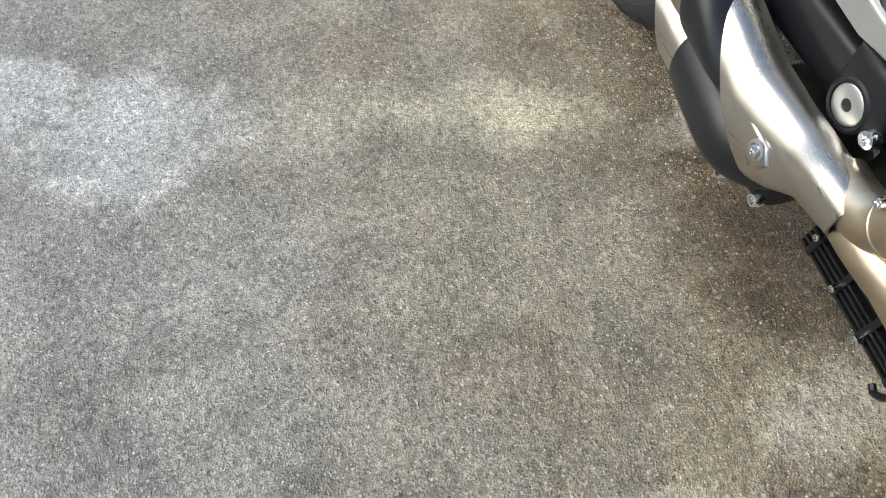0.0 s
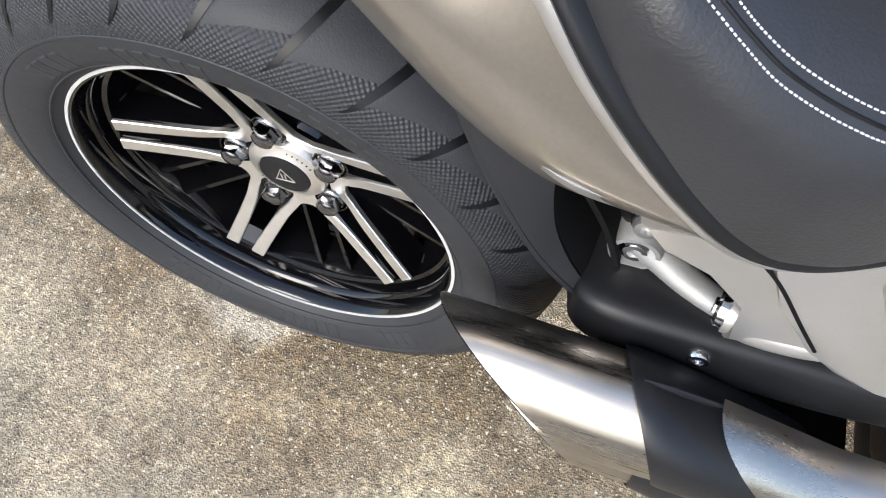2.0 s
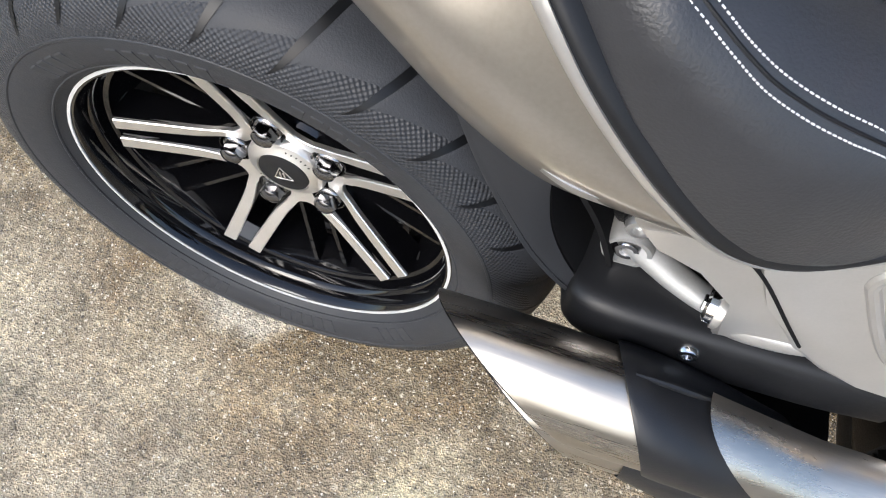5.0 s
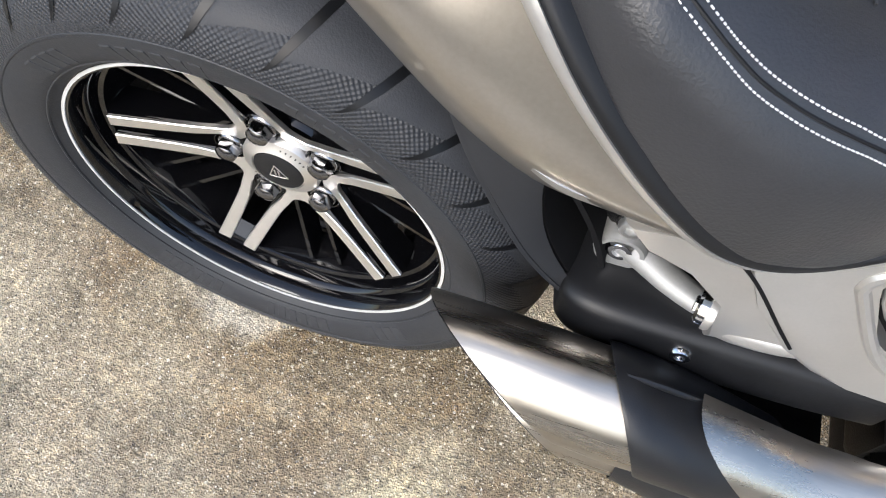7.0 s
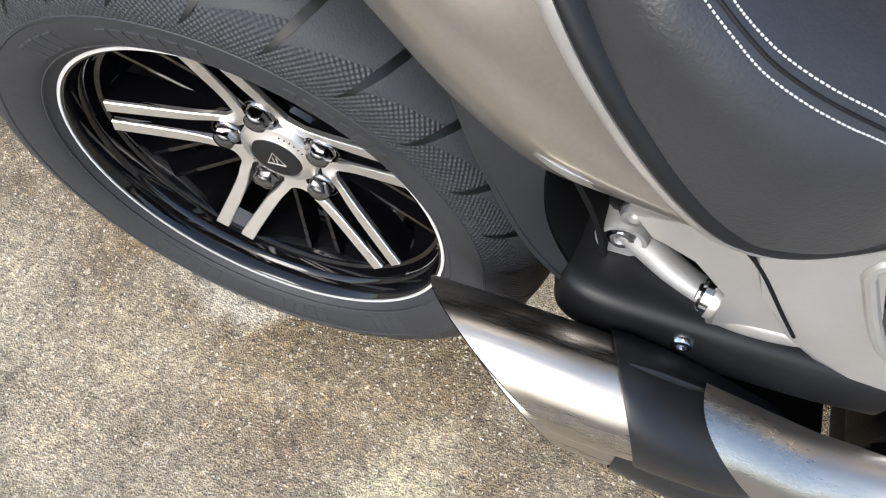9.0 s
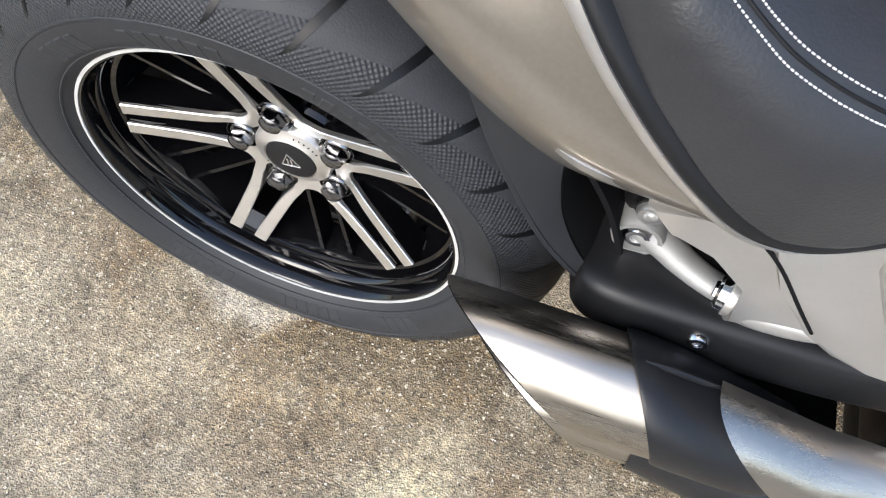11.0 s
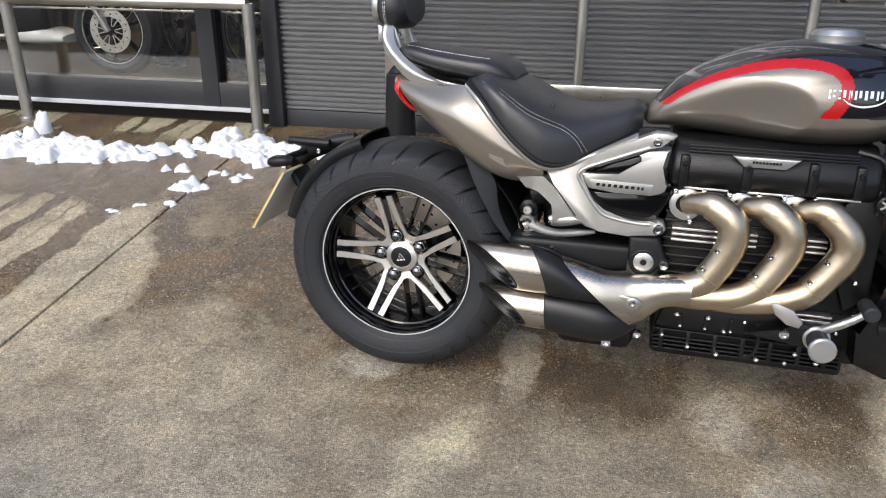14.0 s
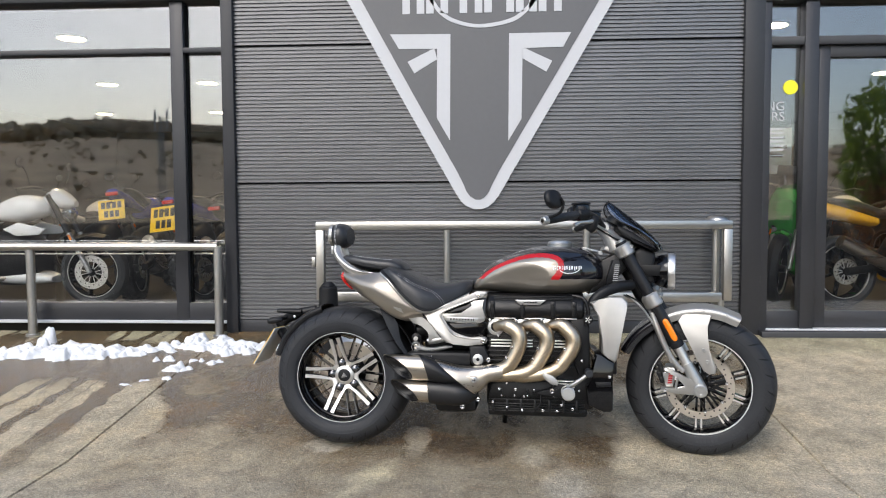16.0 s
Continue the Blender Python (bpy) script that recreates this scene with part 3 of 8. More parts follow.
def ribbed(bm, x0, x1, z0, z1, y, pitch=0.0284, depth=0.014):
    """Horizontal trapezoid ribs, drawn out along x."""
    n = max(1, round((z1 - z0) / pitch))
    p = (z1 - z0) / n
    prof = [(y + 0.03, z0)]
    for i in range(n):
        b = z0 + i * p
        prof += [(y, b), (y, b + p * 0.48), (y + depth, b + p * 0.62), (y + depth, b + p * 0.88)]
    prof += [(y, z1), (y + 0.03, z1)]
    A = [bm.verts.new((x0, a, b)) for a, b in prof]
    B = [bm.verts.new((x1, a, b)) for a, b in prof]
    for i in range(len(prof) - 1):
        bm.faces.new((A[i], B[i], B[i + 1], A[i + 1]))
    bm.faces.new(A[::-1])
    bm.faces.new(B)
    return bm


def build_wall():
    bm = bmesh.new()
    box(bm, (PX1 - PX0 + 0.2, 0.2, 4.9), ((PX0 + PX1) / 2, WALL_Y + 0.135, 2.55))
    wall = tagged(part("wall_north", bm, M["gap"], smooth=False), "anthracite horizontally ribbed metal cladding wall with panel joints", "wall", kind="structure")
    for z0, z1 in ((0.335, 1.362), (1.374, 2.384), (2.396, 3.406), (3.418, 4.43)):
        bm = bmesh.new()
        ribbed(bm, PX0, PX1, z0, z1, WALL_Y)
        part("panel", bm, M["clad"], wall, smooth=False)
    bm = bmesh.new()
    box(bm, (PX1 - PX0, 0.05, 0.13), ((PX0 + PX1) / 2, WALL_Y + 0.02, 0.265), 0.004)
    part("plinth_strip", bm, M["frame_grey"], wall)
    for x, w, d in ((-1.225, 0.088, 0.10), (2.62, 0.138, 0.10)):
        bm = bmesh.new()
        box(bm, (w, d, 4.6), (x, WALL_Y + 0.01, 2.5), 0.004)
        part("corner_trim", bm, M["frame_grey"], wall)
    return wall


build_wall()


def strip(name, size, centre, mat, parent=None, bevel=0.003, label=""):
    bm = bmesh.new()
    box(bm, size, centre, bevel)
    ob = part(name, bm, mat, parent, label)
    if name == "pane":
        ob.visible_shadow = False
    return ob


def glazing():
    # left shop front: panes between frame bars
    GY = WALL_Y + 0.03
    win = tagged(new("window_1"), "shop window in a dark grey metal frame with two lights per bay", "window", kind="structure")
    for x0, x1 in ((-7.40, -4.52), (-4.45, -1.665), (-1.565, -1.272)):
        for z0, z1 in ((0.46, 2.345), (2.385, 2.715)):
            strip("pane", (x1 - x0 + 0.03, 0.010, z1 - z0 + 0.03), ((x0 + x1) / 2, GY + 0.02, (z0 + z1) / 2), M["glass"], win, 0.0)
    for x, w in ((-7.45, 0.09), (-4.485, 0.075), (-1.615, 0.098)):
        strip("mullion", (w, 0.085, 2.60), (x, GY - 0.005, 1.62), M["frame_grey"], win)
        strip("gasket", (0.016, 0.03, 2.25), (x + w / 2 + 0.006, GY + 0.012, 1.58), M["gap"], win, 0)
    strip("transom", (6.18, 0.075, 0.040), (-4.36, GY - 0.003, 2.365), M["frame_grey"], win)
    strip("bottom_rail", (6.18, 0.08, 0.135), (-4.36, GY - 0.002, 0.393), M["frame_grey"], win)
    strip("white_sill", (6.20, 0.11, 0.022), (-4.36, GY - 0.01, 0.316), M["sign_white"], win, 0.003, "white metal sill strip")
    strip("knee_bar", (6.16, 0.012, 0.012), (-4.36, GY + 0.06, 0.83), M["rail"], win)
    # entrance: side light and door leaf
    win2 = tagged(new("window_2"), "narrow side light beside the entrance in a dark metal frame", "window", kind="structure")
    for z0, z1 in ((0.41, 2.325), (2.385, 2.615)):
        strip("pane", (0.26, 0.010, z1 - z0 + 0.03), (2.845, GY + 0.02, (z0 + z1) / 2), M["glass"], win2, 0.0)
    strip("mullion", (0.075, 0.10, 2.50), (2.695 + 0.005, GY - 0.015, 1.52), M["frame_grey"], win2)
    strip("mullion", (0.095, 0.10, 2.50), (3.020, GY - 0.015, 1.52), M["frame_grey"], win2)
    strip("transom", (4.6, 0.075, 0.060), (5.0, GY - 0.010, 2.357), M["frame_grey"], win2)
    strip("bottom_rail", (0.25, 0.08, 0.14), (2.85, GY - 0.002, 0.340), M["frame_grey"], win2)
    door = tagged(new("door_1"), "glazed entrance door leaf in a dark metal frame, closed", "door", kind="structure")
    strip("pane", (1.20, 0.010, 1.86), (3.77, GY + 0.03, 1.325), M["glass"], door, 0.0)
    strip("stile", (0.075, 0.06, 2.04), (3.135, GY + 0.02, 1.305), M["frame_grey"], door)
    strip("stile", (0.075, 0.06, 2.04), (4.39, GY + 0.02, 1.305), M["frame_grey"], door)
    strip("hinge_tube", (0.030, 0.03, 2.02), (3.083, GY - 0.005, 1.30), M["frame_grey"], door, 0.012)
    strip("rail", (1.19, 0.06, 0.085), (3.765, GY + 0.02, 2.285), M["frame_grey"], door)
    strip("rail", (1.19, 0.06, 0.12), (3.765, GY + 0.02, 0.345), M["frame_grey"], door)
    win3 = tagged(new("window_3"), "shop window beyond the entrance in a dark metal frame", "window", kind="structure")
    strip("pane", (2.6, 0.010, 2.0), (5.85, GY + 0.02, 1.32), M["glass"], win3, 0.0)
    strip("pane", (4.1, 0.010, 0.25), (5.1, GY + 0.02, 2.50), M["glass"], win3, 0.0)
    strip("mullion", (0.12, 0.10, 2.5), (4.50, GY - 0.01, 1.52), M["frame_grey"], win3)
    strip("mullion", (0.12, 0.10, 2.5), (7.20, GY - 0.01, 1.52), M["frame_grey"], win3)
    # threshold and white sill on the entrance side
    st = tagged(strip("threshold", (4.7, 0.30, 0.095), (5.03, WALL_Y + 0.04, 0.225), M["frame_grey"], None, 0.006), "dark grey metal threshold step under the entrance", "step", kind="structure")
    strip("white_sill", (4.6, 0.10, 0.014), (5.03, GY - 0.03, 0.277), M["sign_white"], st, 0.003)
    # opening hours panel and safety dot on the side light
    for txt, z in (("OPENING", 1.870), ("HOURS", 1.795)):
        cu = bpy.data.curves.new("hours_text", "FONT")
        cu.body, cu.size, cu.extrude, cu.align_x = txt, 0.092, 0.0006, "RIGHT" if txt == "OPENING" else "LEFT"
        ob = new("hours_text", cu)
        ob.data.materials.append(M["sign_white"])
        ob.parent = win2
        ob.matrix_basis = pose(2.868 if txt == "OPENING" else 2.563, GY + 0.013, z, 90, 0, 0)
    for i in range(6):
        strip("hours_line", (0.125, 0.001, 0.013), (2.800, GY + 0.0135, 1.735 - i * 0.030), M["sign_white"], win2, 0)
    strip("hours_line", (0.145, 0.001, 0.004), (2.800, GY + 0.0135, 1.545), M["sign_white"], win2, 0)
    bm = bmesh.new()
    lathe(bm, [(0.0005, -0.0005), (0.052, -0.0005), (0.052, 0.0005), (0.0005, 0.0005)], (2.905, GY + 0.012, 2.035), n=40)
    part("safety_dot", bm, M["yellow_sticker"], win2, "round yellow sticker")
    # fascia over all
    tagged(strip("fascia", (16.0, 0.22, 1.9), (-0.3, WALL_Y + 0.13, 3.68), M["frame_grey"], None, 0.01), "dark grey fascia above the shop windows", "fascia", kind="structure")
    for x0, x1 in ((-8.3, -1.27), (2.69, 7.7)):
        tagged(strip("trim", (x1 - x0, 0.16, 0.10), ((x0 + x1) / 2, WALL_Y + 0.03, 2.775 if x0 < 0 else 2.68), M["frame_grey"], None, 0.006), "dark grey head trim over the glass", "trim", kind="structure")


glazing()


def showroom_shell():
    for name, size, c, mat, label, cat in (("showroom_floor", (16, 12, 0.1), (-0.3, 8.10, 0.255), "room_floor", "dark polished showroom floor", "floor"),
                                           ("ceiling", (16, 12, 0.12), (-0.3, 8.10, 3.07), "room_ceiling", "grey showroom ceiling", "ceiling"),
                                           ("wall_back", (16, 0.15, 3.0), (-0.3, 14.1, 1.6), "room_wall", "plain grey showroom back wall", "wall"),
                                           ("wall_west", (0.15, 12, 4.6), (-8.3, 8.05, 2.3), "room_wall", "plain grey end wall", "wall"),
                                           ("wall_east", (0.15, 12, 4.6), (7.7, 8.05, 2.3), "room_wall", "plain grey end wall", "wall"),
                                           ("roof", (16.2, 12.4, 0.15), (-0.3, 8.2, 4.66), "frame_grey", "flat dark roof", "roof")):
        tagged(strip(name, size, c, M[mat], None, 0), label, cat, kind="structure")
    base = None
    for x, y in ((-3.71, 4.2), (-1.9, 4.2), (-5.4, 4.2), (-4.83, 7.1), (-3.33, 7.1), (-1.8, 7.1), (-6.6, 10.4), (-4.4, 10.4), (3.6, 4.2), (5.4, 4.2), (4.4, 7.1), (6.2, 7.1)):
        if base is None:
            base = thing("downlight", pose(x, y, 3.0), "round warm white ceiling downlight", "ceiling light", "showroom downlights")
            bm = bmesh.new()
            skin(bm, [[V(r * math.cos(q), r * math.sin(q), z) for q in [2 * math.pi * i / 32 for i in range(32)]] for r, z in ((0.135, -0.004), (0.0005, -0.004))], caps=False)
            part("diffuser", bm, M["downlight"], base)
            bm = bmesh.new()
            skin(bm, [[V(r * math.cos(q), r * math.sin(q), z) for q in [2 * math.pi * i / 32 for i in range(32)]] for r, z in ((0.135, 0.008), (0.138, -0.012), (0.160, -0.012), (0.165, 0.008))], caps=False)
            part("rim", bm, M["alloy"], base)
        else:
            copy_thing(base, pose(x, y, 3.0))


showroom_shell()


def rails():
    # short hoop rail before the window
    r = thing("hoop_rail", pose(0, 1.80, 0), "brushed stainless hoop rail on round posts before the window", "handrail")
    posts = (-4.18, -2.73, -1.290)
    bm = bmesh.new()
    tube(bm, [V(-5.6, 0, 0.900), V(-4.0, 0, 0.900), V(-2.5, 0, 0.899), V(-1.290, 0, 0.896)], 0.031, n=20, steps=12)
    part("top_rail", bm, M["rail"], r)
    for x in posts:
        z0 = ground_z(1.80)
        bm = bmesh.new()
        top = 0.90 if x > -1.5 else 0.875
        rod(bm, V(x, 0, z0), V(x, 0, top), 0.032, n=20)
        p = part("post", bm, M["rail"], r)
        bm = bmesh.new()
        rod(bm, V(x, 0, z0 - 0.02), V(x, 0, z0 + 0.012), 0.050, n=28, chamfer=0.004)
        part("base_flange", bm, M["rail"], p)
    # framed rail behind the motorcycle
    f = thing("framed_rail", pose(0, 1.70, 0), "brushed stainless framed guard rail fixed before the cladding", "handrail")
    def sq(name, a, b, w=0.060):
        bm = bmesh.new()
        a, b = Vector(a), Vector(b)
        d = b - a
        size = (abs(d.x) + w if abs(d.x) > 0.01 else w, w, abs(d.z) + w if abs(d.z) > 0.01 else w)
        box(bm, size, (a + b) / 2, 0.007, seg=2)
        return part(name, bm, M["rail"], f)
    sq("top_rail", (-0.495, 0, 1.050), (2.380, 0, 1.050))
    sq("end_post", (-0.495, 0, 0.545), (-0.495, 0, 0.989))
    sq("end_post", (2.382, 0, 0.545), (2.382, 0, 0.989))
    sq("bottom_rail", (-0.434, 0, 0.548), (2.321, 0, 0.530), 0.052)
    for x in (0.418, 1.405):
        bm = bmesh.new()
        rod(bm, V(x, 0, 0.57), V(x, 0, 1.03), 0.024, n=18)
        part("baluster", bm, M["rail"], f)
    bm = bmesh.new()
    rod(bm, V(2.335, 0.10, 0.2), V(2.335, 0.10, 1.06), 0.026, n=18)
    post = part("fixing_post", bm, M["rail"], f)
    bm = bmesh.new()
    tube(bm, [V(2.345, 0.10, 1.03), V(2.345, 0.10, 1.075), V(2.345, 0.10, 1.105), V(2.345, 0.10, 1.118)], [0.080, 0.082, 0.060, 0.015], n=28)
    part("dome_cap", bm, M["rail"], post)
    bm = bmesh.new()
    rod(bm, V(2.34, -0.005, 0.2), V(2.34, -0.005, 0.52), 0.026, n=18)
    part("lower_post", bm, M["rail"], f)
    bm = bmesh.new()
    rod(bm, V(-0.46, 0.06, 0.2), V(-0.46, 0.06, 0.56), 0.03, n=18)
    part("lower_post", bm, M["rail"], f)
    bm = bmesh.new()
    box(bm, (0.03, 0.03, 0.07), (-0.545, 0, 0.79), 0.006)
    part("wall_clip", bm, M["rail"], f)
    # dark bollard behind the tail of the motorcycle
    b = thing("bollard", pose(-0.39, 1.45, ground_z(1.45) - 0.01), "black round bollard standing before the rail", "bollard")
    bm = bmesh.new()
    rod(bm, V(0, 0, 0), V(0, 0, 0.46), 0.080, 0.062, n=24, chamfer=0.01)
    part("shaft", bm, M["matt_black"], b)
    bm = bmesh.new()
    rod(bm, V(0, 0, 0.455), V(0, 0, 0.49), 0.050, 0.035, n=24, chamfer=0.008)
    part("cap", bm, M["matt_black"], b)


rails()


def sign():
    s = thing("wall_sign", pose(0, WALL_Y, 0), "grey inverted shield sign with white border on the cladding", "sign")
    def outline(inset):
        k = inset
        pts = [(-1.02 + 1.16 * k, 3.44 - k), (-0.96 + 1.16 * k, 3.52 - k), (2.24 - 1.16 * k, 3.52 - k), (2.30 - 1.16 * k, 3.44 - k)]
        right = [(1.633, 2.69), (1.128, 1.835), (0.898, 1.445), (0.800, 1.275), (0.760, 1.218), (0.715, 1.180), (0.665, 1.163), (0.610, 1.163), (0.555, 1.185), (0.512, 1.222), (0.474, 1.282), (0.376, 1.455), (0.140, 1.870), (-0.317, 2.70)]
        cx = 0.637
        out = pts
        for x, z in right:
            d = abs(x - cx)
            if d < 0.17:
                out.append((cx + (x - cx) * (1 - k / 0.26), z + k * 0.82))
            else:
                out.append((x - math.copysign(1.165 * k, x - cx), z))
        return out
    bm = bmesh.new()
    prism(bm, outline(0.0), -0.030, 0.004, 0.003)
    part("border", bm, M["sign_white"], s, "white sign border", smooth=False)
    bm = bmesh.new()
    prism(bm, outline(0.088), -0.0335, -0.010)
    face = part("face", bm, M["sign_grey"], s, "grey sign face", smooth=False)
    for pts in ([(-0.002, 2.447), (0.441, 2.442), (0.434, 1.668), (0.338, 1.835), (0.343, 2.338), (0.062, 2.340)],
                [(0.323, 2.338), (0.343, 2.262), (0.174, 2.162), (0.125, 2.246), (0.300, 2.332)],
                [(0.868, 2.440), (1.315, 2.440), (1.258, 2.336), (0.966, 2.332), (0.958, 1.822), (0.862, 1.664)],
                [(0.985, 2.330), (1.179, 2.238), (1.138, 2.160), (0.961, 2.262), (0.964, 2.330)]):
        bm = bmesh.new()
        prism(bm, pts, -0.038, -0.030)
        part("flag_bar", bm, M["sign_white"], face, smooth=False)
    x = 0.090
    for w in (0.16, 0.16, 0.055, 0.165, 0.215, 0.15, 0.165):
        for dx, ww in ((0.0, 0.055), (w - 0.055, 0.055)):
            if w < 0.1 and dx == 0.0:
                continue
            bm = bmesh.new()
            prism(bm, [(x + max(dx, 0), 2.592), (x + max(dx, 0) + ww, 2.592), (x + max(dx, 0) + ww, 2.86), (x + max(dx, 0), 2.86)], -0.038, -0.030)
            part("name_bar", bm, M["sign_white"], face, smooth=False)
        x += w + 0.0145
    arc = catmull([V(0.286, 0, 2.690), V(0.36, 0, 2.590), V(0.471, 0, 2.520), V(0.657, 0, 2.483), V(0.885, 0, 2.520), V(1.0, 0, 2.595), V(1.071, 0, 2.685)], 30)
    bm = bmesh.new()
    A = [(p.x, p.z) for p in arc]
    B = [(p.x + (0.657 - p.x) * 0.05, p.z + 0.026) for p in arc]
    prism(bm, A + B[::-1], -0.038, -0.030)
    part("name_arc", bm, M["sign_white"], face, smooth=False)


sign()


def snow():
    """Old snow shovelled along the strip by the wall: crusty mounds with loose clods about them."""
    rnd = random.Random(3)
    step, x0, x1, y0, y1 = 0.009, -2.75, 0.12, 0.68, 1.80
    nx, ny = int((x1 - x0) / step), int((y1 - y0) / step)
    X, Y = np.meshgrid(np.linspace(x0, x1, nx), np.linspace(y0, y1, ny))
    W = np.zeros(X.shape)
    for j in range(ny):
        for i in range(nx):
            W[j, i] = noise.noise(V(X[j, i] * 26, Y[j, i] * 26, 1.5)) + 0.7 * noise.noise(V(X[j, i] * 62, Y[j, i] * 62, 4.0))
    H = np.full(X.shape, -1.0)
    def clod(x, y, r, tall):
        q = ((X - x) / (r * 1.25)) ** 2 + ((Y - y) / r) ** 2 + 0.9 * W
        np.maximum(H, np.where(q < 1, tall * np.sqrt(np.clip(1 - q, 0, None)), -1.0), out=H)
    for cx, cy, sx, sy, n, r in ((-2.62, 1.34, 0.14, 0.10, 26, 0.050), (-2.36, 1.30, 0.10, 0.09, 30, 0.055), (-2.13, 1.37, 0.12, 0.10, 40, 0.062), (-1.95, 1.31, 0.09, 0.08, 24, 0.050), (-1.80, 1.36, 0.10, 0.10, 22, 0.042),
                                 (-1.62, 1.47, 0.12, 0.07, 20, 0.036), (-1.50, 1.52, 0.10, 0.07, 16, 0.034), (-1.40, 1.66, 0.07, 0.06, 20, 0.045), (-1.23, 1.53, 0.10, 0.09, 34, 0.052), (-1.06, 1.46, 0.09, 0.08, 26, 0.048), (-0.92, 1.52, 0.10, 0.07, 22, 0.045),
                                 (-0.72, 1.57, 0.12, 0.08, 26, 0.048), (-0.50, 1.60, 0.12, 0.08, 24, 0.048), (-0.26, 1.60, 0.12, 0.07, 20, 0.044), (-0.06, 1.62, 0.08, 0.06, 12, 0.04),
                                 (-1.29, 1.02, 0.065, 0.045, 18, 0.036), (-1.42, 1.22, 0.045, 0.025, 7, 0.026), (-1.25, 1.22, 0.05, 0.025, 7, 0.024), (-1.12, 1.17, 0.05, 0.025, 6, 0.022), (-1.42, 0.83, 0.04, 0.02, 4, 0.022), (-1.48, 0.75, 0.04, 0.02, 4, 0.018), (-1.30, 0.86, 0.03, 0.02, 3, 0.016)):
        for _ in range(round(n * 0.8)):
            k = rnd.uniform(0.40, 1.0)
            clod(rnd.gauss(cx, sx * 0.62), rnd.gauss(cy, sy * 0.62), r * k, r * k * rnd.uniform(0.6, 1.15))
        clod(cx, cy, sy * 0.75, 0.012)
    for x, y, r, tall in ((-2.48, 1.60, 0.040, 0.095), (-2.43, 1.45, 0.042, 0.075), (-1.44, 1.72, 0.03, 0.035)):
        clod(x, y, r, tall)
    bm = bmesh.new()
    made = {}
    def corner(j, i):
        if (j, i) not in made:
            h = max(0.002, H[j, i] - 0.008 * W[j, i] + 0.003 * noise.noise(V(X[j, i] * 110, Y[j, i] * 110, 9))) if H[j, i] > 0 else -0.012
            made[j, i] = bm.verts.new((X[j, i], Y[j, i], ground_z(Y[j, i]) + h))
        return made[j, i]
    for j in range(ny - 1):
        for i in range(nx - 1):
            if H[j:j + 2, i:i + 2].max() > 0:
                bm.faces.new((corner(j, i), corner(j, i + 1), corner(j + 1, i + 1), corner(j + 1, i)))
    bmesh.ops.smooth_vert(bm, verts=bm.verts[:], factor=0.5, use_axis_x=True, use_axis_y=True, use_axis_z=True)
    tagged(part("snow", bm, M["snow"], angle=80), "patchy old white snow lying along the wall strip", "snow", kind="stuff")


snow()


def ball():
    bm = bmesh.new()
    bmesh.ops.create_icosphere(bm, subdivisions=1, radius=1.0)
    bm.verts.index_update()
    out = [v.co.copy() for v in bm.verts], [[v.index for v in f.verts] for f in bm.faces]
    bm.free()
    return out


BALL, BALL_FACES = ball()


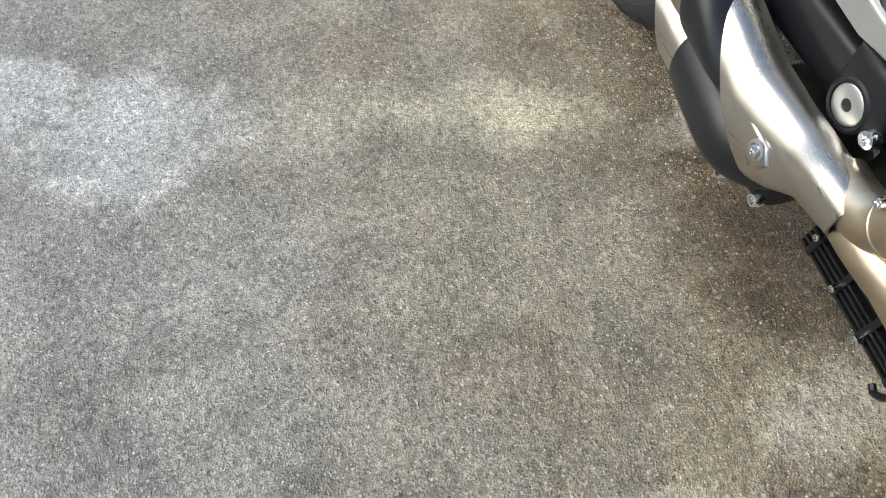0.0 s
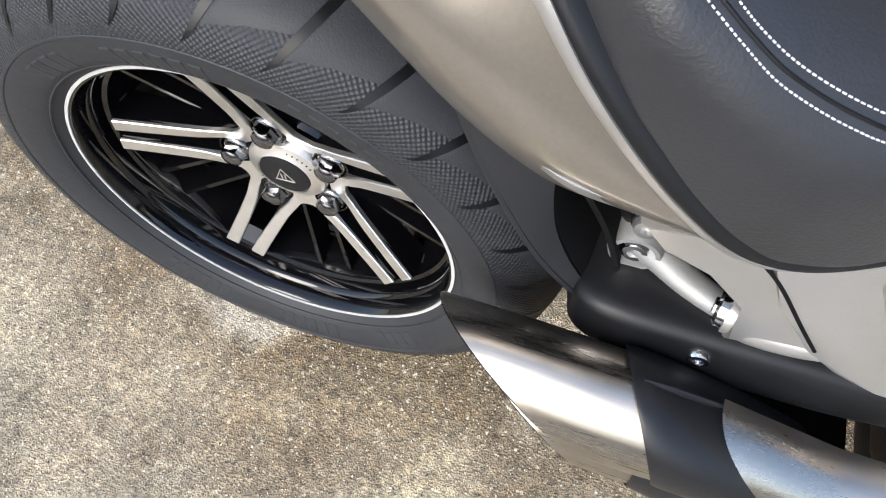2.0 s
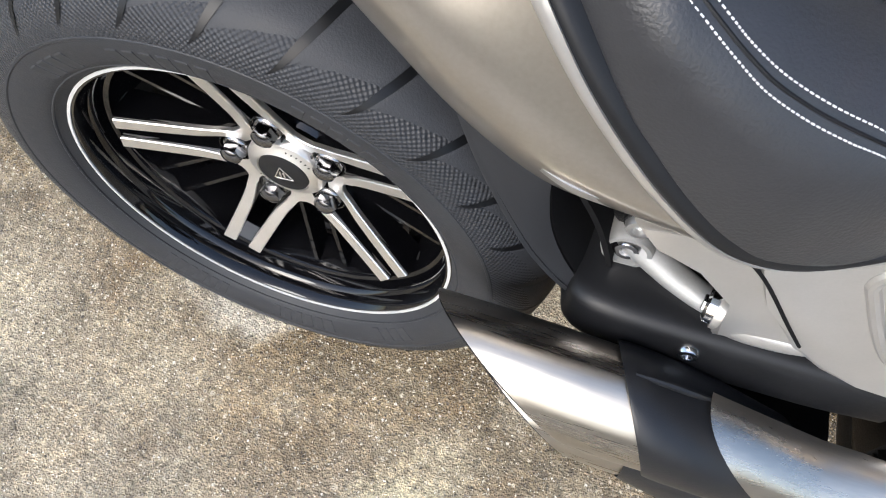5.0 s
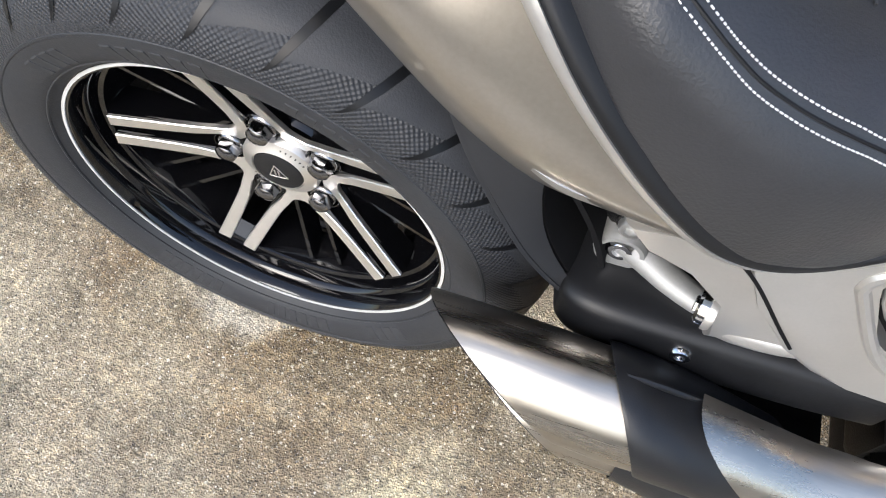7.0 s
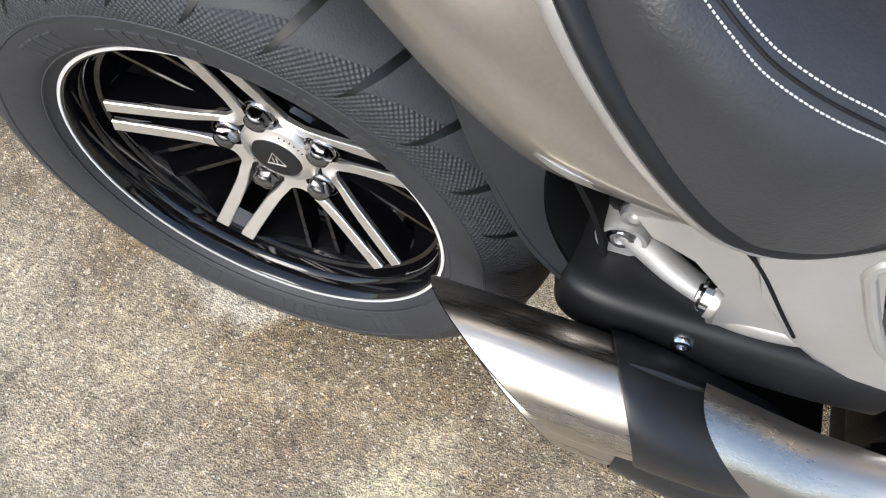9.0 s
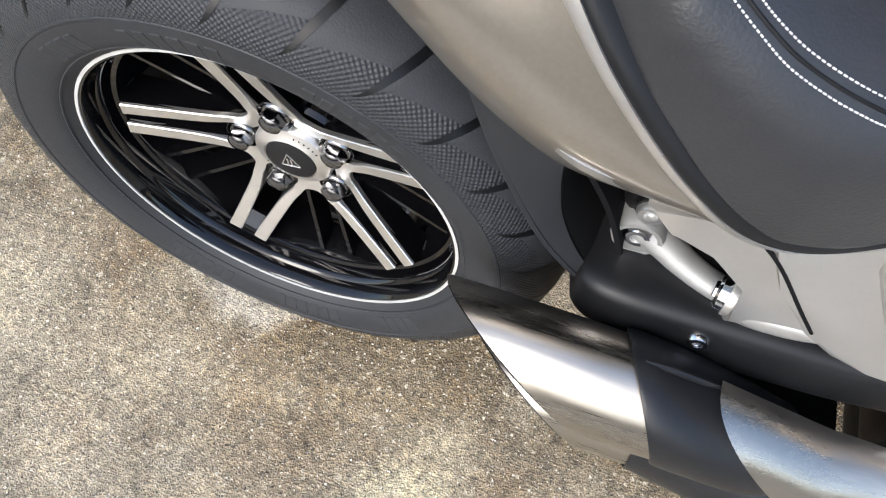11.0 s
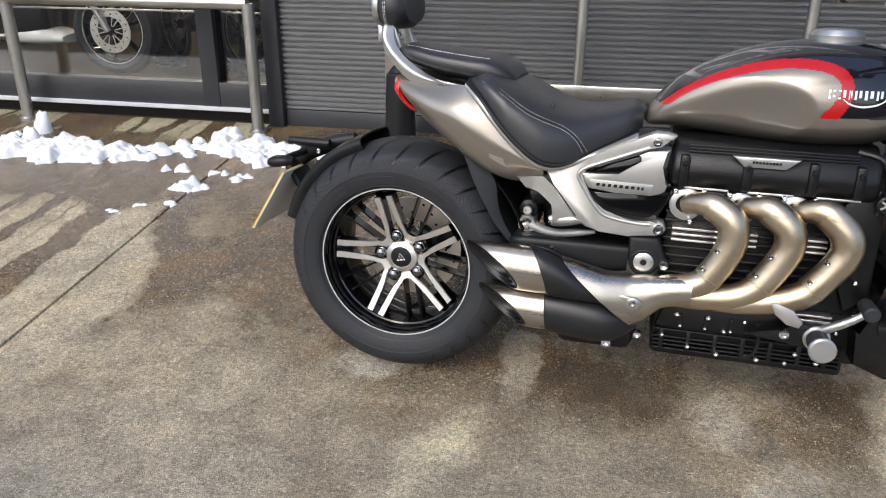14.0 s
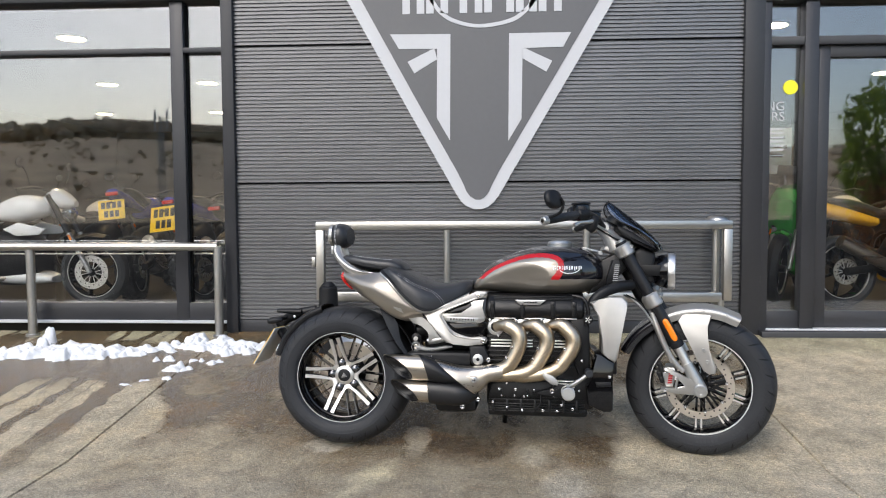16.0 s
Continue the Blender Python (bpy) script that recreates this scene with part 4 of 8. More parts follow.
def surroundings():
    """What the shop windows mirror: a winter hillside, scrub, a lattice mast, an evergreen bush."""
    rnd = random.Random(8)
    bm = bmesh.new()
    nx, ny = 70, 12
    grid = []
    for j in range(ny + 1):
        row = []
        for i in range(nx + 1):
            az = radians(-75 + 150 * i / nx)
            d = 55 + 190 * (j / ny)
            x, y = d * math.sin(az), -d * math.cos(az)
            t = j / ny
            top = 20 + 4.0 * math.exp(-((math.degrees(az) + 26) / 12) ** 2) - 5 * max(0, math.sin(az))
            z = top * (t ** 0.85) + noise.noise(V(x * 0.03, y * 0.03, 0)) * 3 * t + noise.noise(V(x * 0.12, y * 0.12, 5)) * 0.8 * t
            row.append(bm.verts.new((x, y, z - 0.4)))
        grid.append(row)
    for a, b in zip(grid, grid[1:]):
        for i in range(nx):
            bm.faces.new((a[i], a[i + 1], b[i + 1], b[i]))
    tagged(part("hillside", bm, M["hill"], angle=80), "brown winter hillside across the road", "hillside", kind="structure")
    bm = bmesh.new()
    for k in range(3400):
        az = radians(rnd.uniform(-62, 62))
        d = 70 + 172 * rnd.random() ** 0.7
        r = rnd.uniform(0.14, 0.42)
        lift = 0.4
        if k < 1500:
            az, d = radians(rnd.gauss(-27, 6)), rnd.uniform(215, 243)
            r, lift = rnd.uniform(0.5, 1.3), rnd.uniform(0.3, 2.6)
        elif k < 1750:
            az, d, r = radians(rnd.uniform(-60, 30)), rnd.uniform(232, 244), rnd.uniform(0.5, 1.2)
        t = (d - 55) / 190
        x, y = d * math.sin(az), -d * math.cos(az)
        top = 20 + 4.0 * math.exp(-((math.degrees(az) + 26) / 12) ** 2) - 5 * max(0, math.sin(az))
        z = top * (t ** 0.85) + noise.noise(V(x * 0.03, y * 0.03, 0)) * 3 * t
        o = V(rnd.random() * 90, 0, 0)
        vs = []
        for c in BALL:
            kk = 1 + 1.3 * noise.noise(c * 2.2 + o)
            vs.append(bm.verts.new((x + c.x * r * kk * 1.6, y + c.y * r * kk, z + r * lift + c.z * r * kk)))
        for f in BALL_FACES:
            bm.faces.new([vs[i] for i in f])
    tagged(part("scrub", bm, M["hill"], angle=80), "bare brown scrub on the hillside", "scrub", kind="stuff")
    # lattice mast
    m = thing("lattice_mast", pose(-27.5, -56, 0.2), "grey steel lattice mast with panel aerials", "mast")
    legs = [(0.35, 0), (-0.18, 0.3), (-0.18, -0.3)]
    for a, b in legs:
        bm = bmesh.new()
        rod(bm, V(a, b, 0), V(a * 0.5, b * 0.5, 9.0), 0.045, n=6)
        part("leg", bm, M["mast"], m)
    for i in range(14):
        for k in range(3):
            p, q = legs[k], legs[(k + 1) % 3]
            f0, f1 = 1 - 0.5 * i / 14, 1 - 0.5 * (i + 1) / 14
            bm = bmesh.new()
            rod(bm, V(p[0] * f0, p[1] * f0, i * 0.64), V(q[0] * f1, q[1] * f1, (i + 1) * 0.64), 0.02, n=5)
            part("brace", bm, M["mast"], m)
    for dx in (-0.5, 0.55):
        bm = bmesh.new()
        box(bm, (0.16, 0.12, 1.9), (dx, 0, 8.6), 0.02)
        part("aerial", bm, M["sign_white"], m)
    # evergreen bush with a beech hedge below it
    def leaves(name, centre, rad, n, size, mat, label, seed):
        rn = random.Random(seed)
        b = thing(name, pose(*centre), label, "bush")
        tr = bmesh.new()
        for k in range(7):
            a = rn.uniform(0, 6.28)
            tube(tr, [V(0, 0, 0), V(0.2 * math.cos(a), 0.2 * math.sin(a), rad[2] * 0.6), V(rad[0] * 0.6 * math.cos(a), rad[1] * 0.6 * math.sin(a), rad[2] * rn.uniform(1.2, 1.7))], [0.05, 0.03, 0.008], n=6, steps=8)
        part("trunk", tr, M["bark"], b)
        lf = bmesh.new()
        for _ in range(n):
            d = V(rn.gauss(0, 1), rn.gauss(0, 1), rn.gauss(0, 1)).normalized()
            r = rn.uniform(0.45, 1.0) ** 0.5 * (1 + 0.35 * noise.noise(d * 2.3 + V(seed, 0, 0)))
            p = V(d.x * rad[0] * r, d.y * rad[1] * r, rad[2] + d.z * rad[2] * r)
            e = Euler((rn.uniform(0, 6.28), rn.uniform(0, 6.28), rn.uniform(0, 6.28))).to_matrix()
            s = size * rn.uniform(0.7, 1.3)
            q = [lf.verts.new(p + e @ (V(*c) * s)) for c in ((-0.5, 0, 0), (0, 0.22, 0.05), (0.6, 0, 0), (0, -0.22, 0.05))]
            lf.faces.new(q)
        ob = part("foliage", lf, mat, b)
        ob["kind"] = "stuff"
        return b
    leaves("laurel_bush", (8.1, -6.6, 0.9), (0.80, 0.8, 1.30), 3000, 0.14, M["leaf_green"], "tall glossy green laurel bush", 4)
    leaves("beech_hedge", (9.0, -5.9, 0.0), (1.9, 0.6, 0.95), 6000, 0.10, M["leaf_brown"], "low hedge with dry brown leaves", 9)
    leaves("bare_shrub", (5.6, -9.0, 0.0), (1.3, 0.8, 1.6), 900, 0.08, M["leaf_brown"], "thin leafless roadside shrub", 12)


surroundings()

# ---- the parked motorcycle: x forward, y to its left, z up ----
bike = thing("motorcycle", pose(0.0, 0.016, 0.027, -4.5, 0, -3.6), "grey and black roadster motorcycle leaning on its side stand, bronze headers", "motorcycle")
FRONT = V(1.70, 0, 0.320)
REAR = V(0.0, 0, 0.330)
STEER_AXIS = V(-0.497, 0, 0.868)
STEER = Matrix.Translation(FRONT) @ Matrix.Rotation(radians(-11.5), 4, STEER_AXIS) @ Matrix.Translation(-FRONT)


def tyre_profile(R, half, bead, crown):
    """Outer skin of a tyre as (radius, y), from the bead of one side to that of the other."""
    D = R - bead
    side = [(bead - 0.012, -half * 0.78), (bead, -half * 0.88), (bead + 0.012, -half * 0.95), (bead + 0.36 * D, -half), (bead + 0.54 * D, -half * 0.972),
            (bead + 0.70 * D, -half * 0.885), (bead + 0.84 * D, -half * 0.72), (bead + 0.94 * D, -half * 0.47), (bead + 0.986 * D, -half * 0.22)]
    return side + [(R, 0)] + [(r, -y) for r, y in side[::-1]]


def tyre_point(prof, s, ang, lift=0.0):
    """A point on the tyre at share s of the profile's length."""
    k = s * (len(prof) - 1)
    i = min(int(k), len(prof) - 2)
    t = k - i
    r, y = prof[i][0] * (1 - t) + prof[i + 1][0] * t, prof[i][1] * (1 - t) + prof[i + 1][1] * t
    dr, dy = prof[i + 1][0] - prof[i][0], prof[i + 1][1] - prof[i][1]
    L = math.hypot(dr, dy)
    r, y = r + lift * dy / L, y - lift * dr / L
    return V(r * math.cos(ang), y, r * math.sin(ang))


def ribbon(bm, prof, pts, w, lift=0.0012, n=12):
    """A tapered strip that lies on the tyre; pts are (share, angle)."""
    path = catmull([V(a, b, 0) for a, b in pts], n)
    A, B = [], []
    for i, p in enumerate(path):
        t = i / n
        ww = w * (0.06 + 0.94 * min(1.0, t * 1.9) ** 0.8)
        A.append(tyre_point(prof, p.x, p.y - ww, lift))
        B.append(tyre_point(prof, p.x, p.y + ww, lift))
    va, vb = [bm.verts.new(p) for p in A], [bm.verts.new(p) for p in B]
    for i in range(n):
        bm.faces.new((va[i], va[i + 1], vb[i + 1], vb[i]))


def tyre_sheet(bm, prof, rows, knurl=0):
    """A sheet that lies on the tyre; rows of (share, angle, lift). knurl: bumps round the tyre, for the relief."""
    uv = bm.loops.layers.uv.new("knurl") if knurl else None
    g = [[(bm.verts.new(tyre_point(prof, s, a, l)), s, a) for s, a, l in r] for r in rows]
    for A, B in zip(g, g[1:]):
        for i in range(len(A) - 1):
            q = (A[i], A[i + 1], B[i + 1], B[i])
            f = bm.faces.new([v[0] for v in q])
            if uv:
                for lp, v in zip(f.loops, q):
                    lp[uv].uv = (v[2] / (2 * math.pi) * knurl, v[1] * 72)


def build_tyre(wheel, R, half, bead, crown, grooves):
    prof0 = tyre_profile(R, half, bead, crown)
    fine = [(p.x, p.y) for p in catmull([V(r, y, 0) for r, y in prof0], 54)]
    bm = bmesh.new()
    lathe(bm, fine + [(bead - 0.012, half * 0.6), (bead - 0.012, -half * 0.6)], n=112, closed=True)
    tyre = part("tyre", bm, M["rubber"], wheel, "black rubber tyre with curved tread grooves", angle=50)
    da = 2 * math.pi / grooves
    for sgn in (0, 1):
        f = (lambda s: s) if not sgn else (lambda s: 1 - s)
        # smooth tread blocks with scalloped lower edges
        bm = bmesh.new()
        rows = []
        for i in range(15):
            t = i / 14
            lo = 0.226 + 0.066 * t ** 0.62
            rows.append([(f(lo + (0.5 - lo) * q / 10), -da * t - 0.72 * da * ((lo + (0.5 - lo) * q / 10) - 0.22) / 0.28, 0.0014 if q and 0 < i < 14 else 0.0) for q in range(11)])
        tyre_sheet(bm, fine, rows)
        block = mesh_of("tread_block", bm, M["rubber"], angle=60)
        # groove as a near-black ribbon on the tread, its inner shade painted
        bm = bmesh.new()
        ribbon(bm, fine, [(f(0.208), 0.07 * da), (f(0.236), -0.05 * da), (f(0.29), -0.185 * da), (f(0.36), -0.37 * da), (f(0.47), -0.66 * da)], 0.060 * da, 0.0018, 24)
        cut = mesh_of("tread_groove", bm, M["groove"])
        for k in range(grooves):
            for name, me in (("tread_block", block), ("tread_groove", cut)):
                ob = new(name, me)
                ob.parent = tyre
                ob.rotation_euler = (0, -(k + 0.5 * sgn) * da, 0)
        bm = bmesh.new()
        tyre_sheet(bm, fine, [[(f(0.180 + 0.0125 * j), 2 * math.pi * i / 120, 0.0005) for i in range(121)] for j in range(11)], round(R * 2 * math.pi / 0.0062))
        part("knurled_band", bm, M["knurl"], tyre)
    # raised rings on the sidewall
    for s in (0.075, 0.176):
        bm = bmesh.new()
        rr = [tyre_point(fine, s + d, 0, l) for d, l in ((-0.006, 0), (-0.003, 0.0012), (0.003, 0.0012), (0.006, 0))]
        lathe(bm, [(p.x, p.y) for p in rr], n=112)
        part("sidewall_ring", bm, M["rubber"], tyre)
    # raised lettering as plain bars
    rows = [[(s, d, 0.0009 if 0 < i < 3 and 0 < j < 3 else 0.0) for j, d in enumerate((-0.003, 0, 0.040, 0.043))] for i, s in enumerate((0.100, 0.103, 0.148, 0.151))]
    bm = bmesh.new()
    tyre_sheet(bm, fine, rows)
    mark = mesh_of("raised_mark", bm, M["worn_rubber"], smooth=False)
    for a0, cnt in ((0.9, 6), (1.55, 6), (2.15, 4), (4.0, 6), (4.65, 6), (5.3, 4)):
        for i in range(cnt):
            ob = new("raised_mark", mark)
            ob.parent = tyre
            ob.rotation_euler = (0, -(a0 + i * 0.066), 0)
    return tyre


def arc_ring(r0, r1, y0, y1, n=96):
    bm = bmesh.new()
    return lathe(bm, [(r0, y0), (r1, y0), (r1, y1), (r0, y1)], n=n, closed=True)


def bar2(bm, r0, r1, off0, off1, w0, w1, y0a, y0b, thick, ang):
    """One straight spoke blade from radius r0 to r1 in the wheel's plane."""
    c, s = math.cos(ang), math.sin(ang)
    def P(r, o, y):
        return V(r * c - o * s, y, r * s + o * c)
    ringA = [P(r0, off0 - w0 / 2, y0a), P(r0, off0 + w0 / 2, y0a), P(r0, off0 + w0 / 2, y0a + thick), P(r0, off0 - w0 / 2, y0a + thick)]
    ringB = [P(r1, off1 - w1 / 2, y0b), P(r1, off1 + w1 / 2, y0b), P(r1, off1 + w1 / 2, y0b + thick), P(r1, off1 - w1 / 2, y0b + thick)]
    return skin(bm, [ringA, ringB])


def rear_wheel():
    bm = bmesh.new()
    lathe(bm, [(0.2235, -0.100), (0.2235, -0.106), (0.2170, -0.1075), (0.2115, -0.1065), (0.2085, -0.101), (0.2070, -0.088), (0.2045, -0.0855), (0.2030, -0.080), (0.2015, -0.068), (0.1970, -0.0655), (0.1955, -0.061), (0.1935, -0.040), (0.190, -0.032), (0.188, -0.005),
               (0.188, 0.06), (0.20, 0.095), (0.2235, 0.106), (0.2235, 0.09), (0.198, 0.05), (0.198, -0.04), (0.209, -0.085)], n=112, closed=True)
    rim = part("rear_wheel", bm, M["gloss_black"], bike, "gloss black alloy wheel with machined twin spokes")
    rim.matrix_basis = Matrix.Translation(REAR + V(0.0055, -0.028, 0.0048)) @ Matrix.Rotation(radians(-0.9), 4, "Z") @ Matrix.Rotation(radians(1.9), 4, "X")
    part("rim_stripe", arc_ring(0.2140, 0.2174, -0.1085, -0.104, 112), M["pinstripe"], rim, "thin white line round the rim edge")
    build_tyre(rim, 0.334, 0.128, 0.2235, 0.062, 28)
    hub = bmesh.new()
    lathe(hub, [(0.0005, -0.030), (0.066, -0.030), (0.070, -0.024), (0.068, 0.0), (0.055, 0.03), (0.05, 0.09), (0.0005, 0.09)], n=48)
    part("hub", hub, M["gloss_black"], rim)
    base = radians(103.6)

    def depth(r):
        """The machined faces dish inwards from the spoke tips to the hub."""
        return -0.0400 - 0.0375 * max(0.0, (r - 0.055) / 0.131)

    def turned(r, o, ang):
        return (r * math.cos(ang) - o * math.sin(ang), r * math.sin(ang) + o * math.cos(ang))
    for k in range(5):
        a = base + k * 2 * math.pi / 5
        for o in (-1, 1):
            # black spoke body behind its machined face, deeper towards the rim
            bm = bmesh.new()
            rings = []
            for r, c, w in ((0.060, 0.0210, 0.0165), (0.090, 0.0205, 0.0160), (0.125, 0.0193, 0.0165), (0.160, 0.0184, 0.0172), (0.1885, 0.0176, 0.0180)):
                y0 = depth(r) + 0.0035
                y1 = y0 + 0.024 + 0.020 * (r - 0.06) / 0.128
                rings.append([V(p[0], y, p[1]) for p, y in ((turned(r, o * c - w / 2, a), y0), (turned(r, o * c + w / 2, a), y0), (turned(r, o * c + w * 0.38, a), y1), (turned(r, o * c - w * 0.38, a), y1))])
            skin(bm, rings)
            part("spoke", bm, M["gloss_black"], rim)
            # thin plain spokes between the pairs, their edge bright with sky
            bm = bmesh.new()
            bar2(bm, 0.058, 0.192, o * 0.0165, o * 0.0215, 0.0050, 0.0058, -0.028, -0.056, 0.034, a + math.pi / 5)
            part("inner_spoke", bm, M["gloss_black"], rim)
        # fillet where the pair meets the barrel
        bm = bmesh.new()
        rings = [[V(p[0], y, p[1]) for p, y in ((turned(r, -w, a), y0), (turned(r, w, a), y0), (turned(r, w, a), y0 + 0.05), (turned(r, -w, a), y0 + 0.05))] for r, w, y0 in ((0.176, 0.010, -0.050), (0.186, 0.017, -0.060), (0.1925, 0.027, -0.066))]
        skin(bm, rings)
        part("spoke_root", bm, M["gloss_black"], rim)
        # machined claw: one arm of this pair, round the nut, and one arm of the next
        outer = [(0.1862, 0.0264), (0.165, 0.0267), (0.140, 0.0272), (0.116, 0.0278), (0.098, 0.0285), (0.086, 0.0295), (0.0765, 0.0312)]
        inner = [(0.1862, 0.0088), (0.165, 0.0096), (0.140, 0.0108), (0.116, 0.0122), (0.098, 0.0140), (0.084, 0.0170), (0.0715, 0.0198)]
        half = [(turned(*p, a), turned(*q, a)) for p, q in zip(outer, inner)]
        half += [(turned(0.0715, 0.0, a + 0.475), turned(0.0600, 0.0186, a)), (turned(0.0690, 0, a + 0.54), turned(0.0505, 0.0150, a))]
        b2 = a + math.pi / 5

        def flip(p):
            q = 2 * b2 - math.atan2(p[1], p[0])
            r = math.hypot(*p)
            return (r * math.cos(q), r * math.sin(q))
        line = half + [(turned(0.0682, 0, b2), turned(0.0470, 0, b2))] + [(flip(p), flip(q)) for p, q in half[::-1]]
        bm = bmesh.new()
        rings = []
        for p, q in line:
            yp, yq = depth(math.hypot(*p)), depth(math.hypot(*q))
            pp, qq = V(p[0], yp, p[1]), V(q[0], yq, q[1])
            e = (qq - pp).normalized() * 0.0009
            rings.append([pp + V(0, 0.0012, 0), pp + e, qq - e, qq + V(0, 0.0012, 0), qq + V(0, 0.007, 0), pp + V(0, 0.007, 0)])
        skin(bm, rings)
        part("spoke_face", bm, M["machined"], rim, "machined silver spoke face", angle=25)
        # nut in its black pocket
        c = V(0.0622 * math.cos(a), -0.0370, 0.0622 * math.sin(a))
        nut = bmesh.new()
        hexa = lambda r, y: [c + V(r * math.cos(q), y, r * math.sin(q)) for q in [2 * math.pi * i / 24 for i in range(24)]]
        flat = lambda r, y: [c + V(r * f * math.cos(q), y, r * f * math.sin(q)) for q, f in [(2 * math.pi * i / 24, 1.0 / max(0.885, math.cos((2 * math.pi * i / 24) % (math.pi / 3) - math.pi / 6)) * 0.925) for i in range(24)]]
        skin(nut, [hexa(0.0172, 0.010), hexa(0.0172, -0.0035), hexa(0.0155, -0.0060), flat(0.0140, -0.0068), flat(0.0136, -0.0165), hexa(0.0122, -0.0195), hexa(0.0085, -0.0222), hexa(0.0035, -0.0234), hexa(0.0005, -0.0236)])
        part("lug_nut", nut, M["dark_chrome"], rim, "dark chromed wheel nut", angle=30)
        cup = bmesh.new()
        lathe(cup, [(0.0212, 0.010), (0.0212, -0.0052), (0.0200, -0.0062), (0.0190, -0.0055), (0.0184, 0.004), (0.0160, 0.006)], c, n=32)
        part("nut_pocket", cup, M["gloss_black"], rim)
    bm = bmesh.new()
    lathe(bm, [(0.0475, -0.030), (0.0470, -0.043), (0.0450, -0.0465), (0.041, -0.0475), (0.0318, -0.0520), (0.0315, -0.0495), (0.0005, -0.0495)], n=64)
    cap = part("hub_cap", bm, M["machined"], rim, "machined hub ring round a black cap")
    bm = bmesh.new()
    lathe(bm, [(0.0310, -0.048), (0.0300, -0.0520), (0.0265, -0.0535), (0.0005, -0.0537)], n=40)
    part("cap_centre", bm, M["matt_black"], cap)
    bm = bmesh.new()
    tri = [V(0.0135 * math.cos(radians(q)), -0.0541, 0.0135 * math.sin(radians(q)) - 0.001) for q in (100, 220, 340)]
    for p, q in zip(tri, tri[1:] + tri[:1]):
        rod(bm, p, q, 0.0007, n=6)
    for dx in (-0.0022, 0.0022):
        rod(bm, V(dx, -0.0541, -0.0045), V(dx - 0.001, -0.0541, 0.0035), 0.0009, n=6)
    part("badge", bm, M["machined"], cap)
    # small stamped marks round the hub ring
    for q0 in (35, 215):
        for i in range(6):
            q = radians(q0 + i * 9)
            bm = bmesh.new()
            box(bm, (0.0030, 0.0006, 0.0016), (0, 0, 0), 0, Matrix.Rotation(-q, 4, "Y"))
            ob = part("stamped_mark", bm, M["case_black"], cap, smooth=False)
            ob.location = (0.0385 * math.cos(q), -0.0489, 0.0385 * math.sin(q))
    disc = part("brake_disc", arc_ring(0.085, 0.15, 0.050, 0.056, 72), M["disc"], rim, "drilled steel brake disc")
    for k in range(24):
        bm = bmesh.new()
        a = k * math.pi / 12
        r = (0.105, 0.120, 0.135)[k % 3]
        lathe(bm, [(0.004, 0), (0.0005, 0)], (r * math.cos(a), 0.0492, r * math.sin(a)), n=10)
        part("drill_hole", bm, M["gap"], disc)
    bm = bmesh.new()
    box(bm, (0.05, 0.05, 0.09), (0.12, 0.055, 0.055), 0.008, Matrix.Rotation(0.6, 4, "Y"))
    part("brake_caliper", bm, M["case_black"], rim)
    return rim


rear_wheel()


def front_wheel():
    bm = bmesh.new()
    lathe(bm, [(0.233, -0.052), (0.233, -0.064), (0.226, -0.066), (0.220, -0.062), (0.214, -0.045), (0.209, -0.030), (0.207, 0.0), (0.209, 0.030), (0.214, 0.045), (0.226, 0.058), (0.233, 0.052),
               (0.216, 0.03), (0.216, -0.03)], n=112, closed=True)
    rim = part("front_wheel", bm, M["gloss_black"], bike, "gloss black front wheel with machined spoke faces")
    rim.matrix_basis = STEER @ Matrix.Translation(FRONT)
    part("rim_stripe", arc_ring(0.2225, 0.2275, -0.0680, -0.060, 112), M["pinstripe"], rim, "thin white line round the rim edge")
    build_tyre(rim, 0.337, 0.078, 0.233, 0.050, 24)
    bm = bmesh.new()
    lathe(bm, [(0.0005, -0.06), (0.035, -0.06), (0.04, -0.04), (0.03, 0.0), (0.04, 0.04), (0.035, 0.06), (0.0005, 0.06)], n=32)
    part("hub", bm, M["gloss_black"], rim)
    for k in range(10):
        a = radians(17) + k * math.pi / 5
        for o in (-1, 1):
            bm = bmesh.new()
            bar2(bm, 0.035, 0.209, o * 0.010, o * 0.0125, 0.010, 0.011, -0.016, -0.024, 0.030, a)
            part("spoke", bm, M["gloss_black"], rim)
            bm = bmesh.new()
            bar2(bm, 0.16, 0.207, o * 0.0120, o * 0.0125, 0.0085, 0.0095, -0.0225, -0.0245, 0.002, a)
            part("spoke_face", bm, M["machined"], rim)
    for y in (-0.066, 0.062):
        disc = part("brake_disc", arc_ring(0.118, 0.152, y, y + 0.005, 90), M["disc"], rim, "steel brake disc with drilled holes")
        for k in range(36):
            bm = bmesh.new()
            a = k * math.pi / 18
            r = (0.126, 0.135, 0.144)[k % 3]
            lathe(bm, [(0.0038, 0), (0.0005, 0)], (r * math.cos(a), y - 0.0006, r * math.sin(a)), n=10)
            part("drill_hole", bm, M["gap"], disc)
        for k in range(8):
            a = k * math.pi / 4 + 0.2
            bm = bmesh.new()
            bar2(bm, 0.045, 0.118, -0.012, 0.004, 0.009, 0.008, y, y, 0.005, a)
            bar2(bm, 0.045, 0.118, 0.012, -0.004, 0.007, 0.008, y, y, 0.005, a)
            part("disc_carrier", bm, M["gloss_black"], disc)
            bolt("rivet", V(0.118 * math.cos(a), y, 0.118 * math.sin(a)), 0.008, disc, M["chrome"], 0.004)
    return rim


front_wheel()


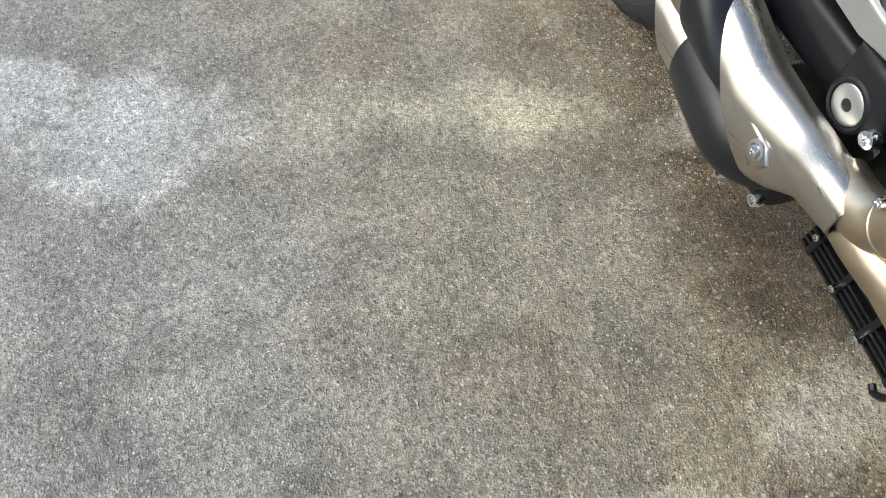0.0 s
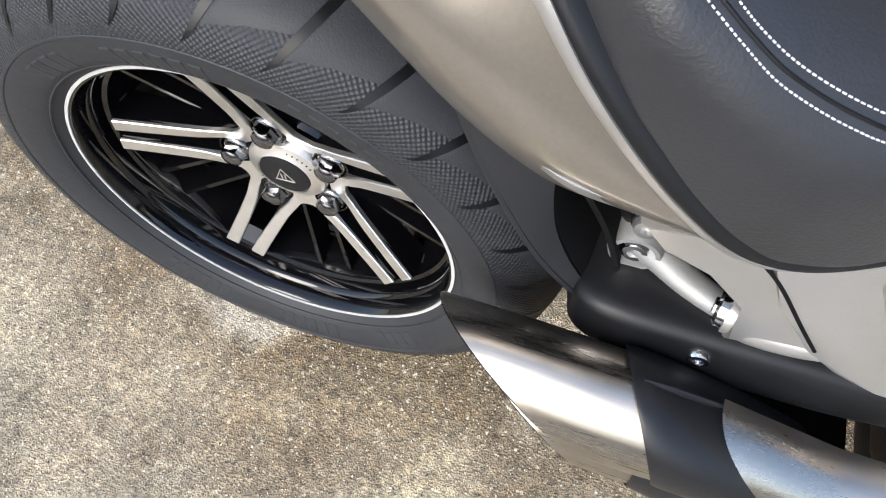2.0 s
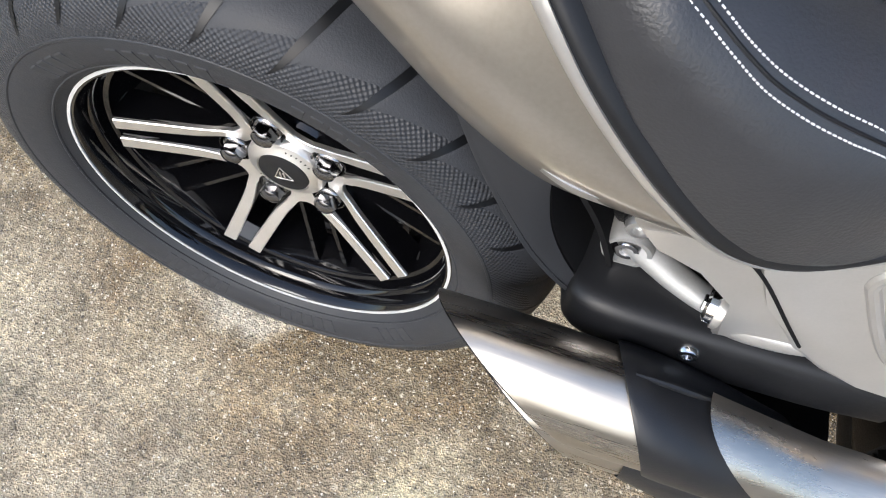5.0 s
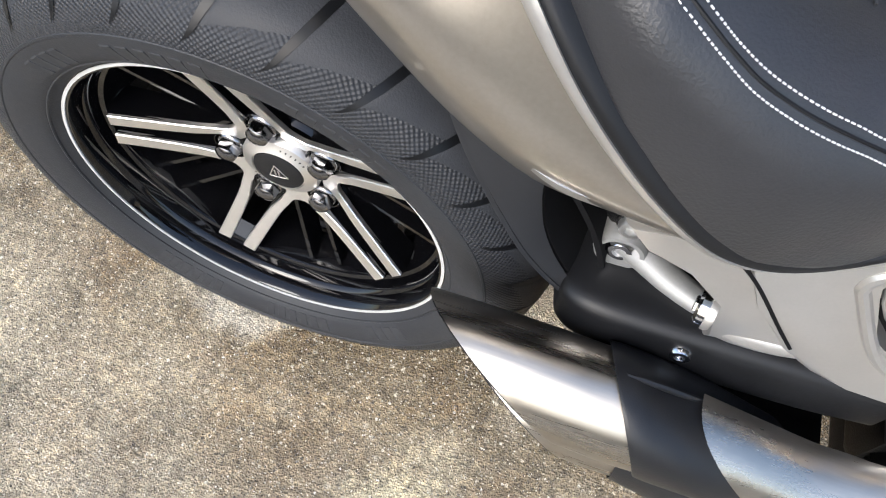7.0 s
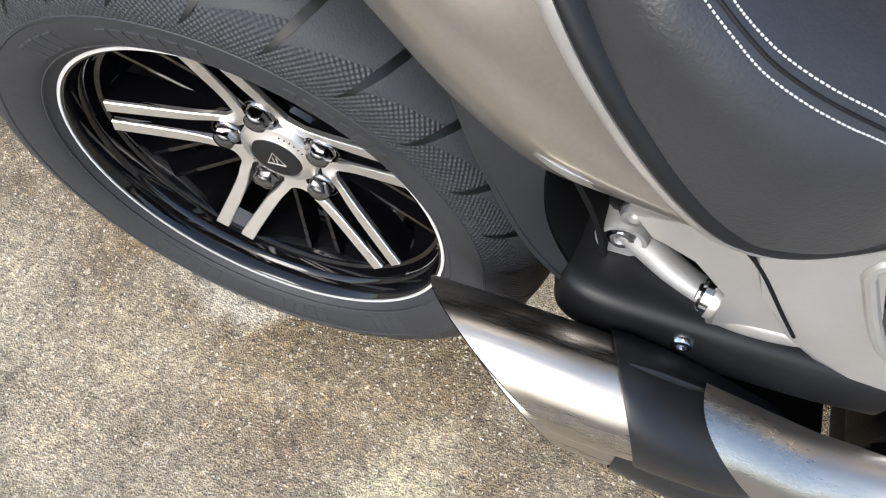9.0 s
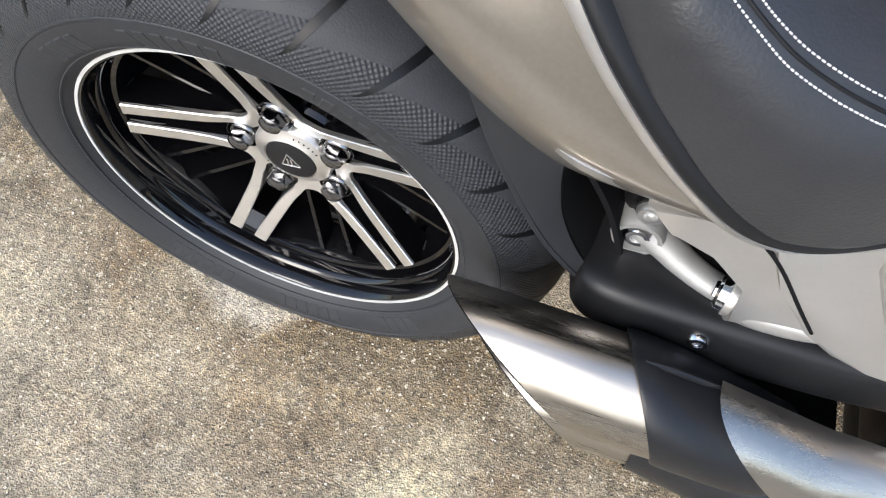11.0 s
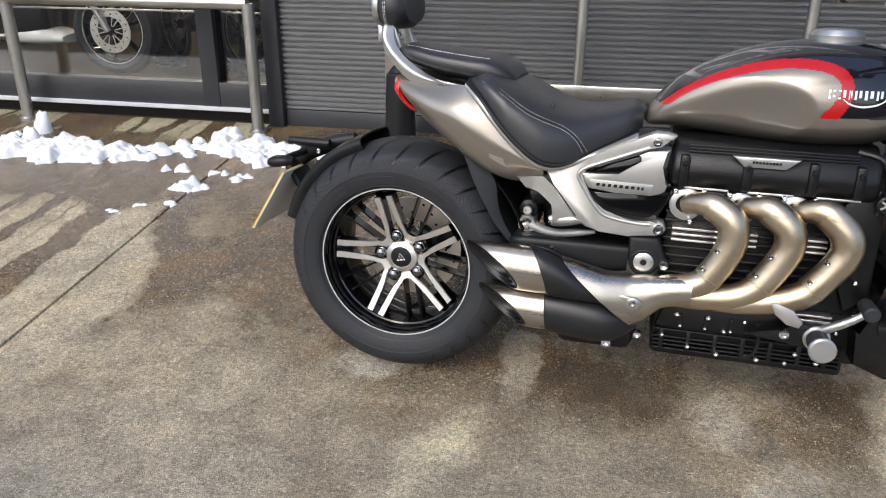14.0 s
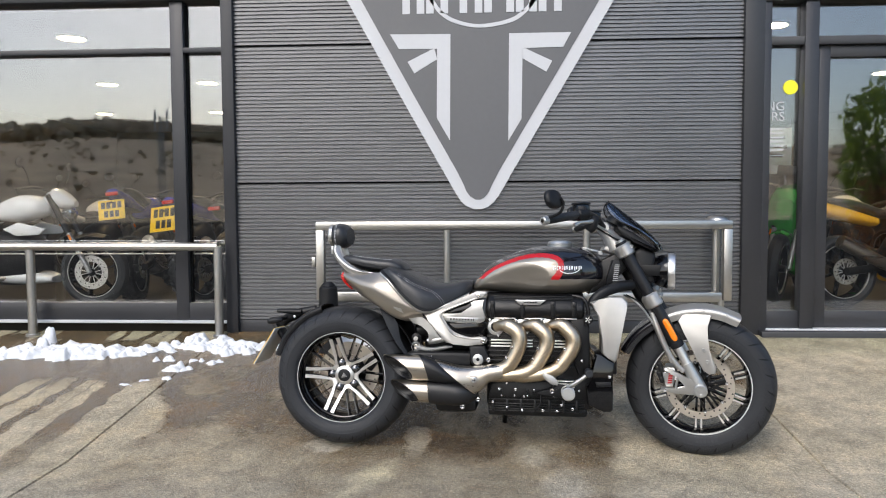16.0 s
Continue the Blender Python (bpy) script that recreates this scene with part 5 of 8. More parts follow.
STRIPE = [(0.625, 0.758), (0.651, 0.786), (0.710, 0.839), (0.776, 0.877), (0.859, 0.9065), (0.940, 0.920), (1.005, 0.915), (1.040, 0.895), (1.046, 0.862), (1.036, 0.835), (1.018, 0.809)]


def build_tank():
    """A long teardrop tank with hollowed knee flanks; x is where the section stands."""
    secs = []
    for x, top, bot, hv in ((0.632, 0.772, 0.760, 0.035), (0.650, 0.805, 0.748, 0.085), (0.70, 0.865, 0.748, 0.125), (0.78, 0.913, 0.742, 0.162), (0.87, 0.948, 0.734, 0.190), (0.96, 0.966, 0.727, 0.205),
                            (1.05, 0.970, 0.726, 0.208), (1.13, 0.962, 0.734, 0.190), (1.19, 0.942, 0.755, 0.155), (1.235, 0.910, 0.785, 0.110), (1.258, 0.870, 0.815, 0.055)):
        w = bot + (top - bot) * 0.44
        secs.append(ring(x, w, hv, top - w, 2.35, 280, lower=w - bot))
    bm = bmesh.new()
    loft(bm, secs, 26)
    for v in bm.verts:
        dx, dz = (v.co.x - 0.83) / 0.16, (v.co.z - 0.80) / 0.085
        d = dx * dx + dz * dz - 0.5 * dx * dz
        if d < 1:
            v.co.y *= 1 - 0.13 * (1 - d) ** 1.2
    ob = part("tank", bm, [M["tail"], M["tank_black"], M["red"]], bike, "teardrop tank in grey and black with a red stripe")
    line = np.array([(p.x, p.y) for p in catmull([V(a, b, 0) for a, b in STRIPE], 80)])
    mid = np.array([(f.center.x, f.center.z) for f in ob.data.polygons])
    near, side, at = np.full(len(mid), 9.0), np.zeros(len(mid)), np.zeros(len(mid))
    for i in range(80):
        a, e = line[i], line[i + 1] - line[i]
        t = np.clip(((mid - a) @ e) / (e @ e), 0, 1)
        off = mid - (a + t[:, None] * e)
        d = np.hypot(off[:, 0], off[:, 1])
        hit = d < near
        near[hit], at[hit] = d[hit], i
        side[hit] = (e[0] * off[:, 1] - e[1] * off[:, 0])[hit]
    half = 0.0065 + 0.010 * (at / 80) ** 1.5
    pick = np.where((near < half) & (mid[:, 1] > 0.809), 2, np.where((side > 0) & (mid[:, 1] > 0.811), 1, 0))
    ob.data.polygons.foreach_set("material_index", pick.astype(np.int32))
    return ob


tank = build_tank()


def seat_parts():
    # rider's seat: saddle with a bolster that rises at the back
    table = ((0.205, 0.852, 0.842, 0.165), (0.25, 0.868, 0.818, 0.213), (0.30, 0.852, 0.766, 0.239), (0.33, 0.838, 0.737, 0.245), (0.36, 0.824, 0.710, 0.248), (0.39, 0.809, 0.689, 0.248), (0.42, 0.796, 0.677, 0.243), (0.47, 0.785, 0.677, 0.223), (0.54, 0.789, 0.708, 0.178), (0.60, 0.802, 0.738, 0.140), (0.632, 0.795, 0.756, 0.100))
    bulge = 3.8
    bm = bmesh.new()
    loft(bm, [ring(x, edge, hv, top - edge, bulge, 72, lower=0.012) for x, top, edge, hv in table], 5)
    seat = part("rider_seat", bm, M["leather"], bike, "black vinyl rider seat with pale double stitching")
    xs = [r[0] for r in table]

    def on_seat(x, z, lift=0.0006):
        top, edge, hv = (float(np.interp(x, xs, [r[i] for r in table])) for i in (1, 2, 3))
        k = min(0.985, max(0.0, (z - edge) / (top - edge)))
        return V(x, -hv * (1 - k ** bulge) ** (1 / bulge) - lift, z)
    LOW = [V(0.245, 0, 0.851), V(0.285, 0, 0.832), V(0.319, 0, 0.8115), V(0.341, 0, 0.797), V(0.361, 0, 0.7845), V(0.384, 0, 0.7735), V(0.410, 0, 0.763), V(0.433, 0, 0.755), V(0.456, 0, 0.745), V(0.476, 0, 0.730), V(0.490, 0, 0.712), V(0.499, 0, 0.694)]
    HIGH = [V(0.255, 0, 0.854), V(0.296, 0, 0.833), V(0.330, 0, 0.8115), V(0.348, 0, 0.800), V(0.370, 0, 0.788), V(0.397, 0, 0.776), V(0.426, 0, 0.765), V(0.448, 0, 0.757), V(0.469, 0, 0.745), V(0.488, 0, 0.728), V(0.502, 0, 0.708), V(0.510, 0, 0.695)]
    for pts in (LOW, HIGH):
        line = [on_seat(p.x, p.z) for p in catmull(pts, 92)]
        bm = bmesh.new()
        for a, b in zip(line, line[1:]):
            rod(bm, a.lerp(b, 0.14), a.lerp(b, 0.72), 0.00055, n=5)
        part("stitching", bm, M["thread"], seat, "pale stitching")
    bm = bmesh.new()
    mids = [p.lerp(q, 0.5) for p, q in zip(LOW, HIGH)]
    tube(bm, [on_seat(p.x, p.z, 0.0002) for p in catmull(mids, 44)], 0.0011, n=6, steps=88)
    part("seam_piping", bm, M["matt_black"], seat)
    for x in (0.408, 0.418):
        bm = bmesh.new()
        tube(bm, [V(x, -0.165, 0.794 - (x - 0.408) * 0.4), V(x - 0.001, -0.14, 0.7985), V(x - 0.003, -0.10, 0.7995)], [0.001, 0.0025, 0.002], n=6)
        part("seat_pleat", bm, M["leather"], seat)
    secs = []
    for x, top, bot, hv in ((-0.005, 0.918, 0.880, 0.085), (0.03, 0.926, 0.872, 0.115), (0.11, 0.916, 0.850, 0.135), (0.20, 0.908, 0.836, 0.145), (0.245, 0.904, 0.832, 0.145), (0.285, 0.886, 0.828, 0.135), (0.312, 0.855, 0.825, 0.105)):
        secs.append(ring(x, (top + bot) / 2, hv, (top - bot) / 2, 3.0, 36))
    bm = bmesh.new()
    loft(bm, secs, 5)
    pil = part("pillion_seat", bm, M["leather"], bike, "black vinyl pillion pad with pale stitching")
    line = catmull([V(0.02, -0.090, 0.921), V(0.10, -0.108, 0.911), V(0.20, -0.118, 0.900), V(0.245, -0.118, 0.897)], 30)
    bm = bmesh.new()
    for a, b in zip(line, line[1:]):
        rod(bm, a.lerp(b, 0.12), a.lerp(b, 0.82), 0.0011, n=5)
    part("stitching", bm, M["thread"], pil)
    # bright band between the seat and the cowl, running on along the frame
    for s in (-1, 1):
        up = [V(0.205, s * 0.172, 0.848), V(0.25, s * 0.214, 0.817), V(0.30, s * 0.238, 0.766), V(0.36, s * 0.246, 0.709), V(0.41, s * 0.242, 0.678), V(0.46, s * 0.224, 0.674), V(0.54, s * 0.178, 0.706), V(0.625, s * 0.112, 0.746)]
        mid = [V(0.202, s * 0.178, 0.838), V(0.246, s * 0.221, 0.806), V(0.294, s * 0.240, 0.754), V(0.353, s * 0.244, 0.698), V(0.405, s * 0.238, 0.664), V(0.46, s * 0.222, 0.664), V(0.54, s * 0.190, 0.701), V(0.625, s * 0.160, 0.742)]
        low = [V(0.200, s * 0.176, 0.831), V(0.240, s * 0.214, 0.800), V(0.284, s * 0.2285, 0.753), V(0.342, s * 0.232, 0.695), V(0.400, s * 0.228, 0.656), V(0.46, s * 0.214, 0.658), V(0.54, s * 0.200, 0.696), V(0.625, s * 0.190, 0.735)]
        def between(k, out):
            return [p.lerp(q, k) + (m - p.lerp(q, 0.5)) * out + V(0, s * 0.0015 * out, 0) for p, q, m in zip(low, up, mid)]
        bands = [low, between(0.25, 0.9), between(0.5, 0.8)]
        bm = bmesh.new()
        patch(bm, bands if s > 0 else bands[::-1], 48, 8, 0.004)
        part("seat_trim", bm, M["silver"], bike, "satin silver seat edging", angle=60)
        rolls = [between(0.47, 0.5), between(0.66, 0.5), [p + V(0.002, -s * 0.012, 0.003) for p in up]]
        bm = bmesh.new()
        patch(bm, rolls if s > 0 else rolls[::-1], 48, 8, 0.004)
        part("seat_skirt", bm, M["matt_black"], bike, "black seal under the seat edge", angle=60)


seat_parts()


def tail_parts():
    # tail cowl: swells below the seat trim and sweeps down to the frame
    s = -1
    top = [V(0.008, s * 0.085, 0.845), V(0.06, s * 0.125, 0.833), V(0.13, s * 0.155, 0.826), V(0.20, s * 0.180, 0.833), V(0.245, s * 0.214, 0.802), V(0.285, s * 0.227, 0.755), V(0.325, s * 0.230, 0.712), V(0.37, s * 0.230, 0.674), V(0.412, s * 0.226, 0.652)]
    mid1 = [V(-0.002, s * 0.115, 0.835), V(0.05, s * 0.155, 0.812), V(0.12, s * 0.190, 0.790), V(0.185, s * 0.216, 0.772), V(0.235, s * 0.230, 0.741), V(0.28, s * 0.235, 0.710), V(0.325, s * 0.235, 0.687), V(0.37, s * 0.231, 0.666), V(0.412, s * 0.225, 0.648)]
    mid2 = [V(0.008, s * 0.112, 0.812), V(0.05, s * 0.150, 0.788), V(0.11, s * 0.186, 0.764), V(0.175, s * 0.209, 0.737), V(0.225, s * 0.221, 0.706), V(0.275, s * 0.226, 0.677), V(0.32, s * 0.224, 0.660), V(0.366, s * 0.219, 0.648), V(0.411, s * 0.216, 0.642)]
    low = [V(0.022, s * 0.075, 0.795), V(0.06, s * 0.105, 0.758), V(0.12, s * 0.155, 0.722), V(0.18, s * 0.183, 0.689), V(0.23, s * 0.193, 0.657), V(0.28, s * 0.195, 0.630), V(0.32, s * 0.190, 0.617), V(0.362, s * 0.185, 0.614), V(0.408, s * 0.190, 0.624)]
    under = [V(0.03, s * 0.05, 0.790), V(0.07, s * 0.07, 0.760), V(0.13, s * 0.11, 0.726), V(0.18, s * 0.14, 0.694), V(0.23, s * 0.155, 0.664), V(0.28, s * 0.16, 0.637), V(0.32, s * 0.165, 0.623), V(0.362, s * 0.17, 0.622), V(0.405, s * 0.18, 0.630)]
    rows = [top, mid1, mid2, low, under]
    bm = bmesh.new()
    patch(bm, rows, 40, 24, 0.004)
    cowl = part("tail_cowl", bm, M["tail"], bike, "metallic grey tail cowl", angle=60)
    bm = bmesh.new()
    patch(bm, [[V(p.x, -p.y, p.z) for p in r] for r in rows[::-1]], 40, 24, 0.004)
    part("tail_cowl", bm, M["tail"], bike, angle=60)
    bm = bmesh.new()
    loft(bm, [ring(0.005, 0.822, 0.085, 0.022, 2.4, 24), ring(0.06, 0.80, 0.125, 0.035, 2.6, 24), ring(0.2, 0.76, 0.165, 0.05, 2.8, 24), ring(0.33, 0.66, 0.16, 0.035, 2.8, 24), ring(0.42, 0.64, 0.15, 0.03, 2.8, 24)], 4)
    part("tail_underside", bm, M["matt_black"], bike)
    # highlight on the crease along the lower edge, painted as a silver strip
    bm = bmesh.new()
    patch(bm, [[V(0.258, -0.2255, 0.6885), V(0.294, -0.2310, 0.677), V(0.328, -0.2285, 0.669), V(0.362, -0.2235, 0.661)], [V(0.2585, -0.2250, 0.6870), V(0.293, -0.2245, 0.664), V(0.325, -0.2180, 0.650), V(0.362, -0.2170, 0.650)]], 14, 4, 0.004)
    part("cowl_highlight", bm, M["silver"], cowl)
    # red rear lamp
    bm = bmesh.new()
    patch(bm, [[V(0.004, -0.085, 0.845), V(0.012, -0.118, 0.835), V(0.018, -0.124, 0.826)],
               [V(-0.004, -0.075, 0.825), V(0.004, -0.120, 0.812), V(0.016, -0.128, 0.805)],
               [V(0.018, -0.07, 0.790), V(0.024, -0.108, 0.782), V(0.036, -0.122, 0.775)],
               [V(0.046, -0.06, 0.765), V(0.048, -0.09, 0.762), V(0.054, -0.105, 0.758)]], 10, 12, 0.008)
    part("rear_lamp", bm, M["red_lens"], bike, "red rear lamp lens")
    # grab rail and back rest
    bm = bmesh.new()
    rows = [[V(0.206, -0.150, 0.831), V(0.126, -0.140, 0.840), V(0.05, -0.122, 0.872), V(0.0, -0.100, 0.910), V(-0.018, -0.085, 0.940), V(-0.022, -0.075, 0.968)],
            [V(0.205, -0.168, 0.826), V(0.126, -0.160, 0.836), V(0.045, -0.138, 0.858), V(-0.012, -0.115, 0.898), V(-0.040, -0.100, 0.936), V(-0.043, -0.085, 0.966)],
            [V(0.203, -0.160, 0.814), V(0.126, -0.150, 0.826), V(0.040, -0.128, 0.834), V(-0.026, -0.105, 0.890), V(-0.050, -0.090, 0.930), V(-0.052, -0.078, 0.966)]]
    patch(bm, rows, 24, 8, 0.012)
    grab = part("grab_rail", bm, M["silver"], bike, "satin silver grab rail", angle=60)
    bm = bmesh.new()
    patch(bm, [[V(p.x, -p.y, p.z) for p in r] for r in rows[::-1]], 24, 8, 0.012)
    part("grab_rail", bm, M["silver"], bike, angle=60)
    bm = bmesh.new()
    loft(bm, [ring(-0.060, 1.017, 0.095, 0.052, 2.6, 36), ring(-0.035, 1.017, 0.110, 0.060, 2.6, 36), ring(-0.006, 1.016, 0.105, 0.056, 2.6, 36), ring(0.014, 1.014, 0.085, 0.040, 2.4, 36)], 5)
    rest = part("back_rest", bm, M["leather"], bike, "rounded black vinyl back rest pad")
    bm = bmesh.new()
    loft(bm, [ring(-0.084, 1.018, 0.075, 0.042, 2.6, 30), ring(-0.076, 1.018, 0.095, 0.054, 2.6, 30), ring(-0.060, 1.018, 0.098, 0.055, 2.6, 30)], 4)
    part("back_shell", bm, M["alloy"], rest, "silver back plate")
    for x in (-0.040, -0.036):
        bm = bmesh.new()
        loop = ring(x, 1.017, 0.1115, 0.0612, 2.6, 60)
        for a, b in zip(loop, loop[1:] + loop[:1]):
            rod(bm, a.lerp(b, 0.15), a.lerp(b, 0.8), 0.0009, n=4)
        part("stitching", bm, M["thread"], rest)
    for y in (-0.06, 0.06):
        bm = bmesh.new()
        box(bm, (0.03, 0.016, 0.10), (-0.030, y, 0.945), 0.005, Matrix.Rotation(-0.35, 4, "Y"))
        part("rest_bracket", bm, M["alloy"], bike)
    bm = bmesh.new()
    box(bm, (0.012, 0.05, 0.04), (-0.062, -0.045, 0.945), 0.003)
    part("rest_clamp", bm, M["alloy"], bike)


tail_parts()


def exhaust():
    def slashed(cv, cw, hv, hw, a, u1, lean, skew, name, label):
        """A silencer end cut by a slanting plane, open and hollow."""
        n = 44
        def end(y, z):
            return a - 1.13 * y - 0.97 * z
        def at(t, y, z):
            return V(end(y, z) * (1 - t) + (u1 - lean * (z - cw) - skew * (y - cv)) * t, y, z)
        bm = bmesh.new()
        rings = []
        for t in (0, .15, .3, .45, .6, .8, 1.0):
            k = 1 + 0.02 * math.sin(math.pi * t)
            rings.append([at(t, cv + k * hv * math.cos(q), cw + k * hw * math.sin(q)) for q in [2 * math.pi * i / n for i in range(n)]])
        inner = [[at(t, cv + 0.93 * hv * math.cos(q), cw + 0.93 * hw * math.sin(q)) for q in [2 * math.pi * i / n for i in range(n)]] for t in (0, 0.02)]
        skin(bm, inner[::-1] + rings, caps=False)
        tip = part(name, bm, M["steel"], bike, label)
        bm = bmesh.new()
        q8 = [2 * math.pi * i / n for i in range(n)]
        prof = [(0.93, -0.004), (0.88, 0.009), (0.82, 0.011), (0.79, 0.001), (0.74, 0.000), (0.70, 0.018), (0.61, 0.020), (0.58, 0.008), (0.52, 0.008), (0.48, 0.05), (0.38, 0.12)]
        skin(bm, [[V(end(cv + k * hv * math.cos(q), cw + k * hw * math.sin(q)) + d, cv + k * hv * math.cos(q), cw + k * hw * math.sin(q)) for q in q8] for k, d in prof], caps=False)
        part("outlet_liner", bm, M["satin_black"], tip, "black stepped liner of the outlet")
        bm = bmesh.new()
        k = 0.38
        c = [bm.verts.new(V(end(cv + k * hv * math.cos(q), cw + k * hw * math.sin(q)) + 0.12, cv + k * hv * math.cos(q), cw + k * hw * math.sin(q))) for q in q8]
        bm.faces.new(c)
        part("outlet_core", bm, M["gap"], tip)
    slashed(-0.244, 0.4010, 0.048, 0.0575, 0.4145, 0.4200, 0.36, 0.386, "silencer_tip", "brushed steel slash-cut silencer end")
    slashed(-0.222, 0.289, 0.046, 0.051, 0.3579, 0.456, 0.10, 0.10, "silencer_tip", "brushed steel slash-cut silencer end")
    # satin black sleeve over both silencers
    bm = bmesh.new()
    def skewed(points, cv, k):
        return [V(p.x - k * (p.y - cv), p.y, p.z) for p in points]
    loft(bm, [skewed(ring(x, w, hv, hw, e, 44, cv, tilt=tl), cv, k) for x, w, hv, hw, e, cv, tl, k in (
        (0.4165, 0.4010, 0.0485, 0.0580, 2.1, -0.244, -0.36, 0.386), (0.4175, 0.4010, 0.0515, 0.0610, 2.15, -0.244, -0.36, 0.386), (0.445, 0.398, 0.0520, 0.0605, 2.2, -0.243, -0.45, 0.34),
        (0.50, 0.387, 0.050, 0.053, 2.3, -0.240, -0.7, 0.2), (0.57, 0.366, 0.038, 0.036, 2.3, -0.230, -1.0, 0.0))], 5)
    slv = part("silencer_sleeve", bm, M["satin_black"], bike, "satin black upper silencer sleeve")
    bm = bmesh.new()
    tube(bm, [V(0.402, -0.238, 0.4600), V(0.43, -0.236, 0.4555), V(0.458, -0.232, 0.4450), V(0.476, -0.226, 0.4330)], [0.002, 0.0032, 0.0032, 0.002], n=8)
    part("sleeve_seam", bm, M["satin_black"], slv)
    bm = bmesh.new()
    loft(bm, [ring(0.447, 0.289, 0.0470, 0.0520, 2.2, 40, -0.222, tilt=-0.10), ring(0.449, 0.289, 0.0495, 0.0545, 2.2, 40, -0.222, tilt=-0.10), ring(0.52, 0.286, 0.054, 0.056, 2.3, 40, -0.225, tilt=-0.12), ring(0.59, 0.283, 0.054, 0.052, 2.3, 40, -0.226, tilt=-0.1), ring(0.64, 0.286, 0.044, 0.042, 2.3, 40, -0.216), ring(0.668, 0.292, 0.024, 0.025, 2.3, 40, -0.208)], 5)
    part("silencer_sleeve", bm, M["satin_black"], bike, "satin black lower silencer sleeve")
    # a wrapped shell over the silencers, its rear edge cut on a slant
    table = ((0.46, 0.442, 0.300, -0.230, 0.058), (0.52, 0.428, 0.280, -0.230, 0.058), (0.58, 0.413, 0.266, -0.229, 0.058), (0.64, 0.410, 0.268, -0.226, 0.050), (0.68, 0.413, 0.296, -0.226, 0.045), (0.72, 0.420, 0.338, -0.232, 0.040), (0.79, 0.427, 0.358, -0.237, 0.036))

    def shell(u, q, k=0.0):
        top, bot, cv, hv = (float(np.interp(u, [r[0] for r in table], [r[i] for r in table])) for i in (1, 2, 3, 4))
        c, n = math.cos(q), math.sin(q)
        return V(u, cv - (hv - k) * math.copysign(abs(c) ** 0.87, c), (top + bot) / 2 + ((top - bot) / 2 - k) * math.copysign(abs(n) ** 0.87, n))

    def start(q, k):
        u = 0.56
        for _ in range(40):
            u = 0.6 * u + 0.4 * max(0.46, 0.474 + 1.2 * (0.438 - shell(u, q, k).z))
        return u
    qs = [radians(-96 + 192 * i / 40) for i in range(41)]
    edge = {(q, k): start(q, k) for q in qs for k in (0.0, 0.0035)}
    bm = bmesh.new()
    rings = []
    for j in range(27):
        t = j / 26
        rings.append([shell(edge[q, 0.0] * (1 - t) + 0.785 * t, q) for q in qs] + [shell(edge[q, 0.0035] * (1 - t) + 0.785 * t, q, 0.0035) for q in qs[::-1]])
    skin(bm, rings)
    bmesh.ops.smooth_vert(bm, verts=[v for v in bm.verts if v.co.x > 0.62], factor=0.4, use_axis_x=True, use_axis_y=True, use_axis_z=True)
    sh = part("heat_shield", bm, M["steel"], bike, "brushed steel heat shield with bronze tint", angle=60)
    # flattened panel round the shield's bolt
    bm = bmesh.new()
    prism(bm, [(0.592, 0.352), (0.614, 0.374), (0.664, 0.369), (0.678, 0.352), (0.668, 0.334), (0.630, 0.332)], -0.2765, -0.262, 0.006, 4)
    part("shield_recess", bm, M["steel"], sh)
    bm = bmesh.new()
    lathe(bm, [(0.014, 0.004), (0.014, -0.002), (0.0105, -0.003), (0.009, 0.0), (0.0005, 0.0)], (0.653, -0.277, 0.355), n=24)
    part("bolt_cup", bm, M["alloy"], sh)
    bolt("shield_bolt", V(0.653, -0.278, 0.355), 0.008, sh, M["chrome"], 0.006)
    # three headers that sweep down and join behind the shield
    heads = (
        ((0.752, -0.185, 0.588), (0.775, -0.205, 0.597), (0.812, -0.228, 0.597), (0.850, -0.238, 0.570), (0.859, -0.240, 0.524), (0.843, -0.240, 0.473), (0.812, -0.239, 0.420), (0.772, -0.236, 0.398), (0.730, -0.230, 0.390)),
        ((0.872, -0.185, 0.588), (0.896, -0.205, 0.597), (0.935, -0.225, 0.597), (0.973, -0.232, 0.565), (0.982, -0.233, 0.519), (0.960, -0.233, 0.465), (0.926, -0.233, 0.413), (0.880, -0.231, 0.385), (0.812, -0.230, 0.374), (0.740, -0.226, 0.372)),
        ((0.990, -0.185, 0.590), (1.014, -0.205, 0.600), (1.055, -0.222, 0.600), (1.092, -0.229, 0.562), (1.101, -0.230, 0.517), (1.076, -0.230, 0.466), (1.038, -0.230, 0.415), (0.980, -0.228, 0.386), (0.908, -0.226, 0.374), (0.840, -0.222, 0.372)))
    screws = (((0.826, 0.503), (0.800, 0.456)), ((0.942, 0.499), (0.917, 0.452)), ((1.061, 0.497), (1.033, 0.448)))
    for pts, holes in zip(heads, screws):
        P = [Vector(p) for p in pts]
        bm = bmesh.new()
        tube(bm, P, [0.024, 0.026, 0.031, 0.0325, 0.0325, 0.032, 0.0325] + [0.0315] * (len(P) - 7), n=24, steps=54)
        hd = part("header_pipe", bm, M["header"], bike, "bronze-tinted steel exhaust header")
        bm = bmesh.new()
        lathe(bm, [(0.024, 0.012), (0.038, 0.010), (0.038, -0.002), (0.030, -0.006), (0.024, -0.006)], P[0] + V(-0.002, -0.006, 0), n=28)
        part("port_flange", bm, M["alloy"], hd)
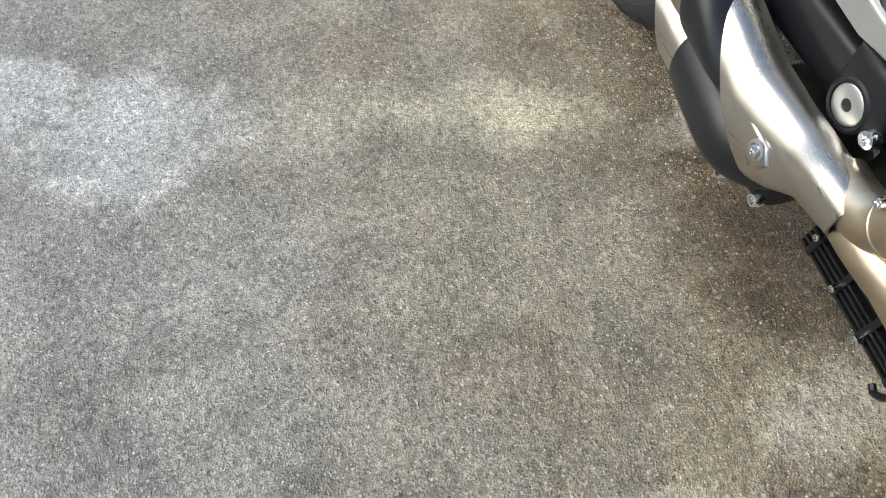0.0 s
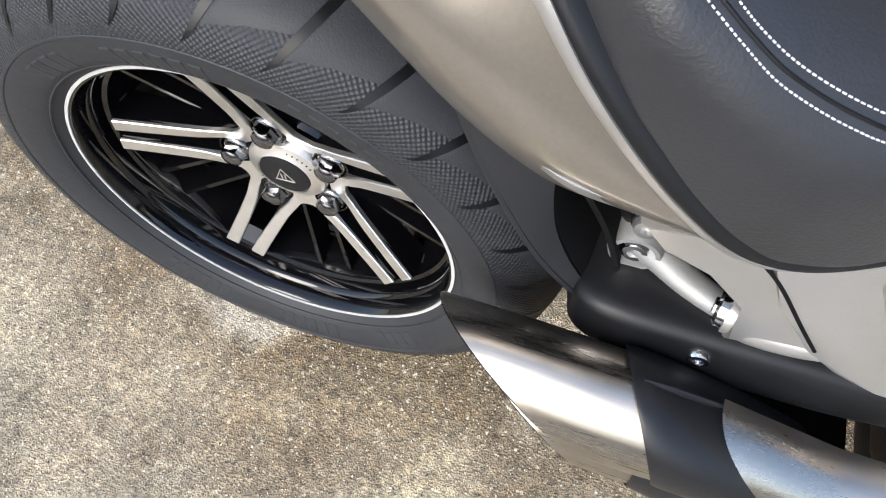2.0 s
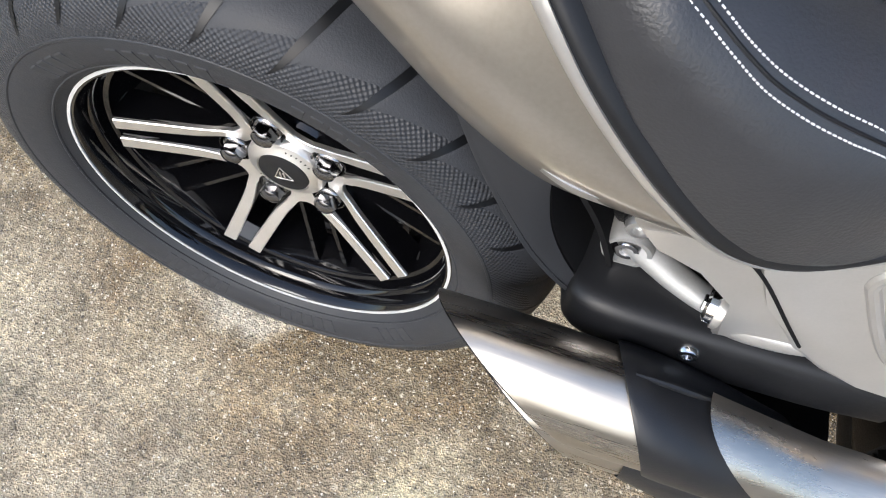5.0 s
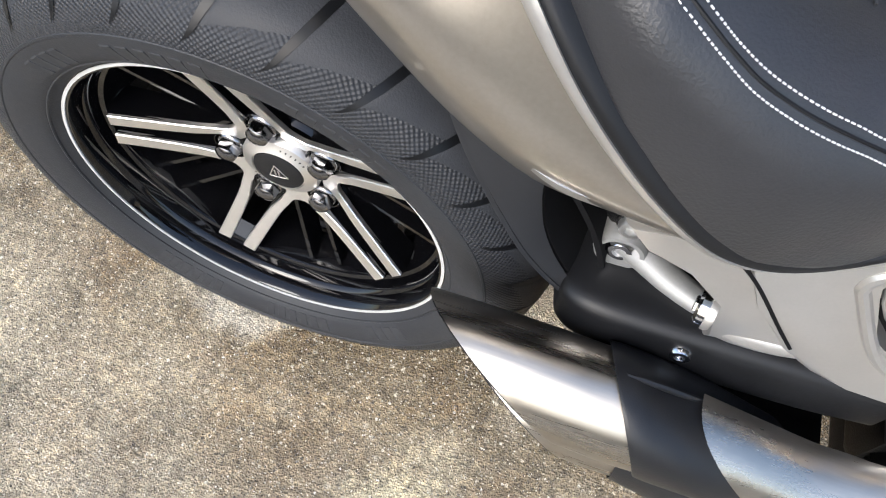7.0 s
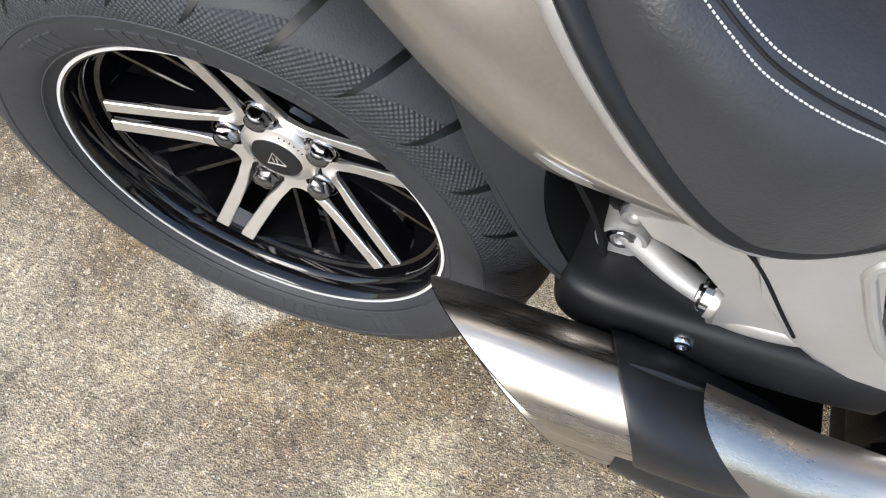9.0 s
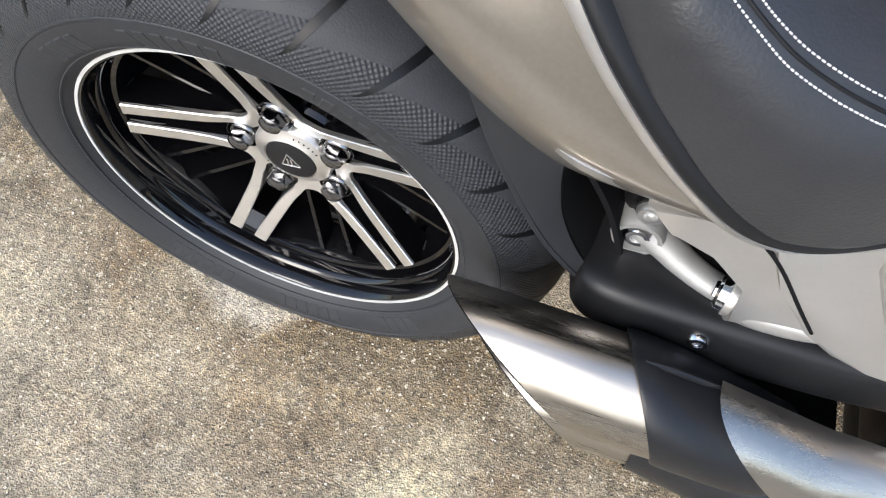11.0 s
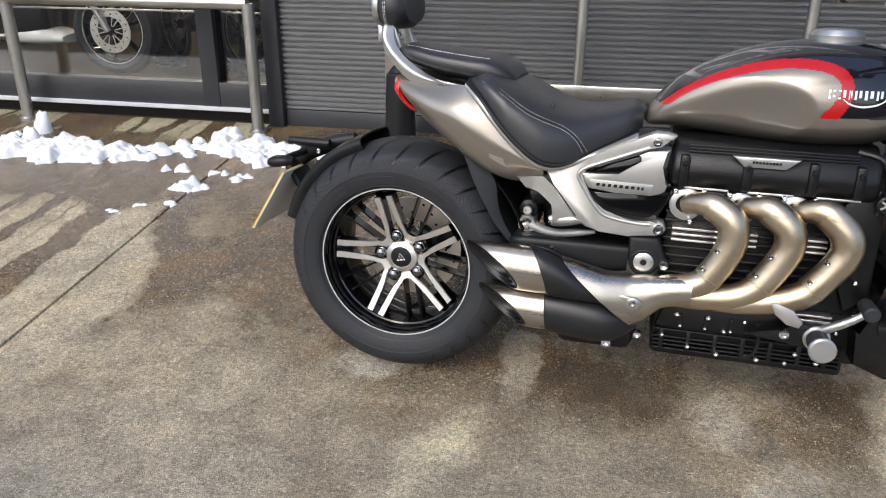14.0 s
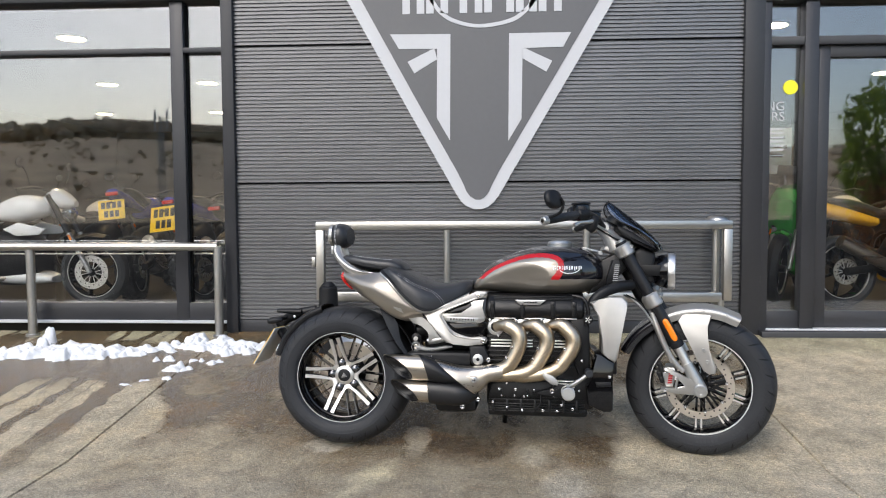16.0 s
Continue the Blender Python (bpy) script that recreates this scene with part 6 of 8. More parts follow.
        for dx, dz in ((-0.030, 0.034), (0.034, 0.036), (0.010, -0.038)):
            bolt("flange_stud", P[0] + V(dx, -0.016, dz), 0.0062, hd, M["chrome"], 0.01)
        # outer shell with a rolled edge at each end
        bm = bmesh.new()
        tube(bm, [P[2] + V(-0.006, 0.002, 0.001), P[3], P[4], P[5], P[6] + V(0.006, 0, 0.008)], [0.0325, 0.0348, 0.0348, 0.0340, 0.0336], n=24, steps=32)
        part("header_cover", bm, M["header"], hd)
        c = P[6] + V(0.006, 0, 0.008)
        d = (P[5] - P[6]).normalized()
        bm = bmesh.new()
        rod(bm, c - d * 0.002, c + d * 0.003, 0.0352, n=24, chamfer=0.001)
        part("rolled_edge", bm, M["header"], hd)
        for x, z in holes:
            bolt("cover_screw", V(x, P[4].y - 0.024, z), 0.0062, hd, M["chrome"], 0.005)


exhaust()


def engine():
    bm = bmesh.new()
    box(bm, (0.46, 0.34, 0.30), (0.935, 0.0, 0.49), 0.02)
    box(bm, (0.50, 0.30, 0.16), (0.955, 0.0, 0.285), 0.025)
    block = part("engine_block", bm, M["case_black"], bike, "black finned triple engine block")
    # cam cover
    prof = [(0.120, 0.742), (0.155, 0.738), (0.183, 0.726), (0.203, 0.706), (0.213, 0.682), (0.214, 0.660), (0.206, 0.640), (0.190, 0.628)]
    prof += [(-y, z) for y, z in prof[::-1]]
    bm = bmesh.new()
    prism(bm, prof, 0.705, 1.152, 0.016, 4, axis="x")
    cover = part("cam_cover", bm, M["case_black"], bike, "black ribbed cam cover")
    for x in (0.735, 0.872, 1.010, 1.105):
        bm = bmesh.new()
        box(bm, (0.022, 0.03, 0.075), (x, -0.205, 0.672), 0.006)
        part("cover_rib", bm, M["case_black"], cover)
        bolt("cover_bolt", V(x, -0.222, 0.690), 0.007, cover, M["case_black"], 0.006)
    for i in range(3):
        bm = bmesh.new()
        box(bm, (0.36, 0.006, 0.005), (0.92, -0.196, 0.716 + i * 0.007), 0.001)
        part("cover_rib", bm, M["matt_black"], cover)
    bm = bmesh.new()
    prism(bm, [(0.835, 0.716), (0.980, 0.716), (0.950, 0.692), (0.862, 0.692)], -0.222, -0.205, 0.004)
    badge = part("badge_plate", bm, M["alloy"], cover, "grey metal name plate")
    for i in range(9):
        bm = bmesh.new()
        box(bm, (0.005, 0.003, 0.005), (0.880 + i * 0.007, -0.223, 0.705))
        part("raised_mark", bm, M["case_black"], badge)
    # bright-edged fins
    for z, xs in ((0.640, (0.79, 0.93, 1.07)), (0.629, (0.79, 0.93, 1.07)), (0.528, (0.775, 0.87, 1.02)), (0.514, (0.775, 0.87, 1.02)), (0.500, (0.775, 0.87, 1.02)), (0.345, (1.06,)), (0.332, (1.06,)), (0.319, (1.06,))):
        for x in xs:
            bm = bmesh.new()
            box(bm, (0.098, 0.03, 0.0055), (x, -0.180, z), 0.0012)
            part("cooling_fin", bm, M["machined"], block, "machined fin edge")
    for z in [0.41 + 0.022 * i for i in range(10)]:
        bm = bmesh.new()
        box(bm, (0.455, 0.356, 0.008), (0.935, 0, z), 0.002)
        part("cooling_fin", bm, M["case_black"], block)
    # lower case ribs and sump
    for z in (0.198, 0.209, 0.220, 0.231, 0.250):
        bm = bmesh.new()
        box(bm, (0.44, 0.016, 0.005), (0.935, -0.153, z), 0.0015)
        part("case_rib", bm, M["case_black"], block)
    bm = bmesh.new()
    prism(bm, [(0.715, 0.262), (0.735, 0.330), (0.80, 0.342), (0.93, 0.338), (1.02, 0.336), (1.09, 0.315), (1.10, 0.262)], -0.166, -0.12, 0.006)
    gal = part("gallery_cover", bm, M["case_black"], block, "black gallery cover along the crankcase")
    for x in (0.775, 0.835, 0.895, 0.955, 1.015):
        bm = bmesh.new()
        box(bm, (0.007, 0.012, 0.030), (x, -0.166, 0.287), 0.002)
        part("case_rib", bm, M["case_black"], gal)
        bolt("cover_bolt", V(x, -0.170, 0.271), 0.0045, gal, M["chrome"], 0.005)
    for x in (0.735, 0.80, 0.865, 0.93, 0.995, 1.06, 1.12):
        bm = bmesh.new()
        box(bm, (0.012, 0.018, 0.056), (x, -0.154, 0.222), 0.003)
        part("case_rib", bm, M["case_black"], block)
    bm = bmesh.new()
    box(bm, (0.46, 0.28, 0.05), (0.94, 0.0, 0.195), 0.015)
    part("sump", bm, M["case_black"], block, "black engine sump")
    rnd = random.Random(11)
    for x, z in ((0.735, 0.240), (0.765, 0.300), (0.80, 0.216), (0.80, 0.328), (0.84, 0.300), (0.87, 0.205), (0.88, 0.268), (0.925, 0.30), (0.965, 0.205), (1.03, 0.205), (1.05, 0.232), (1.10, 0.215), (1.13, 0.30), (1.15, 0.36), (1.14, 0.44), (1.13, 0.52)):
        bolt("case_bolt", V(x, -0.196 if z > 0.35 else -0.166, z), rnd.choice((0.005, 0.006, 0.007)), block, M["chrome"], 0.008)
    bm = bmesh.new()
    prism(bm, [(1.09, 0.62), (1.16, 0.66), (1.175, 0.60), (1.18, 0.40), (1.13, 0.36), (1.10, 0.44)], -0.19, -0.14, 0.01)
    part("front_cover", bm, M["case_black"], block)
    lathe_bm = bmesh.new()
    lathe(lathe_bm, [(0.021, 0.01), (0.021, -0.006), (0.017, -0.009), (0.016, -0.004), (0.0005, -0.004)], (1.168, -0.205, 0.628), n=28)
    plug = part("round_plug", lathe_bm, M["case_black"], block)
    for k in range(5):
        bm = bmesh.new()
        bar2(bm, 0.003, 0.015, 0, 0, 0.004, 0.004, -0.212, -0.212, 0.004, k * 2 * math.pi / 5)
        ob = part("plug_spoke", bm, M["machined"], plug)
        ob.location = (1.168, 0, 0.628)


engine()


def pod_v(x, z):
    """How far out the side panel lies."""
    return -0.212 + 0.03 * (x - 0.42) + 0.03 * (z - 0.65)


def lean_to(bm, fn):
    for v in bm.verts:
        v.co.y += fn(v.co.x, v.co.z)
    return bm


def panel(name, outline, y0, y1, mat, parent, label="", bevel=0.004, fn=pod_v, seg=2):
    bm = bmesh.new()
    prism(bm, outline, y0, y1, bevel, seg)
    lean_to(bm, fn)
    return part(name, bm, mat, parent, label, angle=40)


def side_parts():
    flat = lambda x, z: 0.0
    fr = panel("side_frame", [(0.411, 0.649), (0.441, 0.656), (0.512, 0.685), (0.576, 0.714), (0.625, 0.736), (0.665, 0.754), (0.693, 0.753), (0.712, 0.747), (0.704, 0.734), (0.677, 0.727), (0.653, 0.715), (0.628, 0.705), (0.566, 0.681), (0.515, 0.659), (0.501, 0.65), (0.498, 0.639), (0.504, 0.625), (0.535, 0.581), (0.559, 0.556), (0.586, 0.546), (0.633, 0.538), (0.673, 0.537), (0.689, 0.545), (0.704, 0.54), (0.711, 0.524), (0.704, 0.511), (0.689, 0.505), (0.623, 0.501), (0.556, 0.506), (0.521, 0.514), (0.492, 0.533), (0.454, 0.579)], 0.0, 0.045, M["silver"], bike, "satin silver side frame plate", 0.0065, seg=3)
    # raised rim round the opening
    rimline = [(0.653, 0.718), (0.628, 0.708), (0.565, 0.683), (0.514, 0.662), (0.498, 0.65), (0.495, 0.637), (0.502, 0.624), (0.533, 0.578), (0.558, 0.552), (0.586, 0.542), (0.633, 0.535), (0.673, 0.534)]
    bm = bmesh.new()
    tube(bm, [V(x, pod_v(x, z) + 0.001, z) for x, z in rimline], 0.0052, n=10, steps=66)
    part("opening_rim", bm, M["silver"], fr)
    panel("pod_back", [(0.495, 0.639), (0.514, 0.665), (0.578, 0.691), (0.652, 0.72), (0.703, 0.721), (0.717, 0.604), (0.685, 0.54), (0.634, 0.532), (0.579, 0.54), (0.529, 0.574)], 0.022, 0.05, M["gloss_black"], fr, "gloss black inner panel", 0.003)
    panel("pod_window", [(0.52, 0.65), (0.56, 0.669), (0.632, 0.696), (0.646, 0.685), (0.589, 0.646), (0.543, 0.646)], 0.004, 0.03, M["gloss_black"], fr, "gloss black upper panel", 0.003)
    panel("pod_window", [(0.523, 0.608), (0.587, 0.603), (0.665, 0.601), (0.711, 0.609), (0.706, 0.584), (0.68, 0.554), (0.658, 0.547), (0.605, 0.552), (0.572, 0.563), (0.549, 0.58)], 0.003, 0.03, M["gloss_black"], fr, "gloss black lower panel", 0.006, seg=3)
    yy = panel("side_badge", [(0.504, 0.645), (0.51, 0.648), (0.542, 0.648), (0.589, 0.647), (0.643, 0.684), (0.63, 0.699), (0.653, 0.71), (0.7, 0.714), (0.691, 0.696), (0.683, 0.676), (0.687, 0.659), (0.703, 0.633), (0.697, 0.616), (0.684, 0.609), (0.665, 0.604), (0.586, 0.606), (0.522, 0.612), (0.512, 0.626)], -0.005, 0.02, M["silver"], fr, "silver side badge with dark marks", 0.004)
    panel("badge_strip", [(0.522, 0.635), (0.67, 0.631), (0.663, 0.61), (0.53, 0.614)], -0.0066, -0.002, M["alloy"], yy, "brushed strip under the marks", 0.0008)
    for i in range(9):
        w = 0.0092 if i < 7 else 0.0060
        f = (i + 0.1) / 9.0 if i < 7 else (7.15 + (i - 7) * 0.72) / 9.0
        a = 0.537 + f * 0.122
        z = 0.624 + f * -0.003
        bm = bmesh.new()
        prism(bm, [(a, z - 0.0036), (a + w * 0.86, z - 0.0040), (a + w * 0.86 + 0.0010, z + 0.0032), (a + 0.0010, z + 0.0036)], -0.0076, -0.006)
        lean_to(bm, pod_v)
        part("raised_mark", bm, M["case_black"], yy, smooth=False)
    bolt("frame_bolt", V(0.6925, pod_v(0.69, 0.523) - 0.001, 0.5235), 0.013, fr, M["chrome"], 0.007)
    bolt("frame_bolt", V(0.669, pod_v(0.668, 0.722) - 0.001, 0.732), 0.011, fr, M["chrome"], 0.006)
    hp = panel("rear_plate", [(0.345, 0.624), (0.392, 0.627), (0.414, 0.634), (0.442, 0.609), (0.478, 0.566), (0.499, 0.540), (0.489, 0.524), (0.440, 0.512), (0.443, 0.536), (0.438, 0.564), (0.404, 0.594), (0.369, 0.599)], -0.2105, -0.185, M["silver"], bike, "satin silver hanger plate", 0.0035, flat)
    bm = bmesh.new()
    tube(bm, [V(0.411, -0.2120, 0.633), V(0.440, -0.2124, 0.608), V(0.476, -0.2128, 0.564), V(0.496, -0.2126, 0.540)], 0.0016, n=6)
    part("plate_seam", bm, M["gap"], hp)
    bm = bmesh.new()
    tube(bm, [V(0.440, -0.190, 0.520), V(0.465, -0.196, 0.523), V(0.505, -0.200, 0.530), V(0.550, -0.198, 0.540)], [0.0170, 0.0165, 0.0125, 0.004], n=20)
    part("hanger_lug", bm, M["silver"], bike)
    bm = bmesh.new()
    rod(bm, V(0.431, -0.188, 0.5190), V(0.4425, -0.1905, 0.5205), 0.0145, n=18, chamfer=0.0025)
    lug = part("lug_bolt", bm, M["chrome"], bike)
    bm = bmesh.new()
    rod(bm, V(0.4285, -0.1874, 0.5187), V(0.4320, -0.1882, 0.5192), 0.0075, n=6, chamfer=0.001)
    part("bolt_head", bm, M["chrome"], lug)
    # link arm with its two bosses
    bm = bmesh.new()
    tube(bm, [V(0.372, -0.126, 0.487), V(0.392, -0.134, 0.480), V(0.420, -0.148, 0.475), V(0.455, -0.162, 0.477), V(0.500, -0.172, 0.486), V(0.545, -0.172, 0.492)], [0.0185, 0.0165, 0.0140, 0.0130, 0.0120, 0.006], n=18, flat=0.8)
    arm = part("link_arm", bm, M["cast"], bike, "cast alloy pillion peg bracket")
    bm = bmesh.new()
    lathe(bm, [(0.0225, 0.034), (0.0235, -0.012), (0.0215, -0.0175), (0.0175, -0.0175), (0.0165, -0.008), (0.0005, -0.008)], (0.368, -0.128, 0.487), n=32)
    part("boss", bm, M["cast"], arm)
    bolt("link_bolt", V(0.368, -0.1385, 0.487), 0.0128, arm, M["chrome"], 0.006)
    bm = bmesh.new()
    rod(bm, V(0.368, -0.105, 0.487), V(0.368, -0.105, 0.525), 0.0215, n=24, chamfer=0.003)
    part("boss_neck", bm, M["cast"], arm)
    bm = bmesh.new()
    lathe(bm, [(0.026, 0.06), (0.024, 0.0), (0.015, -0.004), (0.014, -0.010), (0.010, -0.012), (0.0005, -0.012)], (0.368, -0.128, 0.5235), n=24)
    part("damper_end", bm, M["case_black"], bike)
    bolt("damper_bolt", V(0.368, -0.137, 0.5235), 0.0125, bike, M["alloy"], 0.008)
    bm = bmesh.new()
    tube(bm, [V(0.374, -0.10, 0.56), V(0.42, -0.10, 0.57), V(0.50, -0.10, 0.56)], 0.035, n=16)
    part("damper_body", bm, M["case_black"], bike)
    # black swing arm cover
    secs = []
    for x, top, bot, hv in ((0.328, 0.450, 0.420, 0.022), (0.338, 0.462, 0.405, 0.042), (0.37, 0.469, 0.398, 0.053), (0.45, 0.470, 0.392, 0.053), (0.56, 0.470, 0.392, 0.050), (0.63, 0.468, 0.400, 0.046)):
        secs.append(ring(x, (top + bot) / 2, hv, (top - bot) / 2, 5.5, 44, -0.142))
    bm = bmesh.new()
    loft(bm, secs, 5)
    cov = part("swing_arm_cover", bm, M["matt_black"], bike, "matt black moulded swing arm cover", angle=50)
    bm = bmesh.new()
    lathe(bm, [(0.019, 0.006), (0.019, -0.001), (0.015, -0.003), (0.013, 0.003), (0.0005, 0.003)], (0.446, -0.1885, 0.442), n=24)
    part("bolt_seat", bm, M["case_black"], cov)
    bolt("cover_bolt", V(0.446, -0.1915, 0.4425), 0.0105, cov, M["chrome"], 0.008)
    panel("pivot_plate", [(0.628, 0.502), (0.698, 0.502), (0.722, 0.450), (0.718, 0.425), (0.690, 0.418), (0.640, 0.415), (0.630, 0.44)], -0.212, -0.15, M["matt_black"], bike, "", 0.012, flat, 3)
    bm = bmesh.new()
    lathe(bm, [(0.034, 0.012), (0.034, -0.003), (0.030, -0.006), (0.026, -0.006), (0.025, 0.0)], (0.668, -0.208, 0.439), n=36)
    part("pivot_collar", bm, M["matt_black"], bike)
    bm = bmesh.new()
    lathe(bm, [(0.025, 0.004), (0.0245, -0.004), (0.022, -0.0055), (0.008, -0.0055), (0.007, -0.001), (0.0005, -0.001)], (0.668, -0.208, 0.439), n=36)
    part("pivot_bolt", bm, M["alloy"], bike, "large bright pivot bolt")
    bolt("pivot_bolt", V(0.7165, -0.209, 0.438), 0.0125, bike, M["chrome"], 0.009)
    bm = bmesh.new()
    tube(bm, [V(0.66, 0.10, 0.42), V(0.45, 0.15, 0.36), V(0.20, 0.16, 0.33), V(0.0, 0.13, 0.33)], [0.07, 0.06, 0.055, 0.06], n=18)
    part("swing_arm", bm, M["case_black"], bike, "black single-sided swing arm")
    bm = bmesh.new()
    box(bm, (0.40, 0.22, 0.16), (0.55, 0.02, 0.58), 0.03)
    box(bm, (0.30, 0.18, 0.10), (0.55, 0.0, 0.50), 0.03)
    part("inner_frame", bm, M["case_black"], bike)
    bm = bmesh.new()
    box(bm, (0.20, 0.17, 0.09), (0.565, -0.12, 0.235), 0.03)
    part("collector_box", bm, M["case_black"], bike)
    bolt("collector_bolt", V(0.600, -0.235, 0.228), 0.013, bike, M["chrome"], 0.012)
    bolt("collector_bolt", V(0.672, -0.238, 0.262), 0.011, bike, M["chrome"], 0.01)


side_parts()


def around(c, r, ang, y):
    return V(c.x + r * math.cos(radians(ang)), y, c.z + r * math.sin(radians(ang)))


def mudguards():
    # inner hugger between tyre and shock
    edge = [V(0.196, -0.172, 0.672), V(0.212, -0.176, 0.637), V(0.232, -0.177, 0.592), V(0.260, -0.177, 0.540), V(0.291, -0.176, 0.490), V(0.327, -0.172, 0.447), V(0.345, -0.166, 0.432)]
    lip = [V(0.244, -0.160, 0.672), V(0.262, -0.162, 0.632), V(0.284, -0.162, 0.592), V(0.290, -0.162, 0.555), V(0.300, -0.163, 0.516), V(0.320, -0.165, 0.478), V(0.348, -0.164, 0.438)]
    bm = bmesh.new()
    patch(bm, [[p + V(0.004, 0.03, 0.002) for p in edge], edge, [p.lerp(q, 0.12) + V(0, -0.0025, 0) for p, q in zip(edge, lip)], [p.lerp(q, 0.55) + V(0, -0.002, 0) for p, q in zip(edge, lip)], lip], 28, 18, 0.004)
    hug = part("hugger", bm, M["guard"], bike, "matt dark grey rear hugger", angle=60)
    # near-black sheets put the shade of the hollow behind the hugger into colour
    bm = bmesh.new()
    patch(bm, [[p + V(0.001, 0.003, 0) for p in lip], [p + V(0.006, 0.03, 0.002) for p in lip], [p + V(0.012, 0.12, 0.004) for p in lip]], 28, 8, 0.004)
    part("hugger_void_side", bm, M["gap"], hug)
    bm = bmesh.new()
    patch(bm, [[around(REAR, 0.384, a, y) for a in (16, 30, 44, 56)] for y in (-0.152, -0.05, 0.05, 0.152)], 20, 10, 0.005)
    part("hugger_void_back", bm, M["gap"], hug)
    # rear mudguard on its arm
    prof = [(-0.111, -0.022), (-0.116, -0.004), (-0.098, 0.006), (0.0, 0.011), (0.098, 0.006), (0.116, -0.004), (0.111, -0.022)]
    bm = bmesh.new()
    patch(bm, [[around(REAR, 0.350 - 0.0001 * (a - 99) + d, a, y * (1 - 0.002 * (a - 100) * 0.5)) for a in (107, 120, 134, 149, 163)] for y, d in prof], 24, 18, 0.004)
    mud = part("rear_mudguard", bm, M["matt_black"], bike, "matt black rear mudguard with number plate hanger", angle=60)
    bm = bmesh.new()
    tube(bm, [V(-0.16, 0.0, 0.650), V(-0.23, 0.0, 0.632), V(-0.30, 0.0, 0.606), V(-0.335, 0, 0.575)], [0.018, 0.024, 0.026, 0.02], n=14)
    part("hanger_arm", bm, M["matt_black"], mud)
    bm = bmesh.new()
    box(bm, (0.02, 0.10, 0.14), (-0.335, 0.0, 0.53), 0.006, Matrix.Rotation(radians(-32), 4, "Y"))
    part("plate_bracket", bm, M["matt_black"], mud)
    tilt = Matrix.Rotation(radians(31), 4, "Y")
    bm = bmesh.new()
    box(bm, (0.004, 0.228, 0.205), (-0.388, 0.0, 0.470), 0.0015, tilt)
    pl = part("number_plate", bm, M["plate_grey"], mud, "number plate with a pale back and yellow face")
    bm = bmesh.new()
    box(bm, (0.003, 0.228, 0.205), V(-0.388, 0, 0.470) + tilt @ V(-0.004, 0, 0), 0.001, tilt)
    part("plate_face", bm, M["plate_yellow"], pl)
    for s in (-1, 1):
        bm = bmesh.new()
        tube(bm, [V(-0.31, s * 0.02, 0.605), V(-0.31, s * 0.10, 0.608), V(-0.312, s * 0.15, 0.606)], 0.009, n=10)
        part("indicator_stalk", bm, M["matt_black"], mud)
        bm = bmesh.new()
        loft(bm, [ring(-0.352, 0.598, 0.016, 0.010, 2.4, 16, s * 0.16), ring(-0.335, 0.600, 0.024, 0.016, 2.4, 16, s * 0.16), ring(-0.30, 0.604, 0.022, 0.014, 2.4, 16, s * 0.16), ring(-0.28, 0.605, 0.010, 0.008, 2.4, 16, s * 0.16)], 3)
        part("indicator", bm, M["matt_black"], mud, "small black turn indicator")
    bm = bmesh.new()
    tube(bm, [V(-0.345, -0.05, 0.642), V(-0.28, -0.05, 0.640), V(-0.22, -0.05, 0.640)], [0.009, 0.013, 0.012], n=10)
    part("plate_lamp", bm, M["matt_black"], mud)
    bolt("hanger_bolt", V(-0.262, -0.03, 0.612), 0.008, mud, M["chrome"], 0.008)
    # front mudguard: dark rear half, silver front half and stay
    def fender(a0, a1, mat, label):
        angs = [a0 + (a1 - a0) * i / 4 for i in range(5)]
        rr = lambda a: 0.362 + 0.020 * max(0, (a - 110) / 45)
        pr = [(-0.083, -0.034), (-0.087, -0.006), (-0.072, 0.006), (0.0, 0.010), (0.072, 0.006), (0.087, -0.006), (0.083, -0.034)]
        bm = bmesh.new()
        patch(bm, [[around(FRONT, rr(a) + d, a, y) for a in angs] for y, d in pr], 26, 18, 0.004)
        ob = part("front_mudguard", bm, mat, bike, label, angle=60)
        ob.matrix_basis = STEER
        return ob
    fender(118, 156, M["tank_black"], "gloss black rear part of the front mudguard")
    f2 = fender(62, 119.5, M["silver"], "silver front mudguard with riveted edge")
    for a in (72, 88, 104):
        bm = bmesh.new()
        p = around(FRONT, 0.359, a, -0.088)
        lathe(bm, [(0.006, 0.003), (0.006, -0.002), (0.0005, -0.003)], p, n=14)
        part("rivet", bm, M["alloy"], f2)
    stay = [(1.600, 0.630), (1.625, 0.668), (1.735, 0.672), (1.748, 0.655), (1.722, 0.612), (1.724, 0.560), (1.738, 0.500), (1.768, 0.418), (1.764, 0.398), (1.738, 0.392), (1.712, 0.408), (1.680, 0.470), (1.645, 0.540)]
    bm = bmesh.new()
    prism(bm, stay, -0.122, -0.096, 0.006)
    for v in bm.verts:
        v.co.y += 0.035 * max(0, (v.co.z - 0.58) / 0.09)
    st = part("mudguard_stay", bm, M["silver"], bike, "silver mudguard stay")
    st.matrix_basis = STEER
    for x, z in ((1.712, 0.505), (1.728, 0.452)):
        bolt("stay_bolt", V(x, -0.123, z), 0.009, st, M["alloy"], 0.006)


mudguards()


def leg(s, y, off=0.0):
    p = FRONT + STEER_AXIS * s + V(0.868, 0, 0.497) * off
    return V(p.x + 0.016 * s / 0.3 if s < 0.3 else p.x + 0.016 + 0.02 * (s - 0.3), y, p.z)


def steered(ob):
    ob.matrix_basis = STEER
    return ob


